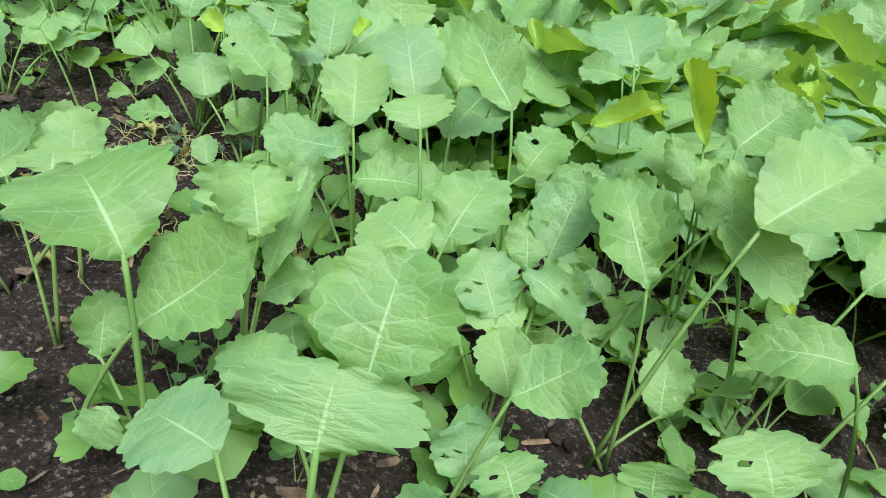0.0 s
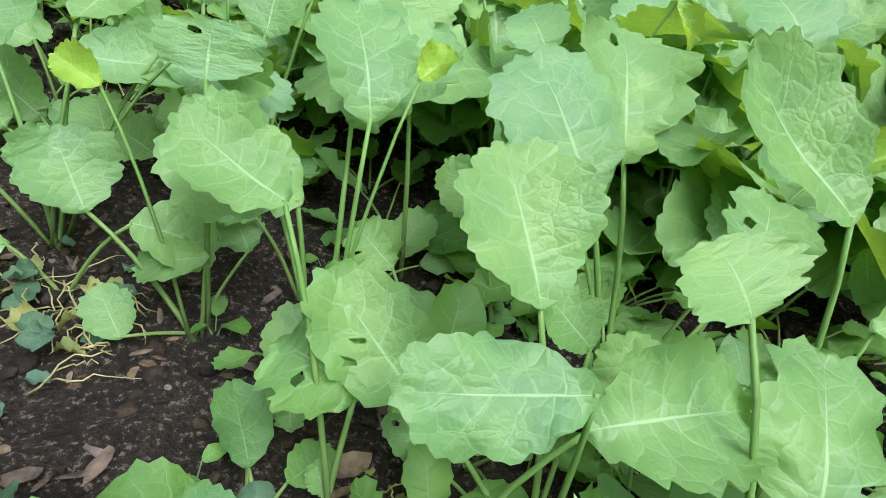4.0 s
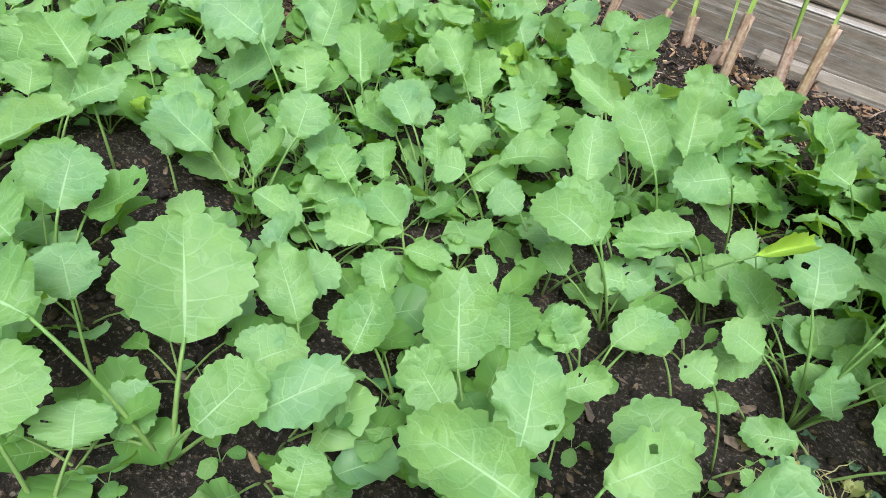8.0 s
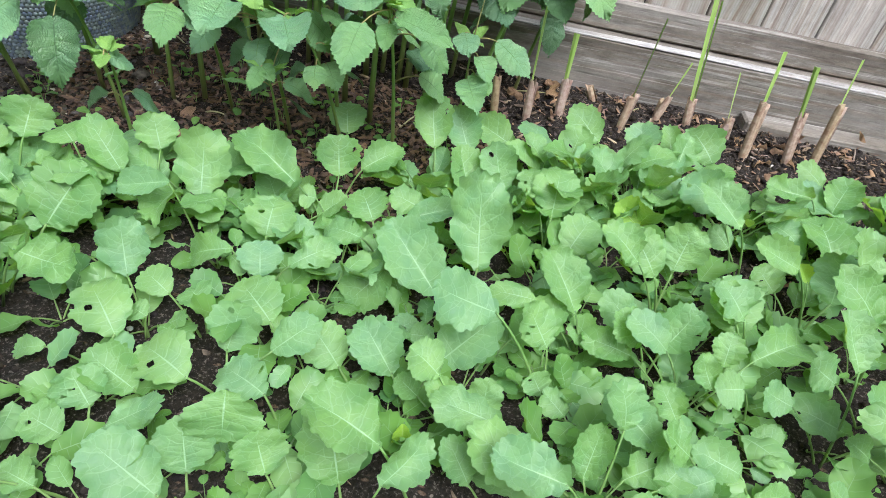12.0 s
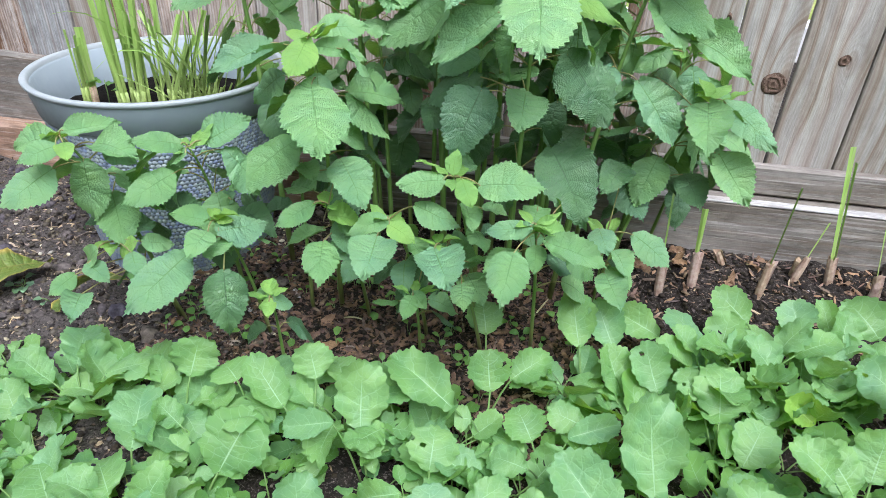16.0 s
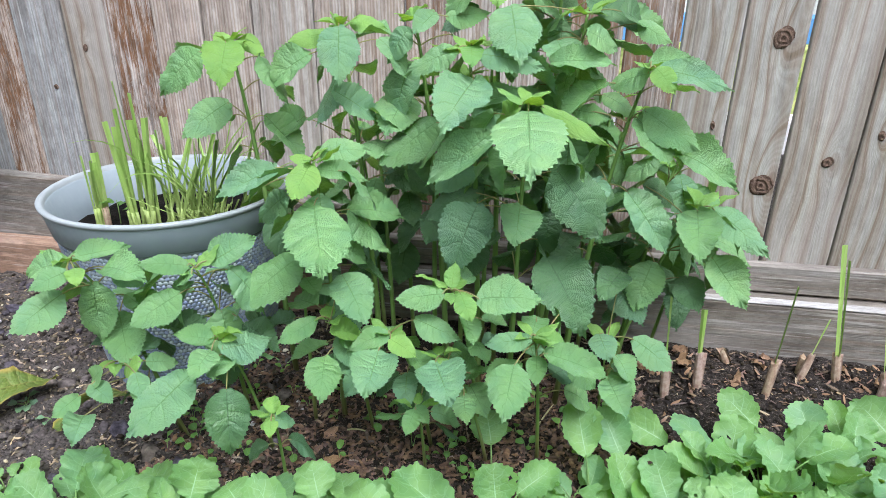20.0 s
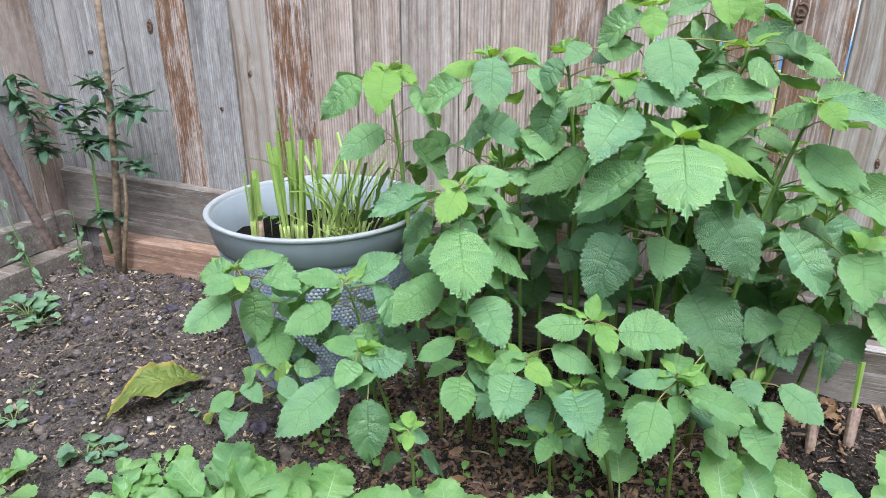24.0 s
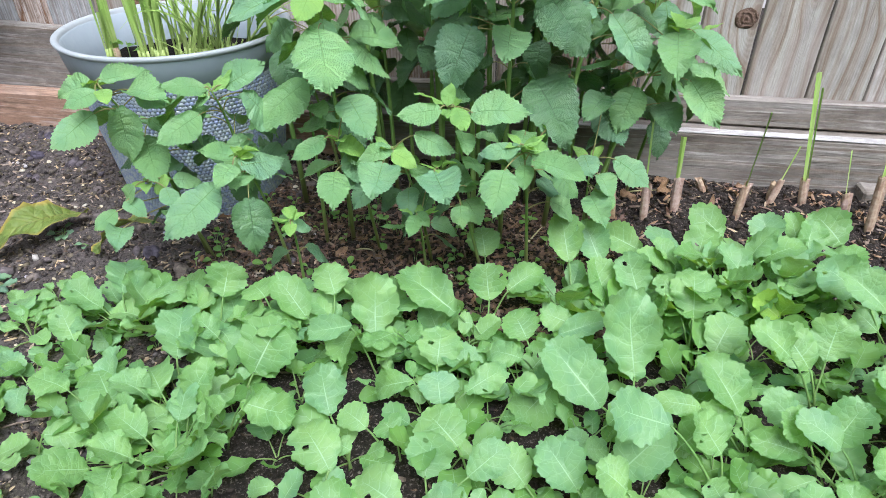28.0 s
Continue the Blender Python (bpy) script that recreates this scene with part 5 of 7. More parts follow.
leaf(0.989, -0.972, 0.052, 0.931, -0.974, 0.078, 0.058, 37)
greens(0.636, -1.229)
leaf(0.598, -1.263, 0.091, 0.538, -1.281, 0.099, 0.053, 31)
leaf(0.596, -1.199, 0.071, 0.530, -1.183, 0.089, 0.059, 27)
greens(-0.200, -1.310)
leaf(-0.181, -1.305, 0.061, -0.110, -1.274, 0.099, 0.041, -25)
leaf(-0.216, -1.273, 0.044, -0.253, -1.246, 0.076, 0.068, 5)
leaf(-0.226, -1.315, 0.044, -0.276, -1.304, 0.056, 0.054, 12)
greens(0.820, -1.300)
leaf(0.799, -1.275, 0.052, 0.767, -1.238, 0.098, 0.076, 32)
greens(0.493, -1.377)
leaf(0.505, -1.337, 0.052, 0.506, -1.297, 0.098, 0.044, 4)
leaf(0.551, -1.364, 0.056, 0.591, -1.325, 0.094, 0.066, -9)
leaf(0.414, -1.363, 0.060, 0.359, -1.344, 0.090, 0.049, 19)
greens(1.096, -1.038)
leaf(1.046, -1.007, 0.053, 0.967, -0.994, 0.097, 0.058, 38)
leaf(1.112, -1.017, 0.044, 1.085, -0.989, 0.086, 0.055, 14)
leaf(1.032, -1.035, 0.051, 1.000, -1.019, 0.079, 0.036, 21)
leaf(1.041, -1.086, 0.067, 0.995, -1.126, 0.043, 0.050, 27)
leaf(1.116, -1.060, 0.070, 1.094, -1.095, 0.040, 0.050, 17)
greens(1.795, -1.493)
leaf(1.762, -1.474, 0.074, 1.743, -1.463, 0.096, 0.056, 23)
greens(0.681, -1.322)
leaf(0.653, -1.304, 0.057, 0.611, -1.277, 0.093, 0.044, 28)
greens(0.488, -1.455)
leaf(0.532, -1.448, 0.099, 0.560, -1.444, 0.091, 0.048, -20)
greens(-0.061, -1.361)
leaf(-0.086, -1.367, 0.052, -0.178, -1.337, 0.088, 0.081, 10)
leaf(-0.078, -1.321, 0.023, -0.099, -1.276, 0.077, 0.073, -3)
greens(1.866, -1.436)
leaf(1.850, -1.404, 0.063, 1.842, -1.390, 0.087, 0.055, 20)
greens(0.769, -1.212)
leaf(0.734, -1.203, 0.064, 0.707, -1.195, 0.086, 0.029, 22)
greens(1.313, -1.098)
leaf(1.277, -1.093, 0.065, 1.231, -1.087, 0.085, 0.049, 36)
greens(0.013, -1.226)
leaf(-0.019, -1.215, 0.056, -0.089, -1.191, 0.084, 0.072, 17)
greens(1.027, -1.516)
leaf(0.991, -1.523, 0.067, 0.928, -1.536, 0.083, 0.058, 17)
greens(-0.151, -1.098)
leaf(-0.205, -1.083, 0.058, -0.253, -1.062, 0.082, 0.056, 16)
leaf(-0.156, -1.083, 0.050, -0.186, -1.066, 0.070, 0.057, 14)
greens(0.276, -1.292)
leaf(0.254, -1.272, 0.038, 0.214, -1.236, 0.082, 0.050, 18)
greens(0.081, -1.153)
leaf(0.057, -1.136, 0.039, 0.006, -1.101, 0.081, 0.072, 17)
greens(0.850, -1.020)
leaf(0.800, -0.991, 0.059, 0.749, -0.973, 0.081, 0.071, 36)
leaf(0.909, -1.032, 0.085, 0.984, -1.023, 0.065, 0.051, -34)
greens(0.032, -1.335)
leaf(0.014, -1.311, 0.041, -0.010, -1.279, 0.079, 0.073, 5)
greens(-0.147, -1.248)
leaf(-0.177, -1.239, 0.046, -0.249, -1.216, 0.074, 0.071, 13)
greens(0.401, -1.163)
leaf(0.373, -1.148, 0.048, 0.335, -1.128, 0.072, 0.046, 26)
greens(1.156, -1.155)
leaf(1.211, -1.156, 0.081, 1.272, -1.141, 0.069, 0.056, -31)
leaf(1.114, -1.153, 0.033, 1.052, -1.176, 0.023, 0.046, 35)
greens(0.973, -1.162)
leaf(0.946, -1.148, 0.042, 0.915, -1.133, 0.068, 0.044, 14)
greens(-0.179, -1.391)
leaf(-0.212, -1.384, 0.054, -0.261, -1.374, 0.066, 0.043, 10)
greens(0.095, -1.069)
leaf(0.112, -1.053, 0.037, 0.148, -1.032, 0.063, 0.042, -24)
leaf(0.138, -1.067, 0.058, 0.180, -1.063, 0.062, 0.043, -26)
greens(0.710, -1.137)
leaf(0.682, -1.125, 0.041, 0.645, -1.109, 0.059, 0.055, 32)
greens(1.070, -1.149)
leaf(1.042, -1.157, 0.037, 1.005, -1.169, 0.033, 0.027, 35)
greens(0.122, -0.936)
leaf(0.089, -0.962, 0.088, 0.031, -1.008, 0.032, 0.089, 25)
greens(1.339, -1.268)
leaf(1.333, -1.246, 0.012, 1.327, -1.227, 0.032, 0.030, 7)
greens(1.138, -1.321)
leaf(1.133, -1.298, 0.014, 1.132, -1.288, 0.026, 0.019, -12)
greens(1.750, -1.144)
leaf(1.746, -1.188, 0.038, 1.756, -1.204, 0.012, 0.034, -18)
leaf(1.777, -1.154, 0.039, 1.782, -1.172, 0.011, 0.031, -9)


greens(1.150, -1.545)
leaf(1.138, -1.533, 0.105, 1.105, -1.512, 0.160, 0.064, 0)
greens(1.085, -1.450)
leaf(1.102, -1.458, 0.120, 1.142, -1.492, 0.100, 0.044, 0)
leaf(1.110, -1.440, 0.090, 1.135, -1.385, 0.105, 0.042, 0)
close_plant()
now["plant"] = None


def in_bed(x, y):
    """The sown part of the bed."""
    back = -0.82 if x < 0.05 else -0.62 if x < 0.45 else -0.54 if x < 1.2 else -0.45
    left = -0.98 + 0.42 * max(0.0, min(1.0, (-0.95 - y) / 0.35))
    return left < x < 2.6 and -1.85 < y < back


def clearing(x, y):
    """Bare patches of soil between the plants."""
    return any((x - a) ** 2 + (y - b) ** 2 < r * r for a, b, r in ((0.22, -1.36, 0.08), (1.10, -1.20, 0.15), (1.22, -1.12, 0.11), (1.0, -1.30, 0.11), (1.36, -1.42, 0.13), (1.25, -1.30, 0.10), (0.33, -1.30, 0.06), (0.98, -1.45, 0.09), (1.75, -1.32, 0.09), (1.2, -1.55, 0.12), (0.62, -1.52, 0.05)))


def bushy_plant(x, y, tall, count, wide, young, foot=5):
    """A plant with leaves spread round its root, the blades standing out and up."""
    greens(x, y)
    turn = gr.uniform(0, 6.3)
    root_z = ground_height(x, y)
    for k in range(count):
        a = turn + k * 2.4 + gr.uniform(-0.4, 0.4)
        out = gr.uniform(0.015, 0.035) + 0.22 * tall
        h = tall * gr.uniform(0.45, 1.0)
        size = wide * gr.uniform(0.7, 1.15)
        lift = 0.55 + 0.5 * math.cos(a - 1.35) + gr.uniform(-0.3, 0.3) if tall > 0.12 else gr.uniform(0.1, 1.05) if not young else gr.uniform(-0.1, 0.7)
        b = (x + math.cos(a) * out, y + math.sin(a) * out, root_z + h)
        if clearing(b[0] + math.cos(a) * size * 0.7, b[1] + math.sin(a) * size * 0.7):
            continue
        reach = size * 1.3
        leaf(*b, b[0] + math.cos(a) * reach * math.cos(lift), b[1] + math.sin(a) * reach * math.cos(lift), b[2] + reach * math.sin(lift), size, gr.uniform(-25, 25), "young" if young else "")
    for k in range(foot):
        # small lower leaves round the foot of the plant, in the green darkened for shade
        a = turn + 0.7 + k * 1.3 + gr.uniform(-0.4, 0.4)
        out, size = gr.uniform(0.03, 0.075), gr.uniform(0.022, 0.042)
        b = (x + math.cos(a) * out, y + math.sin(a) * out, root_z + gr.uniform(0.015, 0.06))
        if clearing(b[0], b[1]):
            continue
        leaf(*b, b[0] + math.cos(a) * size * 1.2, b[1] + math.sin(a) * size * 1.2, b[2] + size * gr.uniform(-0.2, 0.8), size, gr.uniform(-25, 25), "young")


# low young growth between the larger plants, past counting: one joined mesh of leaves and stalks
low = {"young": ([], [], []), "grown": ([], [], []), "stalk": ([], [])}
LOW_BLADES = {
    "young": [blade(340 + k, nv=6, teeth=7, fine=2, lobe=(0.2, 0.5)[k % 2], curl=(0.1, 0.4, -0.1)[k % 3], cup=0.3, wave=0.04, holes=(0, 0, 2)[k % 3]) for k in range(6)],
    "grown": [blade(360 + k, nv=8, teeth=9, fine=2, lobe=(0.2, 0.5)[k % 2], curl=(0.1, 0.4, -0.1)[k % 3], cup=(0.3, -0.2)[k % 2], wave=0.05, holes=(0, 2, 0)[k % 3]) for k in range(6)],
}


def low_plant(x, y, tall, count, wide, age):
    z = ground_height(x, y)
    turn = gr.uniform(0, 6.3)
    for k in range(count):
        a = turn + k * 2.4 + gr.uniform(-0.4, 0.4)
        out = gr.uniform(0.012, 0.03) + 0.3 * tall
        size = wide * gr.uniform(0.6, 1.15)
        b = Vector((x + math.cos(a) * out, y + math.sin(a) * out, z + tall * gr.uniform(0.35, 1.0)))
        if clearing(b.x + math.cos(a) * size * 0.7, b.y + math.sin(a) * size * 0.7):
            continue
        lift = gr.uniform(-0.2, 0.9)
        m = between(b, b + Vector((math.cos(a) * math.cos(lift), math.sin(a) * math.cos(lift), math.sin(lift))) * size * gr.uniform(1.2, 1.5), size, gr.uniform(-25, 25))
        v, f, uv = LOW_BLADES[age][gr.randrange(6)]
        lv, lf, lu = low[age]
        n = len(lv)
        lv.extend(m @ Vector(q) for q in v)
        lf.extend(tuple(i + n for i in face) for face in f)
        lu.extend(uv)
        v, f = tube(arc((x, y, z - 0.004), tuple(b), 0.2 * tall, 3), [0.0016, 0.0014, 0.0012, 0.001], 5, False)
        n = len(low["stalk"][0])
        low["stalk"][0].extend(v)
        low["stalk"][1].extend(tuple(i + n for i in face) for face in f)


# many low leaves take the dark young green in place of shade
for i in range(24):
    for j in range(8):
        x, y = -0.86 + 0.15 * (i + 0.5 * (j % 2)) + gr.uniform(-0.05, 0.05), -1.66 + 0.15 * j + gr.uniform(-0.05, 0.05)
        if not in_bed(x, y) or clearing(x, y):
            continue
        if x > 1.3 and y > -0.92:
            bushy_plant(x, y, gr.uniform(0.11, 0.20), gr.choice((7, 8, 9)), gr.uniform(0.085, 0.12), False)
        elif x > 1.0 and y > -0.9:
            bushy_plant(x, y, gr.uniform(0.08, 0.16), gr.choice((7, 8, 9)), gr.uniform(0.06, 0.085), False)
        elif x < -0.45:
            bushy_plant(x, y, gr.uniform(0.05, 0.10), gr.choice((4, 5, 6)), gr.uniform(0.05, 0.075), False, 3)
        else:
            low_plant(x, y, gr.uniform(0.03, 0.075), gr.choice((3, 4, 5)), gr.uniform(0.038, 0.062), "grown" if gr.random() < 0.55 else "young")
for _ in range(300):
    x, y = gr.uniform(-0.85, 1.9), gr.uniform(-1.62, -0.66)
    if in_bed(x, y) and not clearing(x, y):
        low_plant(x, y, gr.uniform(0.015, 0.065), gr.choice((4, 5, 6)), gr.uniform(0.022, 0.050), "young" if gr.random() < 0.75 else "grown")
for age, mat, text in (("young", MUSTARD_YOUNG_SHADED, "small young leaves under the mustard plants, their green darkened to paint shade"), ("grown", MUSTARD, "low light-green mustard leaves close to the soil")):
    v, f, uv = low[age]
    tagged(new("young_greens", mesh("young_greens", v, f, mat, uv)), text, "leafy greens", kind="stuff")
tagged(new("young_stalks", mesh("young_stalks", *low["stalk"], STALK)), "thin green stalks of the low mustard leaves", "stalks", kind="stuff")
for k in range(20):
    x = -0.80 + 0.10 * k + gr.uniform(-0.02, 0.02)
    back = -0.84 if x < 0.05 else -0.66 if x < 0.45 else -0.58
    bushy_plant(x, back + gr.uniform(-0.09, 0.02), gr.uniform(0.04, 0.10), gr.choice((7, 8, 9)), gr.uniform(0.055, 0.085), False)
for x, y in ((0.44, -0.59), (0.36, -0.62), (0.52, -0.57), (0.30, -0.66)):
    bushy_plant(x, y, gr.uniform(0.07, 0.11), 8, gr.uniform(0.06, 0.08), False)
for x, y, tall in ((1.62, -0.50, 0.18), (1.65, -0.50, 0.22), (1.63, -0.45, 0.20)):
    bushy_plant(x, y, tall, 9, 0.12, False)
for _ in range(16):
    bushy_plant(gr.uniform(1.75, 2.65), gr.uniform(-0.80, -0.40), gr.uniform(0.20, 0.27), gr.choice((7, 8, 9)), gr.uniform(0.11, 0.14), False)
for _ in range(14):
    bushy_plant(gr.uniform(1.9, 2.75), gr.uniform(-0.62, -0.36), gr.uniform(0.24, 0.31), gr.choice((6, 7, 8)), gr.uniform(0.12, 0.15), False)
for _ in range(24):
    bushy_plant(gr.uniform(1.3, 2.55), gr.uniform(-0.88, -0.42), gr.uniform(0.16, 0.26), gr.choice((7, 8, 9)), gr.uniform(0.095, 0.13), False)
close_plant()

# tiny seedlings between the plants, too small to count
sr = random.Random(77)
sv, sf, suv = [], [], []
tiny = [blade(300 + k, nv=4, teeth=3, fine=2, lobe=0.2, curl=0.3, cup=0.2, wave=0.03) for k in range(4)]
count = 0
while count < 520:
    x, y = sr.uniform(-1.0, 2.5), sr.uniform(-1.75, -0.45)
    if sr.random() < 0.25:
        x, y = sr.uniform(-0.75, 0.3), sr.uniform(-0.85, -0.35)
    elif not in_bed(x, y):
        continue
    count += 1
    z = ground_height(x, y)
    turn, h = sr.uniform(0, 6.3), sr.uniform(0.008, 0.03)
    for k in range(sr.choice((2, 3, 4))):
        a = turn + k * 2.1
        size = sr.uniform(0.008, 0.020)
        b = Vector((x + 0.006 * math.cos(a), y + 0.006 * math.sin(a), z + h))
        m = between(b, b + Vector((math.cos(a), math.sin(a), sr.uniform(-0.2, 0.6))) * size * 1.2, size, sr.uniform(-15, 15))
        v, f, uv = tiny[k % 4]
        n = len(sv)
        sv.extend(m @ Vector(q) for q in v)
        sf.extend(tuple(i + n for i in face) for face in f)
        suv.extend(uv)
        tv, tf = tube([(x, y, z - 0.004), tuple(b)], [0.0007, 0.0005], 4, False)
        n = len(sv)
        sv.extend(tv)
        sf.extend(tuple(i + n for i in face) for face in tf)
        suv.extend([(0.5, 0.1)] * len(tv))
tagged(new("seedlings", mesh("seedlings", sv, sf, MUSTARD_YOUNG_SHADED, suv)), "tiny green weed seedlings scattered over the soil", "seedlings", kind="stuff")


# ---------------------------------------------------------------- broad-leaved nettle bush by the fence
NETTLE_BLADES = {}
# the old set carries the bush's inner shade in its colour
for kind_name, mat, curls in (("plain", NETTLE, (0.15, 0.4, 0.25)), ("young", NETTLE_TOP, (0.3, 0.5, 0.1)), ("old", NETTLE_OLD_SHADED, (0.2, 0.45, 0.6))):
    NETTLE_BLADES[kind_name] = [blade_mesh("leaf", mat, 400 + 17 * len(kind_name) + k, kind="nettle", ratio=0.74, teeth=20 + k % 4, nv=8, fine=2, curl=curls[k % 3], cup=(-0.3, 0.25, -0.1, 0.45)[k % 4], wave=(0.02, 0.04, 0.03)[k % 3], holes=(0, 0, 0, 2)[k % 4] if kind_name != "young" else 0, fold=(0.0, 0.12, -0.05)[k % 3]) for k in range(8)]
herb = {"plant": None, "stems": [], "path": [], "count": 0, "high": 0.0}
nr = random.Random(23)


def nettle(x, y, tx, ty, tz):
    """A nettle plant rooted at x, y whose growing tip is at tx, ty, tz."""
    close_nettle()
    root = Vector((x, y, ground_height(x, y) - 0.006))
    plant = thing("nettle_plant", root, "", "", "nettle bush by the fence")
    top = Vector((tx, ty, tz)) - root
    path = arc((0, 0, 0), top, 0.32 * top.z, 10, 0.42)
    thick = 0.0018 + 0.0056 * top.z
    v, f = tube(path, [thick * (1.15 - 0.075 * i) for i in range(11)], 8)
    part("stem", mesh("stem", v, f, NETTLE_STEM), plant)
    herb.update(plant=plant, path=path, high=tz)
    # crumpled leaves about the growing tip
    turn = nr.uniform(0, 6.3)
    for k in range(5):
        a = turn + k * 1.57 + nr.uniform(-0.3, 0.3)
        size = nr.uniform(0.016, 0.034) * (0.75 + 0.35 * min(1.0, tz / 0.6))
        b = top + Vector((math.cos(a), math.sin(a), nr.uniform(-0.3, 0.5))) * 0.006
        part("leaf", NETTLE_BLADES["young"][nr.randrange(8)], plant, between(b, b + Vector((math.cos(a), math.sin(a), nr.uniform(0.1, 0.9))) * size * 1.4, size, nr.uniform(-20, 20)))
    # fuller leaves lower on the short plants, the lowest darkened for shade
    if tz <= 0.45:
        for k in (5, 6, 7, 8):
            for turn in (0.0, math.pi):
                if nr.random() < 0.45:
                    continue
                a = nr.uniform(-0.4, 0.4) + (0.4 if k % 2 else 1.97) + turn
                side = Vector((math.cos(a), math.sin(a), 0))
                b = path[k] + side * nr.uniform(0.015, 0.04) + Vector((0, 0, 0.008))
                size = nr.uniform(0.036, 0.062)
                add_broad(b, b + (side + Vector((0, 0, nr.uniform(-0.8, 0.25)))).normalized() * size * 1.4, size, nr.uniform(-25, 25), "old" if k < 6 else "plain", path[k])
    # older pairs of leaves up the stem, on the shaded side
    if tz > 0.45:
        for k in (4, 5, 6, 7, 8, 9):
            for turn in (0.0, math.pi):
                if nr.random() < 0.15:
                    continue
                a = nr.uniform(-0.5, 0.5) + (0 if k % 2 else 1.57) + turn
                at = path[k]
                reach = nr.uniform(0.03, 0.075)
                side = Vector((math.cos(a), math.sin(a) * (1.0 if math.sin(a) > 0 else 0.35), 0))
                b = at + side * reach + Vector((0, 0, reach * 0.35))
                if b.y + root.y > -0.06:
                    b.y = -0.06 - root.y
                size = nr.uniform(0.055, 0.085)
                tip = b + (side * nr.uniform(0.5, 1.0) + Vector((0, 0, nr.uniform(-0.9, 0.05)))).normalized() * size * 1.4
                if tip.y + root.y > -0.03:
                    tip.y = -0.03 - root.y
                # the lower leaves take the old blades, coloured dark for shade
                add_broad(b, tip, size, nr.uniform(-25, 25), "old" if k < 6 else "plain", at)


def add_broad(base, tip, width, roll, age, at):
    plant = herb["plant"]
    path = arc(at, base + (tip - base) * 0.03, 0.012, 4, 0.5)
    v, f = tube(path, [0.0016, 0.0014, 0.0013, 0.0012, 0.0011], 5, False)
    stalk = part("petiole", mesh("petiole", v, f, PETIOLE), plant)
    herb["count"] += 1
    return part("leaf", NETTLE_BLADES[age][(herb["count"] * 5) % 8], stalk, between(base, tip, width, roll))


def broad(bx, by, bz, tx, ty, tz, width, roll, age="plain"):
    root = herb["plant"].location
    base, tip = Vector((bx, by, bz)) - root, Vector((tx, ty, tz)) - root
    at = min(herb["path"][2:], key=lambda q: (q - base).length + 2.5 * max(0.0, q.z - base.z))
    add_broad(base, tip, width, roll, age, at)


def back_nettles():
    """Slimmer stems deep in the bush, against the fence."""
    for k in range(18):
        x = -0.62 + 0.057 * k + nr.uniform(-0.03, 0.03)
        tall = 0.80 - 0.9 * abs(x + 0.12) ** 1.6 + nr.uniform(-0.12, 0.03)
        nettle(x * 0.8 - 0.03, nr.uniform(-0.30, -0.20), x, nr.uniform(-0.27, -0.16), max(0.46, tall))


def close_nettle():
    plant = herb["plant"]
    if plant is not None:
        size = "tall" if herb["high"] > 0.55 else "half-grown" if herb["high"] > 0.3 else "small"
        where = "in front of the board fence" if herb["high"] > 0.3 else "in soil under the bush"
        tagged(plant, f"{size} nettle with toothed green leaves {where}", "nettle plant")


# each plant's root and growing tip, then its leaves (base, tip, width, lean)
nettle(-.56, -0.38, -0.613, -0.420, 0.803)
broad(-0.673, -0.420, 0.786, -0.750, -0.485, 0.719, 0.076, 47)
broad(-0.597, -0.460, 0.807, -0.572, -0.552, 0.751, 0.077, 10, "young")
broad(-0.628, -0.420, 0.691, -0.706, -0.487, 0.630, 0.077, 44)
broad(-0.605, -0.400, 0.806, -0.548, -0.404, 0.782, 0.043, -38, "young")
nettle(-.35, -0.36, -0.394, -0.420, 0.838)
broad(-0.452, -0.420, 0.787, -0.531, -0.467, 0.735, 0.068, 47)
broad(-0.377, -0.470, 0.841, -0.356, -0.552, 0.768, 0.078, 3)
broad(-0.401, -0.450, 0.727, -0.312, -0.437, 0.676, 0.067, -44)
broad(-0.379, -0.400, 0.841, -0.309, -0.382, 0.837, 0.041, -47, "young")
broad(-0.497, -0.360, 0.657, -0.605, -0.326, 0.591, 0.092, 51)
broad(-0.423, -0.400, 0.821, -0.498, -0.433, 0.817, 0.047, 46, "young")
nettle(-.2, -0.33, -0.262, -0.380, 0.847)
broad(-0.263, -0.420, 0.836, -0.311, -0.441, 0.778, 0.050, 52)
broad(-0.251, -0.380, 0.852, -0.305, -0.356, 0.855, 0.041, 40, "young")
broad(-0.284, -0.360, 0.711, -0.302, -0.469, 0.652, 0.088, 16)
broad(-0.221, -0.400, 0.863, -0.253, -0.444, 0.828, 0.045, 32)
broad(-0.204, -0.380, 0.853, -0.124, -0.371, 0.868, 0.051, -48)
nettle(-.12, -0.40, -0.153, -0.440, 0.807)
broad(-0.170, -0.460, 0.804, -0.268, -0.488, 0.778, 0.053, 45)
broad(-0.137, -0.480, 0.760, -0.173, -0.611, 0.711, 0.101, 17)
broad(-0.128, -0.480, 0.802, -0.012, -0.480, 0.783, 0.057, -45)
broad(-0.139, -0.450, 0.717, -0.049, -0.442, 0.739, 0.050, -44)
broad(-0.211, -0.420, 0.672, -0.324, -0.475, 0.599, 0.084, 42)
broad(-0.146, -0.460, 0.814, -0.137, -0.516, 0.788, 0.043, -1, "young")
nettle(-.05, -0.46, -0.041, -0.520, 0.729)
broad(-0.039, -0.560, 0.727, -0.022, -0.719, 0.660, 0.121, -3)
broad(-0.100, -0.520, 0.679, -0.209, -0.571, 0.595, 0.072, 40)
broad(-0.018, -0.540, 0.729, 0.101, -0.560, 0.689, 0.041, -42, "young")
broad(-0.054, -0.530, 0.726, -0.109, -0.483, 0.680, 0.060, 53, "young")
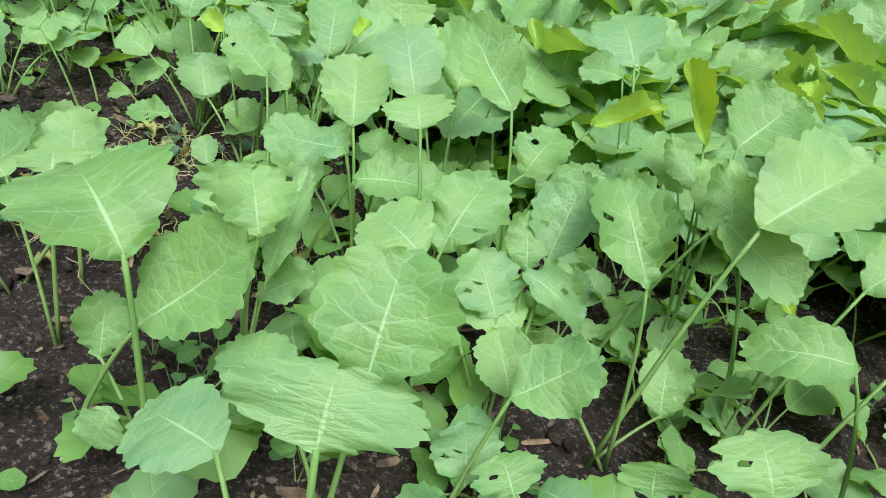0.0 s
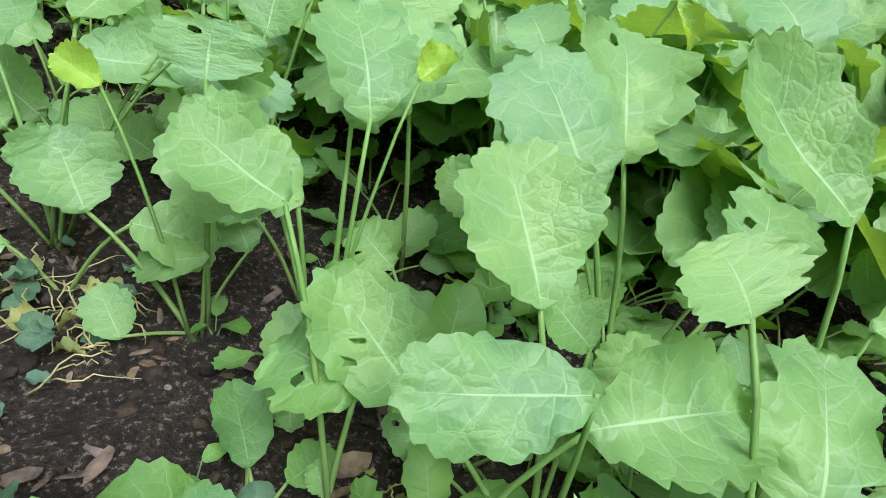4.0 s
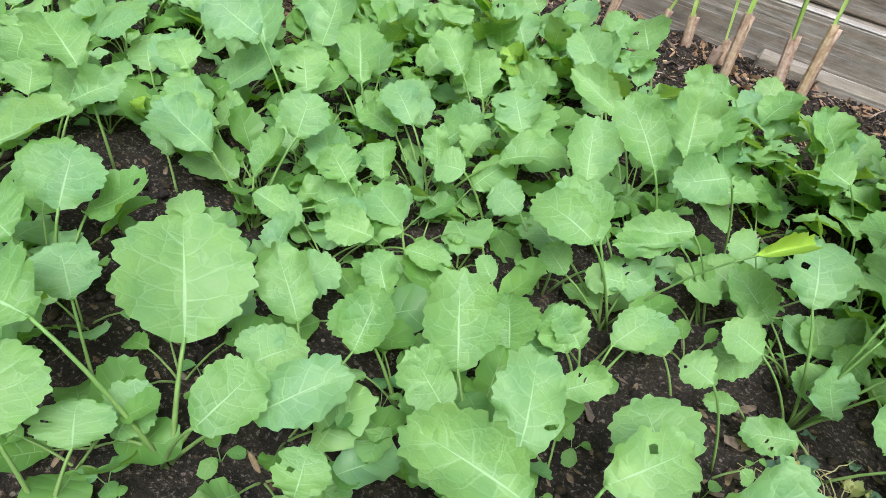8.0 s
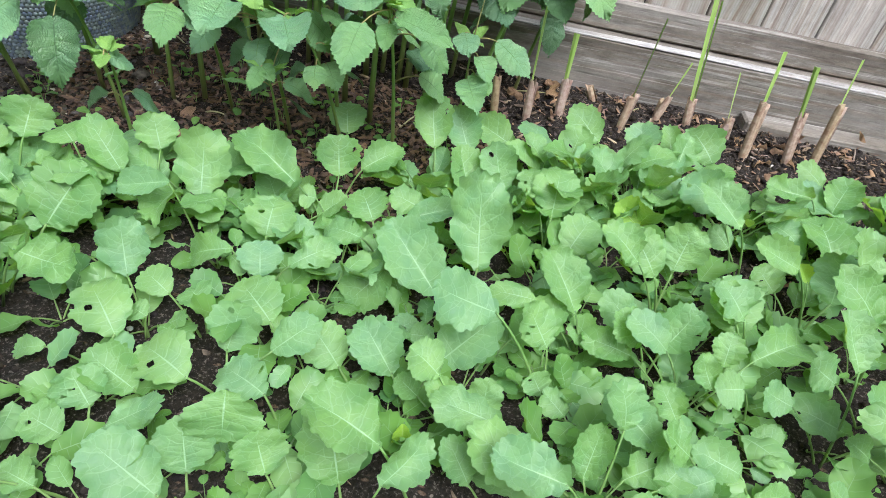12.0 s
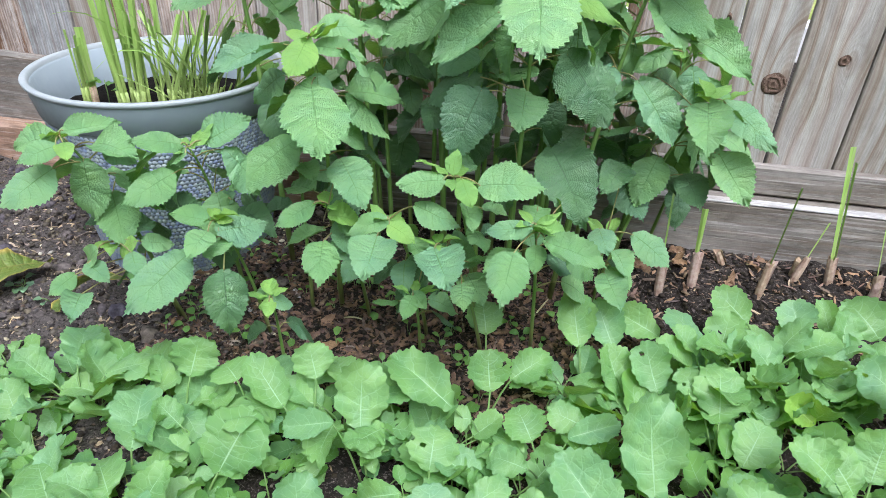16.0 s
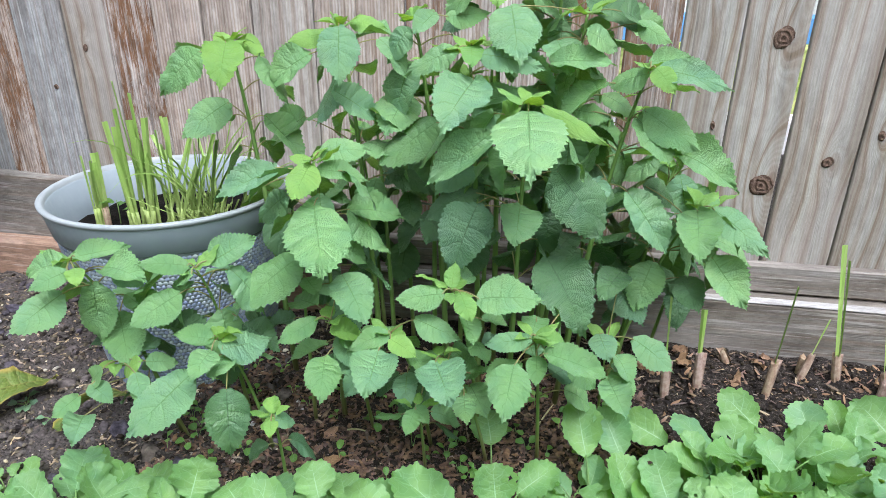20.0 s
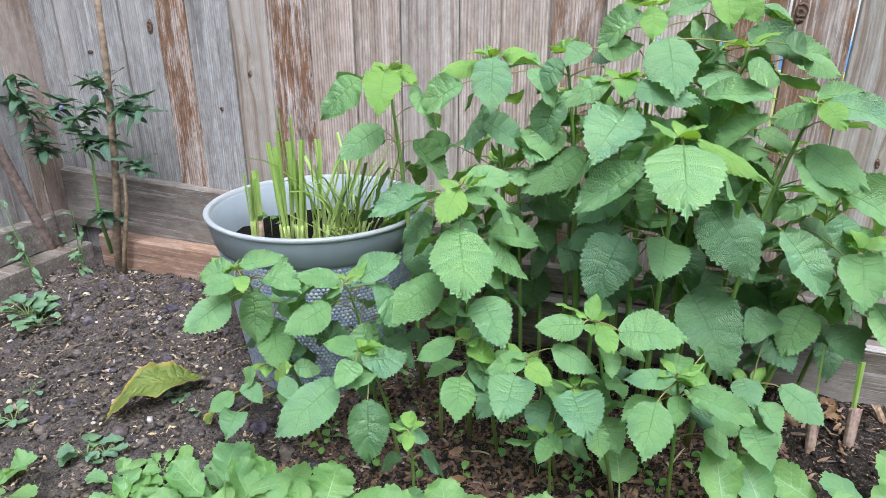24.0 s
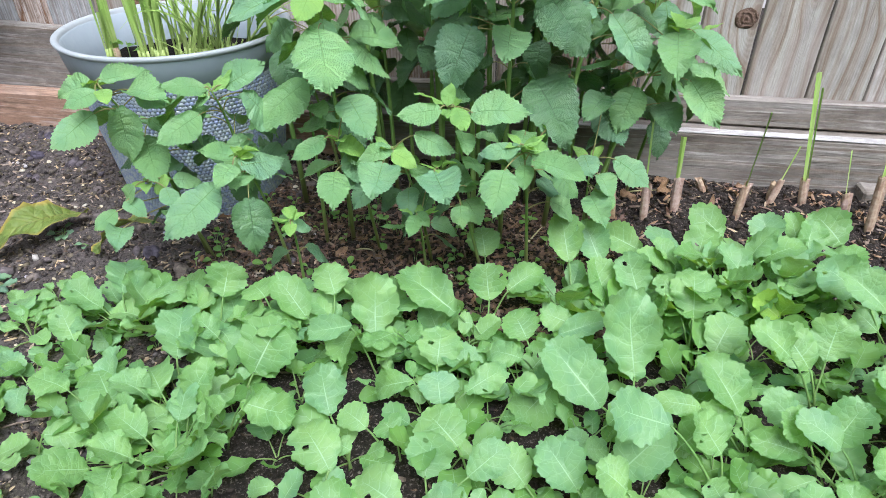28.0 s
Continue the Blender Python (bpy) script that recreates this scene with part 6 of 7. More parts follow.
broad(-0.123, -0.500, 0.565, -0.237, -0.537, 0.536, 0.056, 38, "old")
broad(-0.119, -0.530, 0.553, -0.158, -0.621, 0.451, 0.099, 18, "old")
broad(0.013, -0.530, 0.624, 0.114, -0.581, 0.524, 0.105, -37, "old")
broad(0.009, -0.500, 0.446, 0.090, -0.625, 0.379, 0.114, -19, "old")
nettle(.05, -0.38, 0.157, -0.420, 0.776)
broad(0.153, -0.450, 0.775, 0.082, -0.418, 0.754, 0.057, 47)
broad(0.162, -0.450, 0.780, 0.289, -0.484, 0.771, 0.056, -45)
broad(0.155, -0.430, 0.710, 0.259, -0.466, 0.658, 0.074, -43)
broad(0.207, -0.400, 0.639, 0.346, -0.455, 0.593, 0.077, -41)
broad(0.030, -0.420, 0.703, 0.110, -0.427, 0.703, 0.045, -43)
broad(0.142, -0.450, 0.567, 0.230, -0.508, 0.472, 0.071, -36)
broad(0.160, -0.460, 0.786, 0.195, -0.494, 0.752, 0.042, -35, "young")
broad(0.157, -0.400, 0.788, 0.228, -0.412, 0.800, 0.044, -46)
nettle(.0, -0.30, 0.046, -0.360, 0.861)
broad(-0.085, -0.420, 0.876, -0.059, -0.533, 0.815, 0.092, -7)
broad(-0.011, -0.420, 0.785, 0.106, -0.429, 0.799, 0.054, -45)
broad(0.047, -0.420, 0.838, 0.108, -0.392, 0.804, 0.053, -54)
broad(0.102, -0.380, 0.868, 0.159, -0.327, 0.838, 0.058, -49, "old")
broad(0.134, -0.360, 0.849, 0.198, -0.373, 0.821, 0.045, -48)
broad(-0.005, -0.360, 0.817, 0.023, -0.451, 0.780, 0.072, -13)
broad(0.006, -0.360, 0.865, -0.034, -0.292, 0.831, 0.060, 45)
nettle(.15, -0.34, 0.290, -0.370, 0.519)
broad(0.278, -0.400, 0.524, 0.272, -0.509, 0.473, 0.084, -6)
broad(0.310, -0.380, 0.522, 0.413, -0.444, 0.456, 0.064, -38)
broad(0.324, -0.380, 0.424, 0.391, -0.442, 0.346, 0.082, -34)
broad(0.153, -0.360, 0.342, 0.203, -0.461, 0.311, 0.082, -19, "old")
broad(0.279, -0.330, 0.353, 0.309, -0.425, 0.340, 0.070, -18, "old")
broad(0.184, -0.350, 0.549, 0.274, -0.334, 0.526, 0.066, -41, "old")
nettle(-.40, -0.50, -0.406, -0.560, 0.623)
broad(-0.406, -0.530, 0.630, -0.317, -0.502, 0.636, 0.060, -41)
broad(-0.470, -0.570, 0.612, -0.561, -0.640, 0.572, 0.059, 39)
broad(-0.403, -0.580, 0.624, -0.408, -0.660, 0.594, 0.060, 17, "young")
broad(-0.398, -0.570, 0.611, -0.305, -0.546, 0.598, 0.044, -40)
broad(-0.395, -0.600, 0.559, -0.331, -0.744, 0.503, 0.117, -1)
broad(-0.369, -0.500, 0.515, -0.255, -0.475, 0.509, 0.069, -38)
broad(-0.477, -0.520, 0.543, -0.550, -0.543, 0.495, 0.063, 45)
nettle(-.46, -0.52, -0.452, -0.550, 0.437)
broad(-0.430, -0.600, 0.455, -0.530, -0.698, 0.393, 0.086, 34)
broad(-0.372, -0.550, 0.466, -0.314, -0.549, 0.431, 0.047, -35)
broad(-0.383, -0.500, 0.359, -0.474, -0.515, 0.333, 0.067, 36, "old")
nettle(-.33, -0.52, -0.360, -0.650, 0.362)
broad(-0.345, -0.620, 0.438, -0.276, -0.701, 0.397, 0.080, -12)
broad(-0.378, -0.670, 0.372, -0.438, -0.717, 0.347, 0.044, 32)
broad(-0.354, -0.670, 0.352, -0.292, -0.655, 0.344, 0.044, -32, "young")
broad(-0.359, -0.690, 0.311, -0.337, -0.782, 0.298, 0.067, 5)
broad(-0.405, -0.600, 0.359, -0.481, -0.553, 0.351, 0.063, 22)
broad(-0.339, -0.670, 0.336, -0.312, -0.629, 0.309, 0.040, -36)
nettle(-.20, -0.54, -0.249, -0.660, 0.352)
broad(-0.239, -0.700, 0.366, -0.187, -0.715, 0.348, 0.040, -27, "young")
broad(-0.256, -0.710, 0.348, -0.247, -0.823, 0.335, 0.080, 7)
broad(-0.202, -0.670, 0.391, -0.119, -0.674, 0.366, 0.052, -31)
broad(-0.244, -0.680, 0.364, -0.313, -0.715, 0.350, 0.043, 31)
broad(-0.293, -0.660, 0.289, -0.326, -0.710, 0.241, 0.050, 24)
nettle(-.10, -0.52, -0.145, -0.640, 0.435)
broad(-0.155, -0.660, 0.438, -0.237, -0.683, 0.437, 0.054, 34)
broad(-0.098, -0.670, 0.439, 0.013, -0.662, 0.456, 0.078, -34)
broad(-0.124, -0.680, 0.452, -0.099, -0.721, 0.426, 0.038, -12, "young")
broad(-0.161, -0.600, 0.430, -0.107, -0.554, 0.435, 0.049, -30)
nettle(.02, -0.55, -0.002, -0.680, 0.387)
broad(-0.006, -0.700, 0.393, -0.084, -0.712, 0.386, 0.040, 31)
broad(-0.002, -0.680, 0.381, 0.056, -0.680, 0.386, 0.037, -32, "young")
broad(-0.029, -0.730, 0.362, -0.038, -0.828, 0.337, 0.071, 4)
broad(0.018, -0.700, 0.369, 0.128, -0.723, 0.357, 0.054, -30)
broad(0.062, -0.640, 0.320, 0.116, -0.626, 0.259, 0.058, -46)
broad(-0.001, -0.620, 0.390, -0.006, -0.689, 0.386, 0.048, 3)
broad(0.037, -0.600, 0.389, 0.052, -0.552, 0.323, 0.058, -59)
broad(0.060, -0.600, 0.233, 0.126, -0.571, 0.183, 0.062, -37)
nettle(-.08, -0.57, -0.156, -0.680, 0.328)
broad(-0.160, -0.710, 0.338, -0.113, -0.820, 0.338, 0.084, -7)
broad(-0.143, -0.640, 0.318, -0.080, -0.600, 0.252, 0.070, -43)
broad(-0.116, -0.600, 0.222, -0.075, -0.681, 0.225, 0.063, -11)
nettle(-.73, -0.60, -0.777, -0.740, 0.476)
broad(-0.769, -0.760, 0.485, -0.845, -0.780, 0.472, 0.056, 36)
broad(-0.749, -0.780, 0.481, -0.788, -0.829, 0.467, 0.041, 36)
broad(-0.769, -0.740, 0.487, -0.698, -0.682, 0.492, 0.042, -37)
broad(-0.770, -0.780, 0.438, -0.821, -0.858, 0.403, 0.070, 35)
broad(-0.746, -0.770, 0.482, -0.717, -0.804, 0.471, 0.032, 2, "young")
broad(-0.716, -0.720, 0.456, -0.656, -0.727, 0.444, 0.043, -25)
nettle(-.60, -0.54, -0.588, -0.680, 0.455)
broad(-0.592, -0.690, 0.464, -0.663, -0.735, 0.484, 0.043, 37)
broad(-0.572, -0.660, 0.458, -0.503, -0.608, 0.496, 0.064, -38)
broad(-0.605, -0.710, 0.419, -0.667, -0.780, 0.391, 0.068, 34)
broad(-0.582, -0.700, 0.454, -0.631, -0.695, 0.431, 0.038, 38)
broad(-0.556, -0.620, 0.330, -0.628, -0.596, 0.322, 0.053, 25)
broad(-0.562, -0.580, 0.345, -0.538, -0.521, 0.277, 0.065, -55, "old")
nettle(-.52, -0.61, -0.541, -0.720, 0.343)
broad(-0.536, -0.740, 0.355, -0.592, -0.767, 0.376, 0.043, 33)
broad(-0.526, -0.740, 0.334, -0.467, -0.656, 0.324, 0.072, -31)
broad(-0.529, -0.760, 0.346, -0.530, -0.830, 0.343, 0.049, 19)
broad(-0.559, -0.780, 0.311, -0.627, -0.893, 0.258, 0.085, 28)
broad(-0.489, -0.800, 0.301, -0.458, -0.868, 0.213, 0.074, 4, "old")
broad(-0.530, -0.720, 0.344, -0.552, -0.670, 0.335, 0.039, -6, "young")
nettle(-.71, -0.61, -0.746, -0.720, 0.271)
broad(-0.749, -0.760, 0.279, -0.792, -0.761, 0.232, 0.045, 52)
broad(-0.789, -0.780, 0.233, -0.820, -0.824, 0.214, 0.040, 32)
broad(-0.769, -0.800, 0.209, -0.742, -0.868, 0.211, 0.052, 13)
broad(-0.675, -0.750, 0.299, -0.728, -0.759, 0.275, 0.041, 35, "young")
broad(-0.717, -0.720, 0.299, -0.694, -0.651, 0.296, 0.051, -29)
broad(-0.672, -0.740, 0.293, -0.635, -0.699, 0.271, 0.042, -35)
broad(-0.744, -0.700, 0.319, -0.790, -0.682, 0.351, 0.041, 15)
broad(-0.666, -0.780, 0.297, -0.631, -0.820, 0.285, 0.039, -1)
broad(-0.770, -0.770, 0.253, -0.718, -0.786, 0.235, 0.040, -15)
nettle(-.44, -0.72, -0.413, -0.800, 0.261)
broad(-0.416, -0.800, 0.255, -0.453, -0.772, 0.257, 0.032, 13)
broad(-0.411, -0.800, 0.255, -0.384, -0.772, 0.228, 0.033, -35)
broad(-0.406, -0.820, 0.266, -0.393, -0.854, 0.265, 0.025, 4, "young")
broad(-0.416, -0.790, 0.253, -0.443, -0.752, 0.255, 0.033, 4)
nettle(.14, -0.44, 0.140, -0.450, 0.260)
broad(0.187, -0.460, 0.271, 0.275, -0.502, 0.238, 0.066, -31)
broad(0.144, -0.500, 0.200, 0.176, -0.588, 0.184, 0.066, -14)
broad(0.121, -0.460, 0.276, 0.140, -0.536, 0.262, 0.056, -11)
broad(0.154, -0.420, 0.396, 0.110, -0.500, 0.371, 0.066, 13, "old")
nettle(-.20, -0.60, -0.196, -0.700, 0.234)
broad(-0.187, -0.740, 0.259, -0.197, -0.781, 0.239, 0.033, 12)
broad(-0.190, -0.730, 0.257, -0.160, -0.756, 0.247, 0.028, -16)
broad(-0.191, -0.600, 0.262, -0.236, -0.689, 0.170, 0.063, 19, "old")
nettle(.0, -0.26, -0.003, -0.300, 0.952)
broad(-0.001, -0.330, 0.951, 0.012, -0.402, 0.900, 0.062, -9, "young")
broad(0.024, -0.310, 0.954, 0.066, -0.338, 0.902, 0.051, -41, "young")
broad(-0.026, -0.310, 0.936, -0.110, -0.317, 0.915, 0.054, 49)
broad(0.068, -0.280, 0.927, 0.121, -0.287, 0.898, 0.031, -51)
broad(0.046, -0.320, 0.884, 0.158, -0.340, 0.836, 0.072, -48, "old")
broad(-0.076, -0.370, 0.875, -0.076, -0.489, 0.807, 0.096, 2)
broad(-0.023, -0.270, 0.881, 0.053, -0.256, 0.875, 0.054, -48, "old")
broad(-0.046, -0.240, 0.892, -0.069, -0.159, 0.849, 0.066, 34, "old")
broad(0.038, -0.300, 0.834, 0.121, -0.284, 0.793, 0.066, -52)
broad(0.040, -0.280, 0.817, -0.039, -0.200, 0.750, 0.092, 57, "old")
broad(0.101, -0.260, 0.864, 0.212, -0.285, 0.811, 0.065, -48)
broad(-0.012, -0.310, 0.963, -0.067, -0.312, 0.955, 0.027, 50, "young")
nettle(-.10, -0.28, -0.120, -0.330, 0.927)
broad(-0.117, -0.360, 0.927, -0.108, -0.406, 0.873, 0.050, -5, "young")
broad(-0.137, -0.360, 0.916, -0.219, -0.379, 0.850, 0.060, 52)
broad(-0.140, -0.330, 0.933, -0.205, -0.340, 0.920, 0.031, 49, "young")
broad(-0.112, -0.320, 0.931, -0.174, -0.328, 0.940, 0.025, 49, "young")
broad(-0.155, -0.300, 0.866, -0.233, -0.317, 0.829, 0.059, 48, "old")


back_nettles()
close_nettle()

# ---------------------------------------------------------------- pot with cut lemongrass
PX, PY, PZ = -0.865, -0.302, 0.02
pot = thing("planter_pot", (PX, PY, PZ), "large round grey plastic pot with pebbled sides beside the nettles", "plant pot")


def turned(profile, sides=96):
    verts, faces = [], []
    for r, z in profile:
        for k in range(sides):
            a = 2 * math.pi * k / sides
            verts.append((r * math.cos(a), r * math.sin(a), z))
    for i in range(len(profile) - 1):
        for k in range(sides):
            a, b = i * sides + k, i * sides + (k + 1) % sides
            faces.append((a, b, b + sides, a + sides))
    return verts, faces


TOP = 0.45
# wall under the pebbles, with the shade of their gaps put into its colour
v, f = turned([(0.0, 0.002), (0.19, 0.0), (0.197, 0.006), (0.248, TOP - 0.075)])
part("band_backing", mesh("band_backing", v, f, POT_GAP_SHADE), pot, None, "plastic backing coloured darker as the shade between the pebbles")
v, f = turned([(0.248, TOP - 0.075), (0.254, TOP - 0.07), (0.2655, TOP - 0.012)])
part("body", mesh("body", v, f, POT), pot, None, "smooth slate-grey plastic wall")
v, f = turned([(0.2655, TOP - 0.012), (0.270, TOP - 0.008), (0.2715, TOP - 0.002), (0.269, TOP), (0.261, TOP + 0.0005), (0.257, TOP - 0.002), (0.255, TOP - 0.01)])
part("rim", mesh("rim", v, f, POT_RIM), pot, None, "pale rounded rim")
v, f = turned([(0.255, TOP - 0.01), (0.2515, TOP - 0.013), (0.238, TOP - 0.08), (0.228, TOP - 0.17)])
part("inner_wall", mesh("inner_wall", v, [tuple(reversed(q)) for q in f], POT), pot)
bumps_v, bumps_f = [], []
rows = 40
for i in range(rows):
    z = 0.012 + (TOP - 0.098) * i / (rows - 1)
    r = 0.1975 + (0.248 - 0.1975) * (z - 0.006) / (TOP - 0.081)
    n = 140
    for k in range(n):
        a = 2 * math.pi * (k + 0.5 * (i % 2)) / n
        ex, ez = math.pi * r / n * 1.12, 0.0058
        o = Vector((math.cos(a) * r, math.sin(a) * r, z))
        t, w = Vector((-math.sin(a), math.cos(a), 0)), Vector((math.cos(a), math.sin(a), 0))
        s = len(bumps_v)
        for q in range(6):
            b = 2 * math.pi * q / 6
            bumps_v.append(o + t * ex * math.cos(b) + UP * ez * math.sin(b) - w * 0.0006)
        for q in range(6):
            b = 2 * math.pi * q / 6
            bumps_v.append(o + t * ex * 0.6 * math.cos(b) + UP * ez * 0.6 * math.sin(b) + w * 0.0016)
        for q in range(6):
            bumps_f.append((s + q, s + (q + 1) % 6, s + 6 + (q + 1) % 6, s + 6 + q))
        bumps_f.append(tuple(s + 6 + q for q in range(6)))
tagged(part("pebbled_band", mesh("pebbled_band", bumps_v, bumps_f, POT), pot, None, "rows of small raised pebbles"), kind="stuff")
v, f = [], []
rings_n, around = 12, 48
for i in range(rings_n + 1):
    for k in range(around):
        a = 2 * math.pi * k / around
        r = 0.2355 * i / rings_n
        v.append((r * math.cos(a), r * math.sin(a), TOP - 0.095 + 0.010 * noise.noise(Vector((r * math.cos(a) * 18, r * math.sin(a) * 18, 3)))))
for i in range(rings_n):
    for k in range(around):
        a, b = i * around + k, i * around + (k + 1) % around
        f.append((a, b, b + around, a + around))
part("soil_fill", mesh("soil_fill", v, f, POT_SOIL), pot, None, "black potting soil")


def strap(base, tip, wide, sag=0.0, steps=7, cut=True):
    """A folded grass blade from base to tip, cut square at the top unless it tapers off."""
    base, tip = Vector(base), Vector(tip)
    axis = (tip - base).normalized()
    side = axis.cross(Vector((nr.uniform(-1, 1), nr.uniform(-1, 1), 0.1))).normalized()
    keel = axis.cross(side)
    v, f = [], []
    for i in range(steps + 1):
        s = i / steps
        p = base.lerp(tip, s) + Vector((0, 0, sag * 4 * s * (1 - s)))
        w = wide * (0.75 + 0.4 * s) if cut else wide * (1.05 - s) + 0.0006
        v += [p - side * w / 2 + keel * w * 0.16, p + keel * w * 0.03, p + side * w / 2 + keel * w * 0.16, p - keel * w * 0.04]
    for i in range(steps):
        a = i * 4
        for j, k in ((0, 1), (1, 2), (2, 3), (3, 0)):
            f.append((a + j, a + k, a + k + 4, a + j + 4))
    f.append((steps * 4, steps * 4 + 1, steps * 4 + 2, steps * 4 + 3))
    return v, f


def grass_clump(x, y, z, stalks, label, group):
    clump = thing("lemongrass_clump", (x, y, z), label, "lemongrass", group)
    for dx, dy, lx, ly, h, w, sag in stalks:
        if h > 0.09:
            v, f = strap((dx, dy, 0), (dx + lx, dy + ly, h), w, sag, cut=sag < 0.02)
            part("blade", mesh("blade", v, f, GRASS, smooth=False), clump)
        v, f = tube(arc((dx, dy, -0.01), (dx + lx * 0.25, dy + ly * 0.25, min(h, 0.05)), 0.0, 3), [w * 0.42, w * 0.40, w * 0.36, w * 0.32], 7)
        part("husk", mesh("husk", v, f, HUSK if w > 0.0148 else GRASS), clump)
    return clump


def random_stalks(count, spread, tall, wide, lean, droop=0.0):
    out = []
    for _ in range(count):
        a = nr.uniform(0, 6.3)
        d = spread * math.sqrt(nr.random())
        out.append((d * math.cos(a), d * math.sin(a), nr.uniform(-lean, lean), nr.uniform(-lean, lean), nr.uniform(*tall), nr.uniform(*wide), droop * nr.random()))
    return out


SZ = PZ + TOP - 0.097
for dx, dy, stalks, text in (
    (-0.145, -0.060, random_stalks(6, 0.012, (0.12, 0.185), (0.011, 0.015), 0.010), "short clump of cut lemongrass in the pot"),
    (-0.045, -0.045, random_stalks(13, 0.030, (0.20, 0.34), (0.010, 0.0148), 0.03), "tall clump of cut yellow-green lemongrass in the pot"),
    (0.01, -0.03, random_stalks(15, 0.045, (0.10, 0.26), (0.006, 0.011), 0.08, 0.018), "loose clump of lemongrass blades in the pot"),
    (0.055, 0.0, random_stalks(22, 0.055, (0.08, 0.26), (0.005, 0.009), 0.19, 0.09), "arching clump of thin lemongrass in the pot"),
    (0.11, 0.03, random_stalks(18, 0.05, (0.10, 0.26), (0.005, 0.009), 0.22, 0.09), "thin grass at the back of the pot"),
):
    grass_clump(PX + dx, PY + dy, SZ, stalks, text, "lemongrass in the pot")
sprout = thing("pot_sprout", (PX - 0.125, PY - 0.03, SZ), "small green seedling in the pot", "seedling")
for k in range(4):
    a = 1.3 * k + 0.4
    b = Vector((0.01 * math.cos(a), 0.01 * math.sin(a), 0.035 + 0.008 * k))
    part("leaf", YOUNG_BLADES[k], sprout, between(b, b + Vector((math.cos(a), math.sin(a), 0.2)) * 0.03, 0.02))
v, f = tube([(0, 0, -0.01), (0, 0.002, 0.03), (0.001, 0, 0.06)], [0.0015, 0.0013, 0.001], 5)
part("stem", mesh("stem", v, f, STALK), sprout)

# ---------------------------------------------------------------- cut lemongrass canes along the timbers


def cane(x, y, top, dx, dy=0.0, thick=0.0060, green=True, husk=0.09):
    z = ground_height(x, y) - 0.008
    ob = thing("lemongrass_cane", (x, y, z), "cut lemongrass stump with dry pinkish husk" + (" and green regrowth" if green else " and no regrowth"), "lemongrass stump", "lemongrass stumps along the fence")
    tall = top - z
    husk = min(husk, tall)
    lean = Vector((dx, dy, tall)) / tall
    h = lean * husk
    v, f = tube([(0, 0, 0), tuple(h * 0.35), tuple(h * 0.75), tuple(h)], [thick * 0.85, thick, thick * 0.95, thick * 0.9], 9)
    top_ring = len(v) - 9
    v = [q + (lean * nr.uniform(-0.012, 0.010) if i >= top_ring else Vector((0, 0, 0))) for i, q in enumerate(v)]
    part("husk", mesh("husk", v, f, HUSK, smooth=False), ob)
    v, f = strap((thick * 0.7, 0.002, 0.01), h * 1.02 + Vector((thick * 0.9, 0.002, 0)), thick * 1.5)
    part("sheath", mesh("sheath", v, f, HUSK), ob)
    if green:
        v, f = strap(h * 0.85, lean * tall, thick * 1.25)
        part("shoot", mesh("shoot", v, f, GRASS, smooth=False), ob)
        if tall > 0.3:
            v, f = strap(h * 0.9 + Vector((0.006, 0, 0)), lean * tall * 0.9 + Vector((0.012, 0, 0)), thick * 0.9)
            part("shoot", mesh("shoot", v, f, GRASS, smooth=False), ob)


cane(0.293, -0.321, 0.310, -0.013, 0.02, 0.0092, True, 0.097)
cane(0.368, -0.288, 0.250, -0.008, 0.02, 0.0092, True, 0.096)
cane(0.521, -0.274, 0.317, 0.020, 0.02, 0.0092, True, 0.102)
cane(0.615, -0.197, 0.206, 0.043, 0.02, 0.0092, True, 0.072)
cane(0.698, -0.191, 0.388, -0.053, 0.02, 0.0092, True, 0.077)
cane(0.789, -0.225, 0.216, -0.027, 0.02, 0.0092, True, 0.064)
cane(0.812, -0.310, 0.310, -0.018, 0.02, 0.0092, True, 0.142)
cane(0.918, -0.299, 0.288, -0.038, 0.02, 0.0092, True, 0.132)
cane(0.964, -0.327, 0.331, -0.016, 0.02, 0.0092, True, 0.179)
cane(0.219, -0.325, 0.140, -0.013, 0.0, 0.0092, False, 0.101)
cane(0.771, -0.246, 0.093, 0.000, 0.0, 0.0092, False, 0.053)
cane(0.465, -0.154, 0.091, -0.024, 0.0, 0.0092, False, 0.058)
cane(0.627, -0.161, 0.090, 0.002, 0.0, 0.0092, False, 0.050)

# ---------------------------------------------------------------- corner of the bed
corner_bush = thing("corner_shrub", (-1.80, -0.125, 0.05), "thorny woody shrub with narrow blue-green leaves in the corner", "shrub")
v, f = tube([(0.022, 0, -0.03), (0.05, -0.012, 0.14), (0.10, -0.02, 0.30), (0.133, -0.03, 0.44), (0.173, -0.035, 0.70), (0.20, -0.04, 0.98)], [0.013, 0.0125, 0.0115, 0.011, 0.010, 0.008], 9)
part("trunk", mesh("trunk", v, f, TWIG), corner_bush)
v, f = tube([(0.05, -0.01, 0.0), (0.075, -0.012, 0.10), (0.135, -0.02, 0.28), (0.15, -0.02, 0.40)], [0.009, 0.008, 0.006, 0.004], 7)
part("branch", mesh("branch", v, f, TWIG), corner_bush)
v, f = tube([(0.03, -0.02, 0.10), (0.02, -0.03, 0.24), (0.045, -0.035, 0.42), (0.0, -0.035, 0.52), (-0.17, -0.035, 0.56)], [0.006, 0.0055, 0.004, 0.003, 0.002], 6)
part("branch", mesh("branch", v, f, STALK), corner_bush)
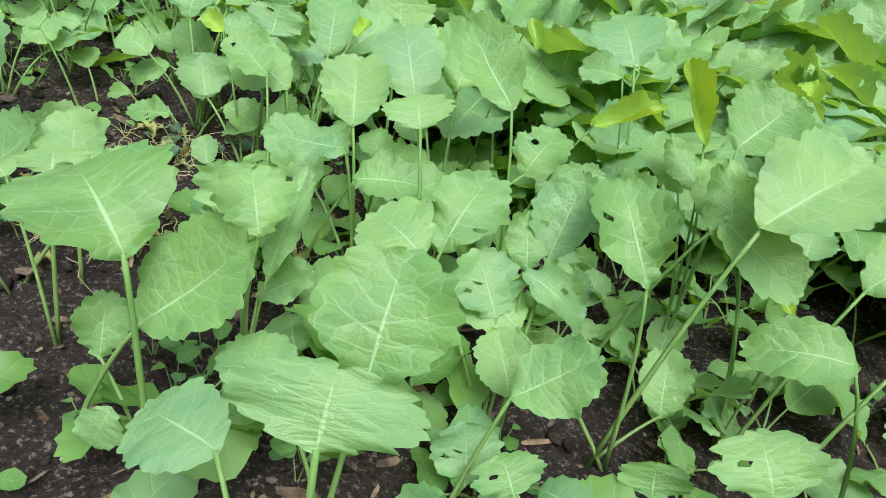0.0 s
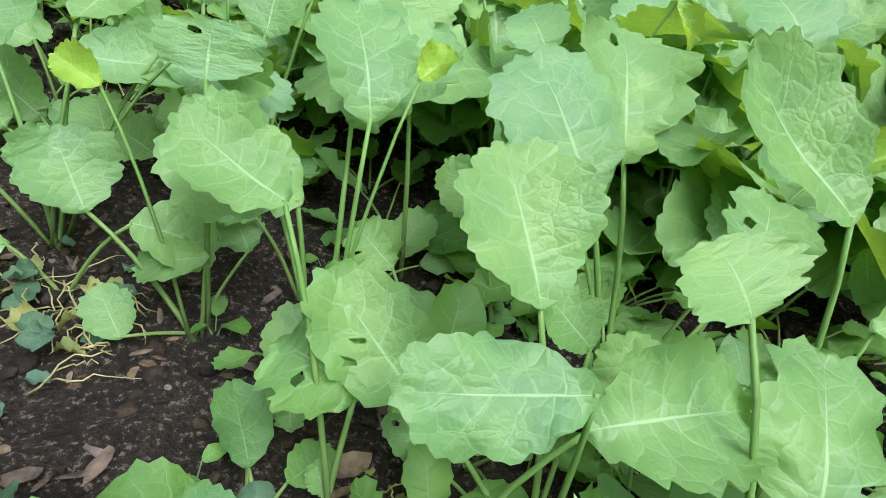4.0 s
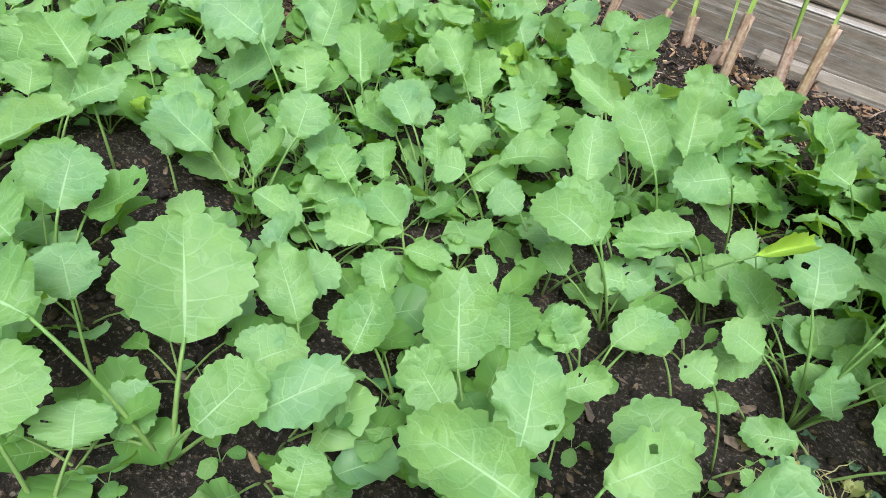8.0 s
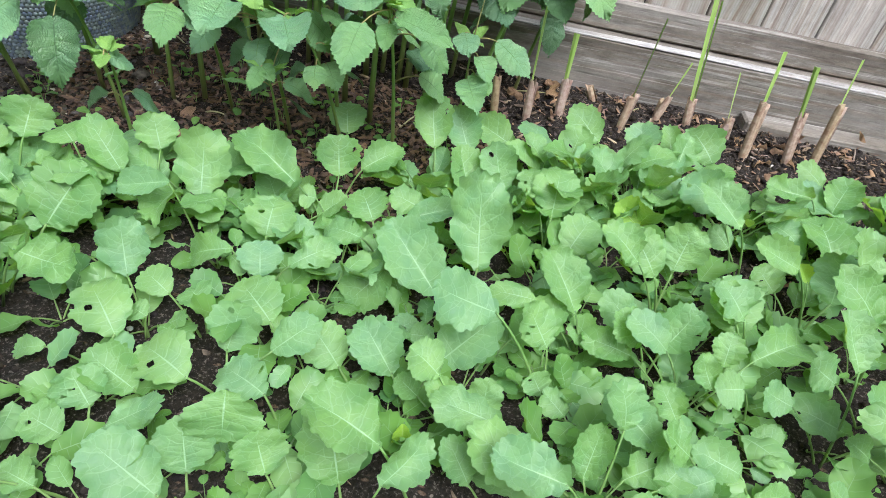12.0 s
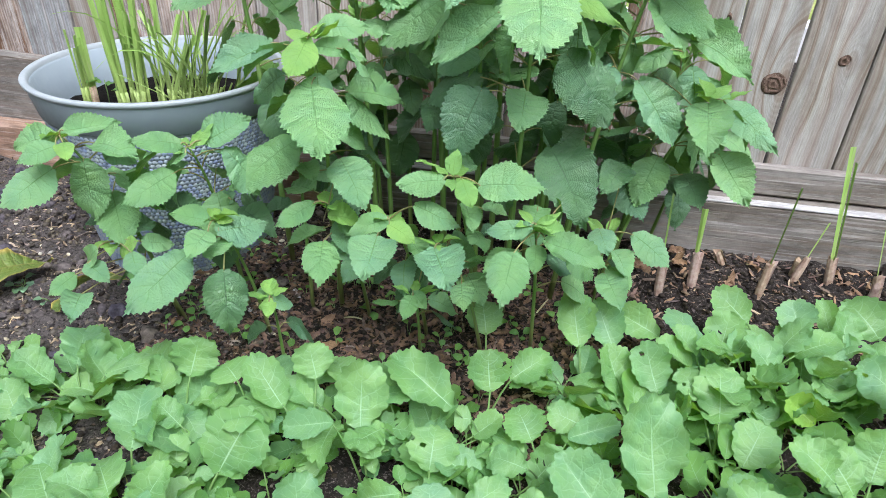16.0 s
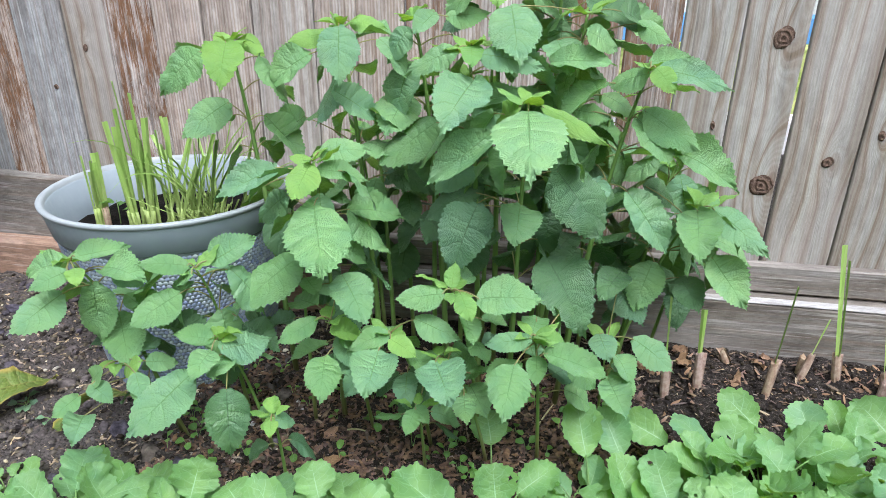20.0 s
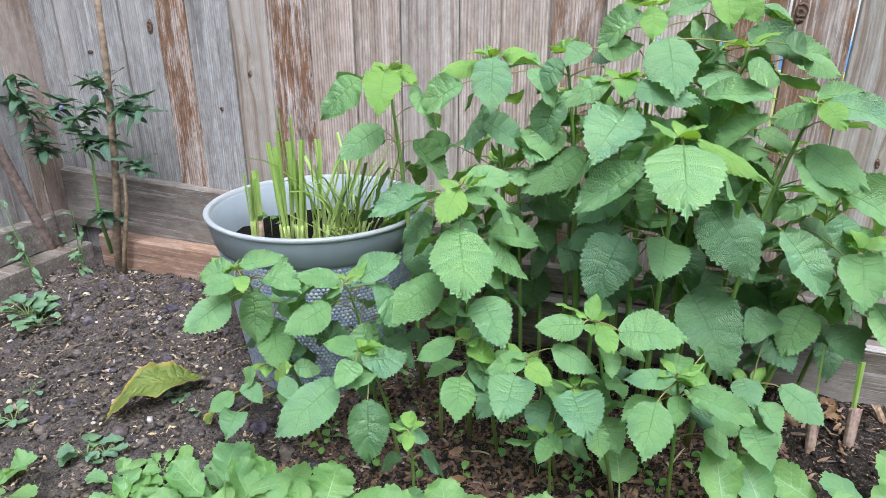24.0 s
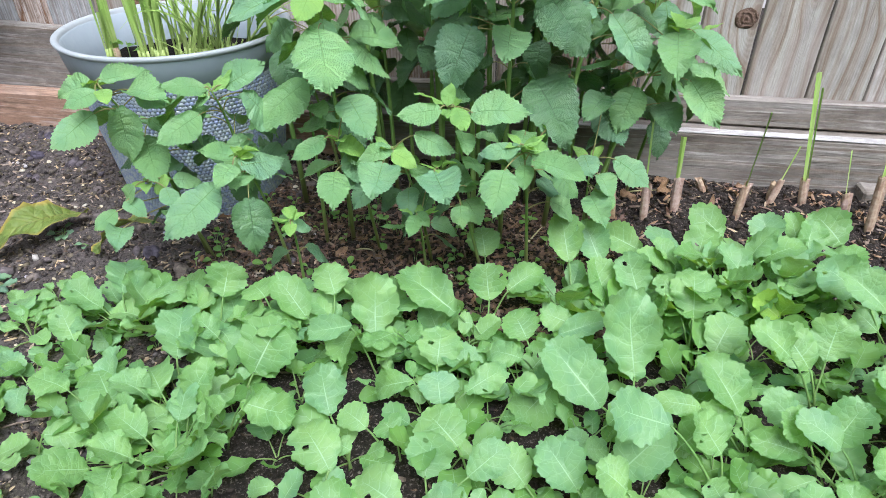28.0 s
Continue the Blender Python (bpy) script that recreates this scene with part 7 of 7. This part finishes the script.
v, f = tube([(-0.18, -0.03, 0.10), (-0.19, -0.035, 0.30), (-0.175, -0.035, 0.55), (-0.21, -0.035, 0.66)], [0.005, 0.004, 0.003, 0.002], 6)
part("branch", mesh("branch", v, f, TWIG), corner_bush)
for k, z in enumerate((0.10, 0.18, 0.27, 0.36, 0.44, 0.55, 0.66)):
    a = (0.3, 2.8, 0.1, 3.3)[k % 4]
    o = Vector((0.028 + 0.225 * z - 0.02 * z * z, -0.02, z))
    v, f = tube([o, o + Vector((0.028 * math.cos(a), -0.012, 0.014))], [0.003, 0.0006], 5)
    part("thorn", mesh("thorn", v, f, TWIG), corner_bush)
SLIM = [blade_mesh("leaf", BLUE_LEAF, 500 + k, kind="nettle", ratio=0.34, teeth=6, nv=4, fine=2, curl=(0.3, 0.6, -0.1)[k % 3], cup=0.3, wave=0.02) for k in range(5)]
SLIM_GREEN = [blade_mesh("leaf", WEED_LEAF, 520 + k, kind="nettle", ratio=0.34, teeth=6, nv=4, fine=2, curl=(0.3, 0.6, -0.1)[k % 3], cup=0.3, wave=0.02) for k in range(5)]


def slim_spray(owner, start, end, count, size, seed, pool=None):
    rng = random.Random(seed)
    start, end = Vector(start), Vector(end)
    path = arc(start, end, 0.03, 6)
    v, f = tube(path, [0.0022, 0.002, 0.0018, 0.0016, 0.0014, 0.0012, 0.001], 5)
    twig = part("twig", mesh("twig", v, f, STALK), owner)
    for k in range(count):
        q = path[0].lerp(path[-1], 0.25 + 0.75 * k / count) + (path[3] - path[0].lerp(path[-1], 0.5)) * 0.7
        a = k * 2.3 + rng.uniform(-0.5, 0.5)
        way = Vector((math.cos(a), 0.7 * math.sin(a), rng.uniform(-0.5, 0.5))).normalized()
        s = size * rng.uniform(0.9, 1.5)
        part("leaf", (pool or SLIM)[rng.randrange(5)], twig, between(q, q + way * s, s * 0.34, rng.uniform(-30, 30), 0.34))


for k, (ax, ay, az, bx, by, bz, n) in enumerate((
    (-0.179, -0.035, 0.365, -0.175, -0.035, 0.556, 8),
    (-0.188, -0.035, 0.52, -0.217, -0.035, 0.674, 7),
    (-0.162, -0.035, 0.556, -0.308, -0.035, 0.602, 5),
    (-0.131, -0.035, 0.54, -0.005, -0.035, 0.598, 5),
    (-0.14, -0.035, 0.478, -0.179, -0.035, 0.402, 5),
    (0.144, -0.035, 0.604, -0.003, -0.035, 0.53, 6),
    (0.144, -0.035, 0.604, 0.132, -0.035, 0.676, 5),
    (0.175, -0.035, 0.556, 0.29, -0.035, 0.586, 6),
    (0.175, -0.035, 0.556, 0.257, -0.035, 0.625, 5),
    (0.058, -0.035, 0.42, 0.016, -0.035, 0.514, 6),
    (0.129, -0.035, 0.469, 0.073, -0.035, 0.474, 4),
    (0.177, -0.035, 0.438, 0.232, -0.035, 0.39, 4),
    (0.046, -0.035, 0.253, 0.062, -0.035, 0.226, 5),
)):
    slim_spray(corner_bush, (ax, ay, az), (bx, by, bz), n + 11, 0.062, 60 + k)
v, f = bits(5, lambda r: Vector((-0.03 + r.uniform(-0.006, 0.006), -0.04, 0.58 + r.uniform(-0.006, 0.006))), (0.005, 0.008), (0.8, 1.2), 4)
part("flower", mesh("flower", v, f, PURPLE), corner_bush, None, "small purple flower")
for x, y, z, sprays in ((-1.925, -0.30, 0.06, ((-0.09, 0.0, 0.31, 9), (-0.05, -0.01, 0.20, 7), (-0.10, -0.01, 0.22, 7))), (-1.855, -0.20, 0.06, ((0.015, 0.0, 0.25, 8), (-0.02, -0.02, 0.18, 5), (0.05, -0.01, 0.20, 6)))):
    low_shrub = thing("corner_weed", (x, y, z), "leafy weed with narrow green leaves at the corner planks", "weed", "weeds in the corner")
    for k, (bx, by, bz, n) in enumerate(sprays):
        slim_spray(low_shrub, (0, 0, -0.02), (bx, by, bz), n, 0.035, 90 + k, SLIM_GREEN)
prop = new("garden_stick")
prop.location = (-2.03, -0.14, 0.06)
tagged(prop, "thick bare brown stick leaning in the corner soil", "stick")
v, f = tube([(0.0, 0.01, -0.04), (0.01, -0.04, 0.14), (0.03, -0.10, 0.33), (0.05, -0.16, 0.51), (0.06, -0.20, 0.66)], [0.0175, 0.017, 0.0155, 0.0145, 0.013], 9)
part("shaft", mesh("shaft", v, f, TWIG), prop)
for t in (0.16, 0.3):
    o = Vector((0.01 + 0.105 * (t - 0.14), -0.04 - 0.32 * (t - 0.14), t))
    v, f = tube([o, o + Vector((0.03, -0.01, 0.02))], [0.004, 0.001], 5)
    part("twig_stub", mesh("twig_stub", v, f, TWIG), prop)

# the rough trunk of a young tree at the foot of the fence, with a bare stick beside it
BARK = mottled("rough_bark", (0.06, 0.05, 0.042), (0.34, 0.29, 0.24), 55.0, 0.9, 1.0, 0.2, dist=0.006)
young_tree = thing("young_tree", (1.437, -0.150, 0.02), "rough grey-brown trunk of a young tree by the planks", "tree")
rings, around = 60, 20
v, f = [], []
for i in range(rings + 1):
    z = -0.06 + 1.0 * i / rings
    for k in range(around):
        a = 2 * math.pi * k / around
        crack = noise.noise(Vector((4 * math.cos(a), 4 * math.sin(a), z * 14))) + 0.6 * noise.noise(Vector((11 * math.cos(a), 11 * math.sin(a), z * 40)))
        r = (0.029 - 0.007 * i / rings) * (1 + 0.13 * crack)
        v.append((0.02 * z + r * math.cos(a), r * math.sin(a), z))
for i in range(rings):
    for k in range(around):
        a, b = i * around + k, i * around + (k + 1) % around
        f.append((a, b, b + around, a + around))
f.append(tuple(range(rings * around, (rings + 1) * around)))
part("trunk", mesh("trunk", v, f, BARK), young_tree)
v, f = tube([(-0.040, -0.018, -0.05), (-0.036, -0.02, 0.25), (-0.028, -0.015, 0.55), (-0.022, -0.012, 0.8)], [0.0085, 0.008, 0.007, 0.0055], 9)
stick = new("garden_stick", mesh("garden_stick", v, f, TWIG))
stick.location = young_tree.location
tagged(stick, "smooth grey-brown stick tied upright beside the young tree", "stick")

# a large fallen leaf on the soil
fallen = blade_mesh("blade", FALLEN, 701, kind="nettle", ratio=0.42, teeth=15, nv=8, fine=2, curl=0.85, cup=0.35, wave=0.05, fold=0.1)
big_leaf = thing("fallen_leaf", (-1.105, -0.535, 0.03), "large curled yellow-green leaf fading on bare soil", "fallen leaf")
part("blade", fallen, big_leaf, between((0.01, 0.01, 0.022), (-0.115, -0.215, 0.115), 0.094, 14, 0.42))
small_fallen = thing("fallen_leaf", (-0.985, -0.66, 0.03), "slender yellow-green leaf leaning by the nettles", "fallen leaf")
part("blade", fallen, small_fallen, between((0, 0, 0.0), (0.10, 0.10, 0.13), 0.045, 30, 0.42))


# ---------------------------------------------------------------- weeds on the bare soil
WEED_BLADES = [blade_mesh("leaf", WEED_LEAF, 540 + k, ratio=0.74, teeth=6 + k % 3, lobe=0.2, nv=8, fine=2, curl=(0.2, 0.4, 0.0)[k % 3], cup=0.4, wave=0.05) for k in range(6)]


def rosette(x, y, count, size, label, blades, lift=0.5, seed=0):
    rng = random.Random(seed)
    z = ground_height(x, y)
    ob = thing("weed", (x, y, z - 0.003), label, "weed", "weeds on the bare soil")
    for k in range(count):
        a = k * 2.4 + rng.uniform(-0.3, 0.3)
        out = size * rng.uniform(0.3, 1.0)
        b = Vector((math.cos(a) * out, math.sin(a) * out, size * rng.uniform(0.2, 0.9)))
        s = size * rng.uniform(0.7, 1.1)
        v, f = tube(arc((0, 0, 0), b, 0.01, 3), [0.0015, 0.0013, 0.0012, 0.001], 5)
        stalk = part("stalk", mesh("stalk", v, f, STALK), ob)
        part("leaf", blades[rng.randrange(len(blades))], stalk, between(b, b + Vector((math.cos(a), math.sin(a), rng.uniform(0, lift))) * s, s * 0.85, rng.uniform(-20, 20)))


rosette(-1.805, -0.445, 14, 0.050, "low bluish-green weed with scalloped leaves on bare soil", WEED_BLADES, 0.5, 1)
rosette(-1.74, -0.47, 9, 0.042, "low bluish-green weed with scalloped leaves on bare soil", WEED_BLADES, 0.5, 2)
rosette(-1.459, -0.778, 8, 0.034, "small spreading grey-green weed on bare soil", WEED_BLADES, 0.3, 3)
rosette(-1.196, -0.809, 9, 0.040, "small round-leaved weed on bare soil", WEED_BLADES, 0.3, 4)
rosette(-1.16, -0.79, 5, 0.034, "small round-leaved weed on bare soil", WEED_BLADES, 0.3, 5)
rosette(-1.26, -0.993, 8, 0.075, "loose leafy green weed at the edge of the bed", MUSTARD_BLADES, 0.6, 6)
rosette(-1.124, -0.585, 6, 0.028, "tiny weed under the fallen leaf", WEED_BLADES, 0.4, 7)
rosette(-1.522, -0.679, 4, 0.024, "tiny two-leaved weed on bare soil", WEED_BLADES, 0.5, 8)
rosette(-1.03, -0.62, 5, 0.02, "tiny weed beside the fallen leaf", WEED_BLADES, 0.5, 22)
for x, y, size in ((-0.92, -1.12, 0.05), (-0.80, -1.22, 0.055), (-0.86, -1.28, 0.05), (-0.86, -1.05, 0.06), (-0.72, -1.36, 0.05), (-1.02, -0.87, 0.042), (-0.96, -0.92, 0.05), (-0.92, -0.84, 0.045), (-0.99, -0.80, 0.035)):
    rosette(x, y, 9, size, "young mustard plant with round leaves at the bed's edge", MUSTARD_BLADES, 0.5, int(-90 * x))
rosette(-1.06, -1.05, 5, 0.045, "young mustard seedling apart from the bed", YOUNG_BLADES, 0.5, 9)
rosette(-0.93, -1.08, 6, 0.05, "young mustard seedling apart from the bed", YOUNG_BLADES, 0.5, 10)
rosette(-0.62, -1.27, 6, 0.05, "young mustard seedling at the edge of the bed", YOUNG_BLADES, 0.5, 11)
rosette(-0.20, -0.70, 6, 0.045, "young round-leaved weed under the nettles", YOUNG_BLADES, 0.6, 12)
rosette(-0.13, -0.74, 6, 0.04, "young round-leaved weed under the nettles", YOUNG_BLADES, 0.6, 13)
rosette(1.36, -1.30, 5, 0.045, "small chewed seedling among withered stalks", YOUNG_BLADES, 0.7, 14)
rosette(1.39, -1.36, 4, 0.045, "small chewed seedling among withered stalks", YOUNG_BLADES, 0.7, 15)


# ---------------------------------------------------------------- withered weeds pulled up and left to dry
def withered(x, y, count, reach, seed, label):
    rng = random.Random(seed)
    z = ground_height(x, y)
    ob = thing("withered_weeds", (x, y, z), label, "dried weeds", "withered weeds on the soil")
    for _ in range(count):
        a, b = rng.uniform(0, 6.3), rng.uniform(0, 6.3)
        p = Vector((math.cos(a), math.sin(a), 0)) * reach * rng.random()
        q = p + Vector((math.cos(b), math.sin(b), 0)) * reach * rng.uniform(0.3, 0.85)
        q.z = rng.uniform(0.0, 0.02)
        path = arc(p, q, rng.uniform(0.0, 0.035), 7)
        path = [w + Vector((rng.uniform(-1, 1), rng.uniform(-1, 1), 0)) * 0.003 for w in path]
        v, f = tube(path, [0.0008, 0.0008, 0.0007, 0.0007, 0.0006, 0.0006, 0.0005, 0.0004], 4)
        part("dry_stalk", mesh("dry_stalk", v, f, STRAW), ob)
    for _ in range(count // 2):
        a = rng.uniform(0, 6.3)
        b = Vector((rng.uniform(-1, 1) * reach, rng.uniform(-1, 1) * reach, rng.uniform(0.005, 0.03)))
        s = rng.uniform(0.009, 0.020)
        part("dry_leaf", WITHERED[rng.randrange(len(WITHERED))], ob, between(b, b + Vector((math.cos(a), math.sin(a), rng.uniform(-0.2, 0.5))) * s * 1.3, s, rng.uniform(-40, 40)))


WITHERED = [blade_mesh("dry_leaf", FADED, 720 + k, ratio=0.74, teeth=7, nv=6, fine=2, curl=0.9, cup=0.6, wave=0.12, holes=2) for k in range(4)] + [blade_mesh("dry_leaf", BLUE_LEAF, 730 + k, ratio=0.74, teeth=7, nv=6, fine=2, curl=0.5, cup=0.4, wave=0.1) for k in range(3)]
withered(1.13, -1.235, 34, 0.075, 1, "heap of withered yellow weed stalks with a yellow leaf")
withered(1.22, -1.385, 38, 0.09, 2, "tangle of dry pale weed stalks on the soil")
withered(1.34, -1.345, 24, 0.055, 3, "shrivelled pale mustard leaves drying on the soil")
withered(1.41, -1.305, 10, 0.05, 4, "yellowed weed remains on the soil")
withered(1.17, -1.17, 30, 0.06, 5, "thin withered stalks among the mustard plants")

# ---------------------------------------------------------------- litter
def anywhere(r):
    x, y = r.uniform(-2.0, 2.6), r.uniform(-2.0, -0.1)
    return Vector((x, y, ground_height(x, y) + 0.002))


def by_fence(r):
    x, y = r.uniform(-0.8, 1.7), -0.10 - 0.65 * r.random()
    return Vector((x, y, ground_height(x, y) + 0.004))


def left_soil(r):
    x, y = r.uniform(-2.0, -0.5), r.uniform(-1.5, -0.12)
    return Vector((x, y, ground_height(x, y) + 0.002))


v, f = bits(9000, by_fence, (0.0012, 0.008), (0.8, 1.4), 37)
tagged(new("soil_clods", mesh("soil_clods", v, f, CLOD)), "black crumbly soil heaped along the timbers", "soil clods", kind="stuff")
v, f = bits(9000, anywhere, (0.0015, 0.010), (0.8, 1.4), 31)
tagged(new("soil_clods", mesh("soil_clods", v, f, CLOD)), "dark crumbs and clods of loose garden soil", "soil clods", kind="stuff")
v, f = bits(15000, left_soil, (0.001, 0.009), (0.8, 1.4), 32)
tagged(new("soil_clods", mesh("soil_clods", v, f, CLOD_DRY)), "dark lumps of dug soil in the bare corner", "soil clods", kind="stuff")
v, f = bits(420, left_soil, (0.008, 0.022), (0.8, 1.4), 44, (0.5, 0.8), 2)
tagged(new("soil_clods", mesh("soil_clods", v, f, CLOD_DRY)), "larger dark lumps of dug soil in the bare corner", "soil clods", kind="stuff")
v, f = bits(3400, anywhere, (0.0012, 0.0045), (1.8, 5.0), 33, (0.2, 0.4))
tagged(new("wood_chips", mesh("wood_chips", v, f, CHIP, smooth=False)), "brown wood chips and bark bits mixed into the soil", "wood chips", kind="stuff")
v, f = bits(150, lambda r: (lambda x, y: Vector((x, y, ground_height(x, y) + 0.004)))(r.uniform(0.85, 1.65), r.uniform(-1.65, -1.10)), (0.003, 0.010), (1.5, 3.5), 45, (0.12, 0.3))
tagged(new("wood_chips", mesh("wood_chips", v, f, CHIP, smooth=False)), "broad brown wood chips on the soil between the mustard plants", "wood chips", kind="stuff")
v, f = bits(9000, lambda r: (lambda x, y: Vector((x, y, ground_height(x, y) + 0.004)))(r.uniform(-0.75, 0.25), r.uniform(-0.84, -0.30)), (0.0012, 0.007), (1.2, 4.0), 40, (0.2, 0.5))
tagged(new("mulch", mesh("mulch", v, f, MULCH, smooth=False)), "brown mulch of wood chips under the nettle bush", "mulch", kind="stuff")
v, f = bits(1900, by_fence, (0.0015, 0.006), (1.8, 5.0), 34, (0.15, 0.35))
tagged(new("wood_chips", mesh("wood_chips", v, f, CHIP, smooth=False)), "brown wood chips lying under the nettles and stumps", "wood chips", kind="stuff")
v, f = bits(7000, left_soil, (0.0009, 0.0046), (1.5, 5.0), 38, (0.2, 0.4))
tagged(new("wood_chips", mesh("wood_chips", v, f, CHIP_PALE, smooth=False)), "pale straw flecks and wood chips in the bare soil", "wood chips", kind="stuff")
v, f = bits(1100, by_fence, (0.001, 0.0050), (1.8, 4.5), 46, (0.15, 0.4))
tagged(new("wood_chips", mesh("wood_chips", v, f, CHIP_PALE, smooth=False)), "pale tan wood chips scattered under the nettles and stumps", "wood chips", kind="stuff")
v, f = bits(520, lambda r: (lambda x, y: Vector((x, y, ground_height(x, y) + 0.005)))(r.uniform(0.15, 1.25), r.uniform(-0.45, -0.10)), (0.0012, 0.0055), (2.0, 5.5), 39, (0.15, 0.4))
tagged(new("wood_chips", mesh("wood_chips", v, f, DRY, smooth=False)), "tan scraps of dry husk round the lemongrass stumps", "wood chips", kind="stuff")
v, f = bits(620, left_soil, (0.002, 0.009), (0.9, 1.4), 35)
tagged(new("pebbles", mesh("pebbles", v, f, STONE)), "small pale pebbles in the dug soil", "pebbles", kind="stuff")
v, f = bits(90, anywhere, (0.002, 0.006), (0.9, 1.4), 36)
tagged(new("pebbles", mesh("pebbles", v, f, STONE)), "small pale pebbles among the plants", "pebbles", kind="stuff")

DRIED = [blade_mesh("dry_leaf", DRY, 740 + k, kind="nettle", ratio=0.45, teeth=5, nv=4, fine=2, curl=(0.8, -0.7, 0.4)[k % 3], cup=(1.2, -0.8)[k % 2], wave=0.12) for k in range(6)]
lr = random.Random(41)
for k in range(120):
    q = by_fence(lr)
    if k % 3 == 0:
        q = Vector((lr.uniform(0.2, 1.15), lr.uniform(-0.34, -0.11), 0))
        q.z = ground_height(q.x, q.y) + 0.006
    a, s = lr.uniform(0, 6.3), lr.uniform(0.02, 0.055)
    ob = new("dry_leaf", DRIED[lr.randrange(6)])
    ob.matrix_world = between(q, q + Vector((math.cos(a), math.sin(a), lr.uniform(-0.1, 0.5))) * s, s * 0.45, lr.uniform(-60, 60), 0.45)
    tagged(ob, "curled dry brown leaf lying on the soil", "dry leaf", "dry leaves under the bush")
for k in range(26):
    q = by_fence(lr) if k % 2 else left_soil(lr)
    a, s = lr.uniform(0, 6.3), lr.uniform(0.04, 0.13)
    v, f = tube(arc((0, 0, 0), (s * math.cos(a), s * math.sin(a), 0.004), 0.008, 4), [0.0022, 0.002, 0.002, 0.0018, 0.0012], 5)
    ob = new("twig", mesh("twig", v, f, STRAW if k % 3 else TWIG))
    ob.location = q
    tagged(ob, "thin dry twig lying on the soil", "twig", "twigs on the soil")

# ---------------------------------------------------------------- knots in the fence boards
for x, z, rx, rz in KNOTS:
    v, f = [], []
    for i, (g, d) in enumerate(((1.0, 0.0022), (0.93, -0.0010), (0.75, -0.0024), (0.45, -0.0020), (0.0, -0.0012))):
        for k in range(18):
            a = 2 * math.pi * k / 18
            wob = 1 + 0.12 * math.sin(2 * a + x * 40) + 0.05 * math.sin(5 * a + i)
            v.append((rx * g * wob * math.cos(a), d, rz * g * wob * math.sin(a)))
    for i in range(4):
        for k in range(18):
            a, b = i * 18 + k, i * 18 + (k + 1) % 18
            f.append((a, b, b + 18, a + 18))
    own = BOARDS[max(n for n in range(len(BOARDS)) if EDGES[n] < x)]
    part("knot", mesh("knot", v, f, KNOT_WOOD), own, own.matrix_basis.inverted() @ Matrix.Translation((x, own.location.y - 0.0012, z)), "dark brown knot")
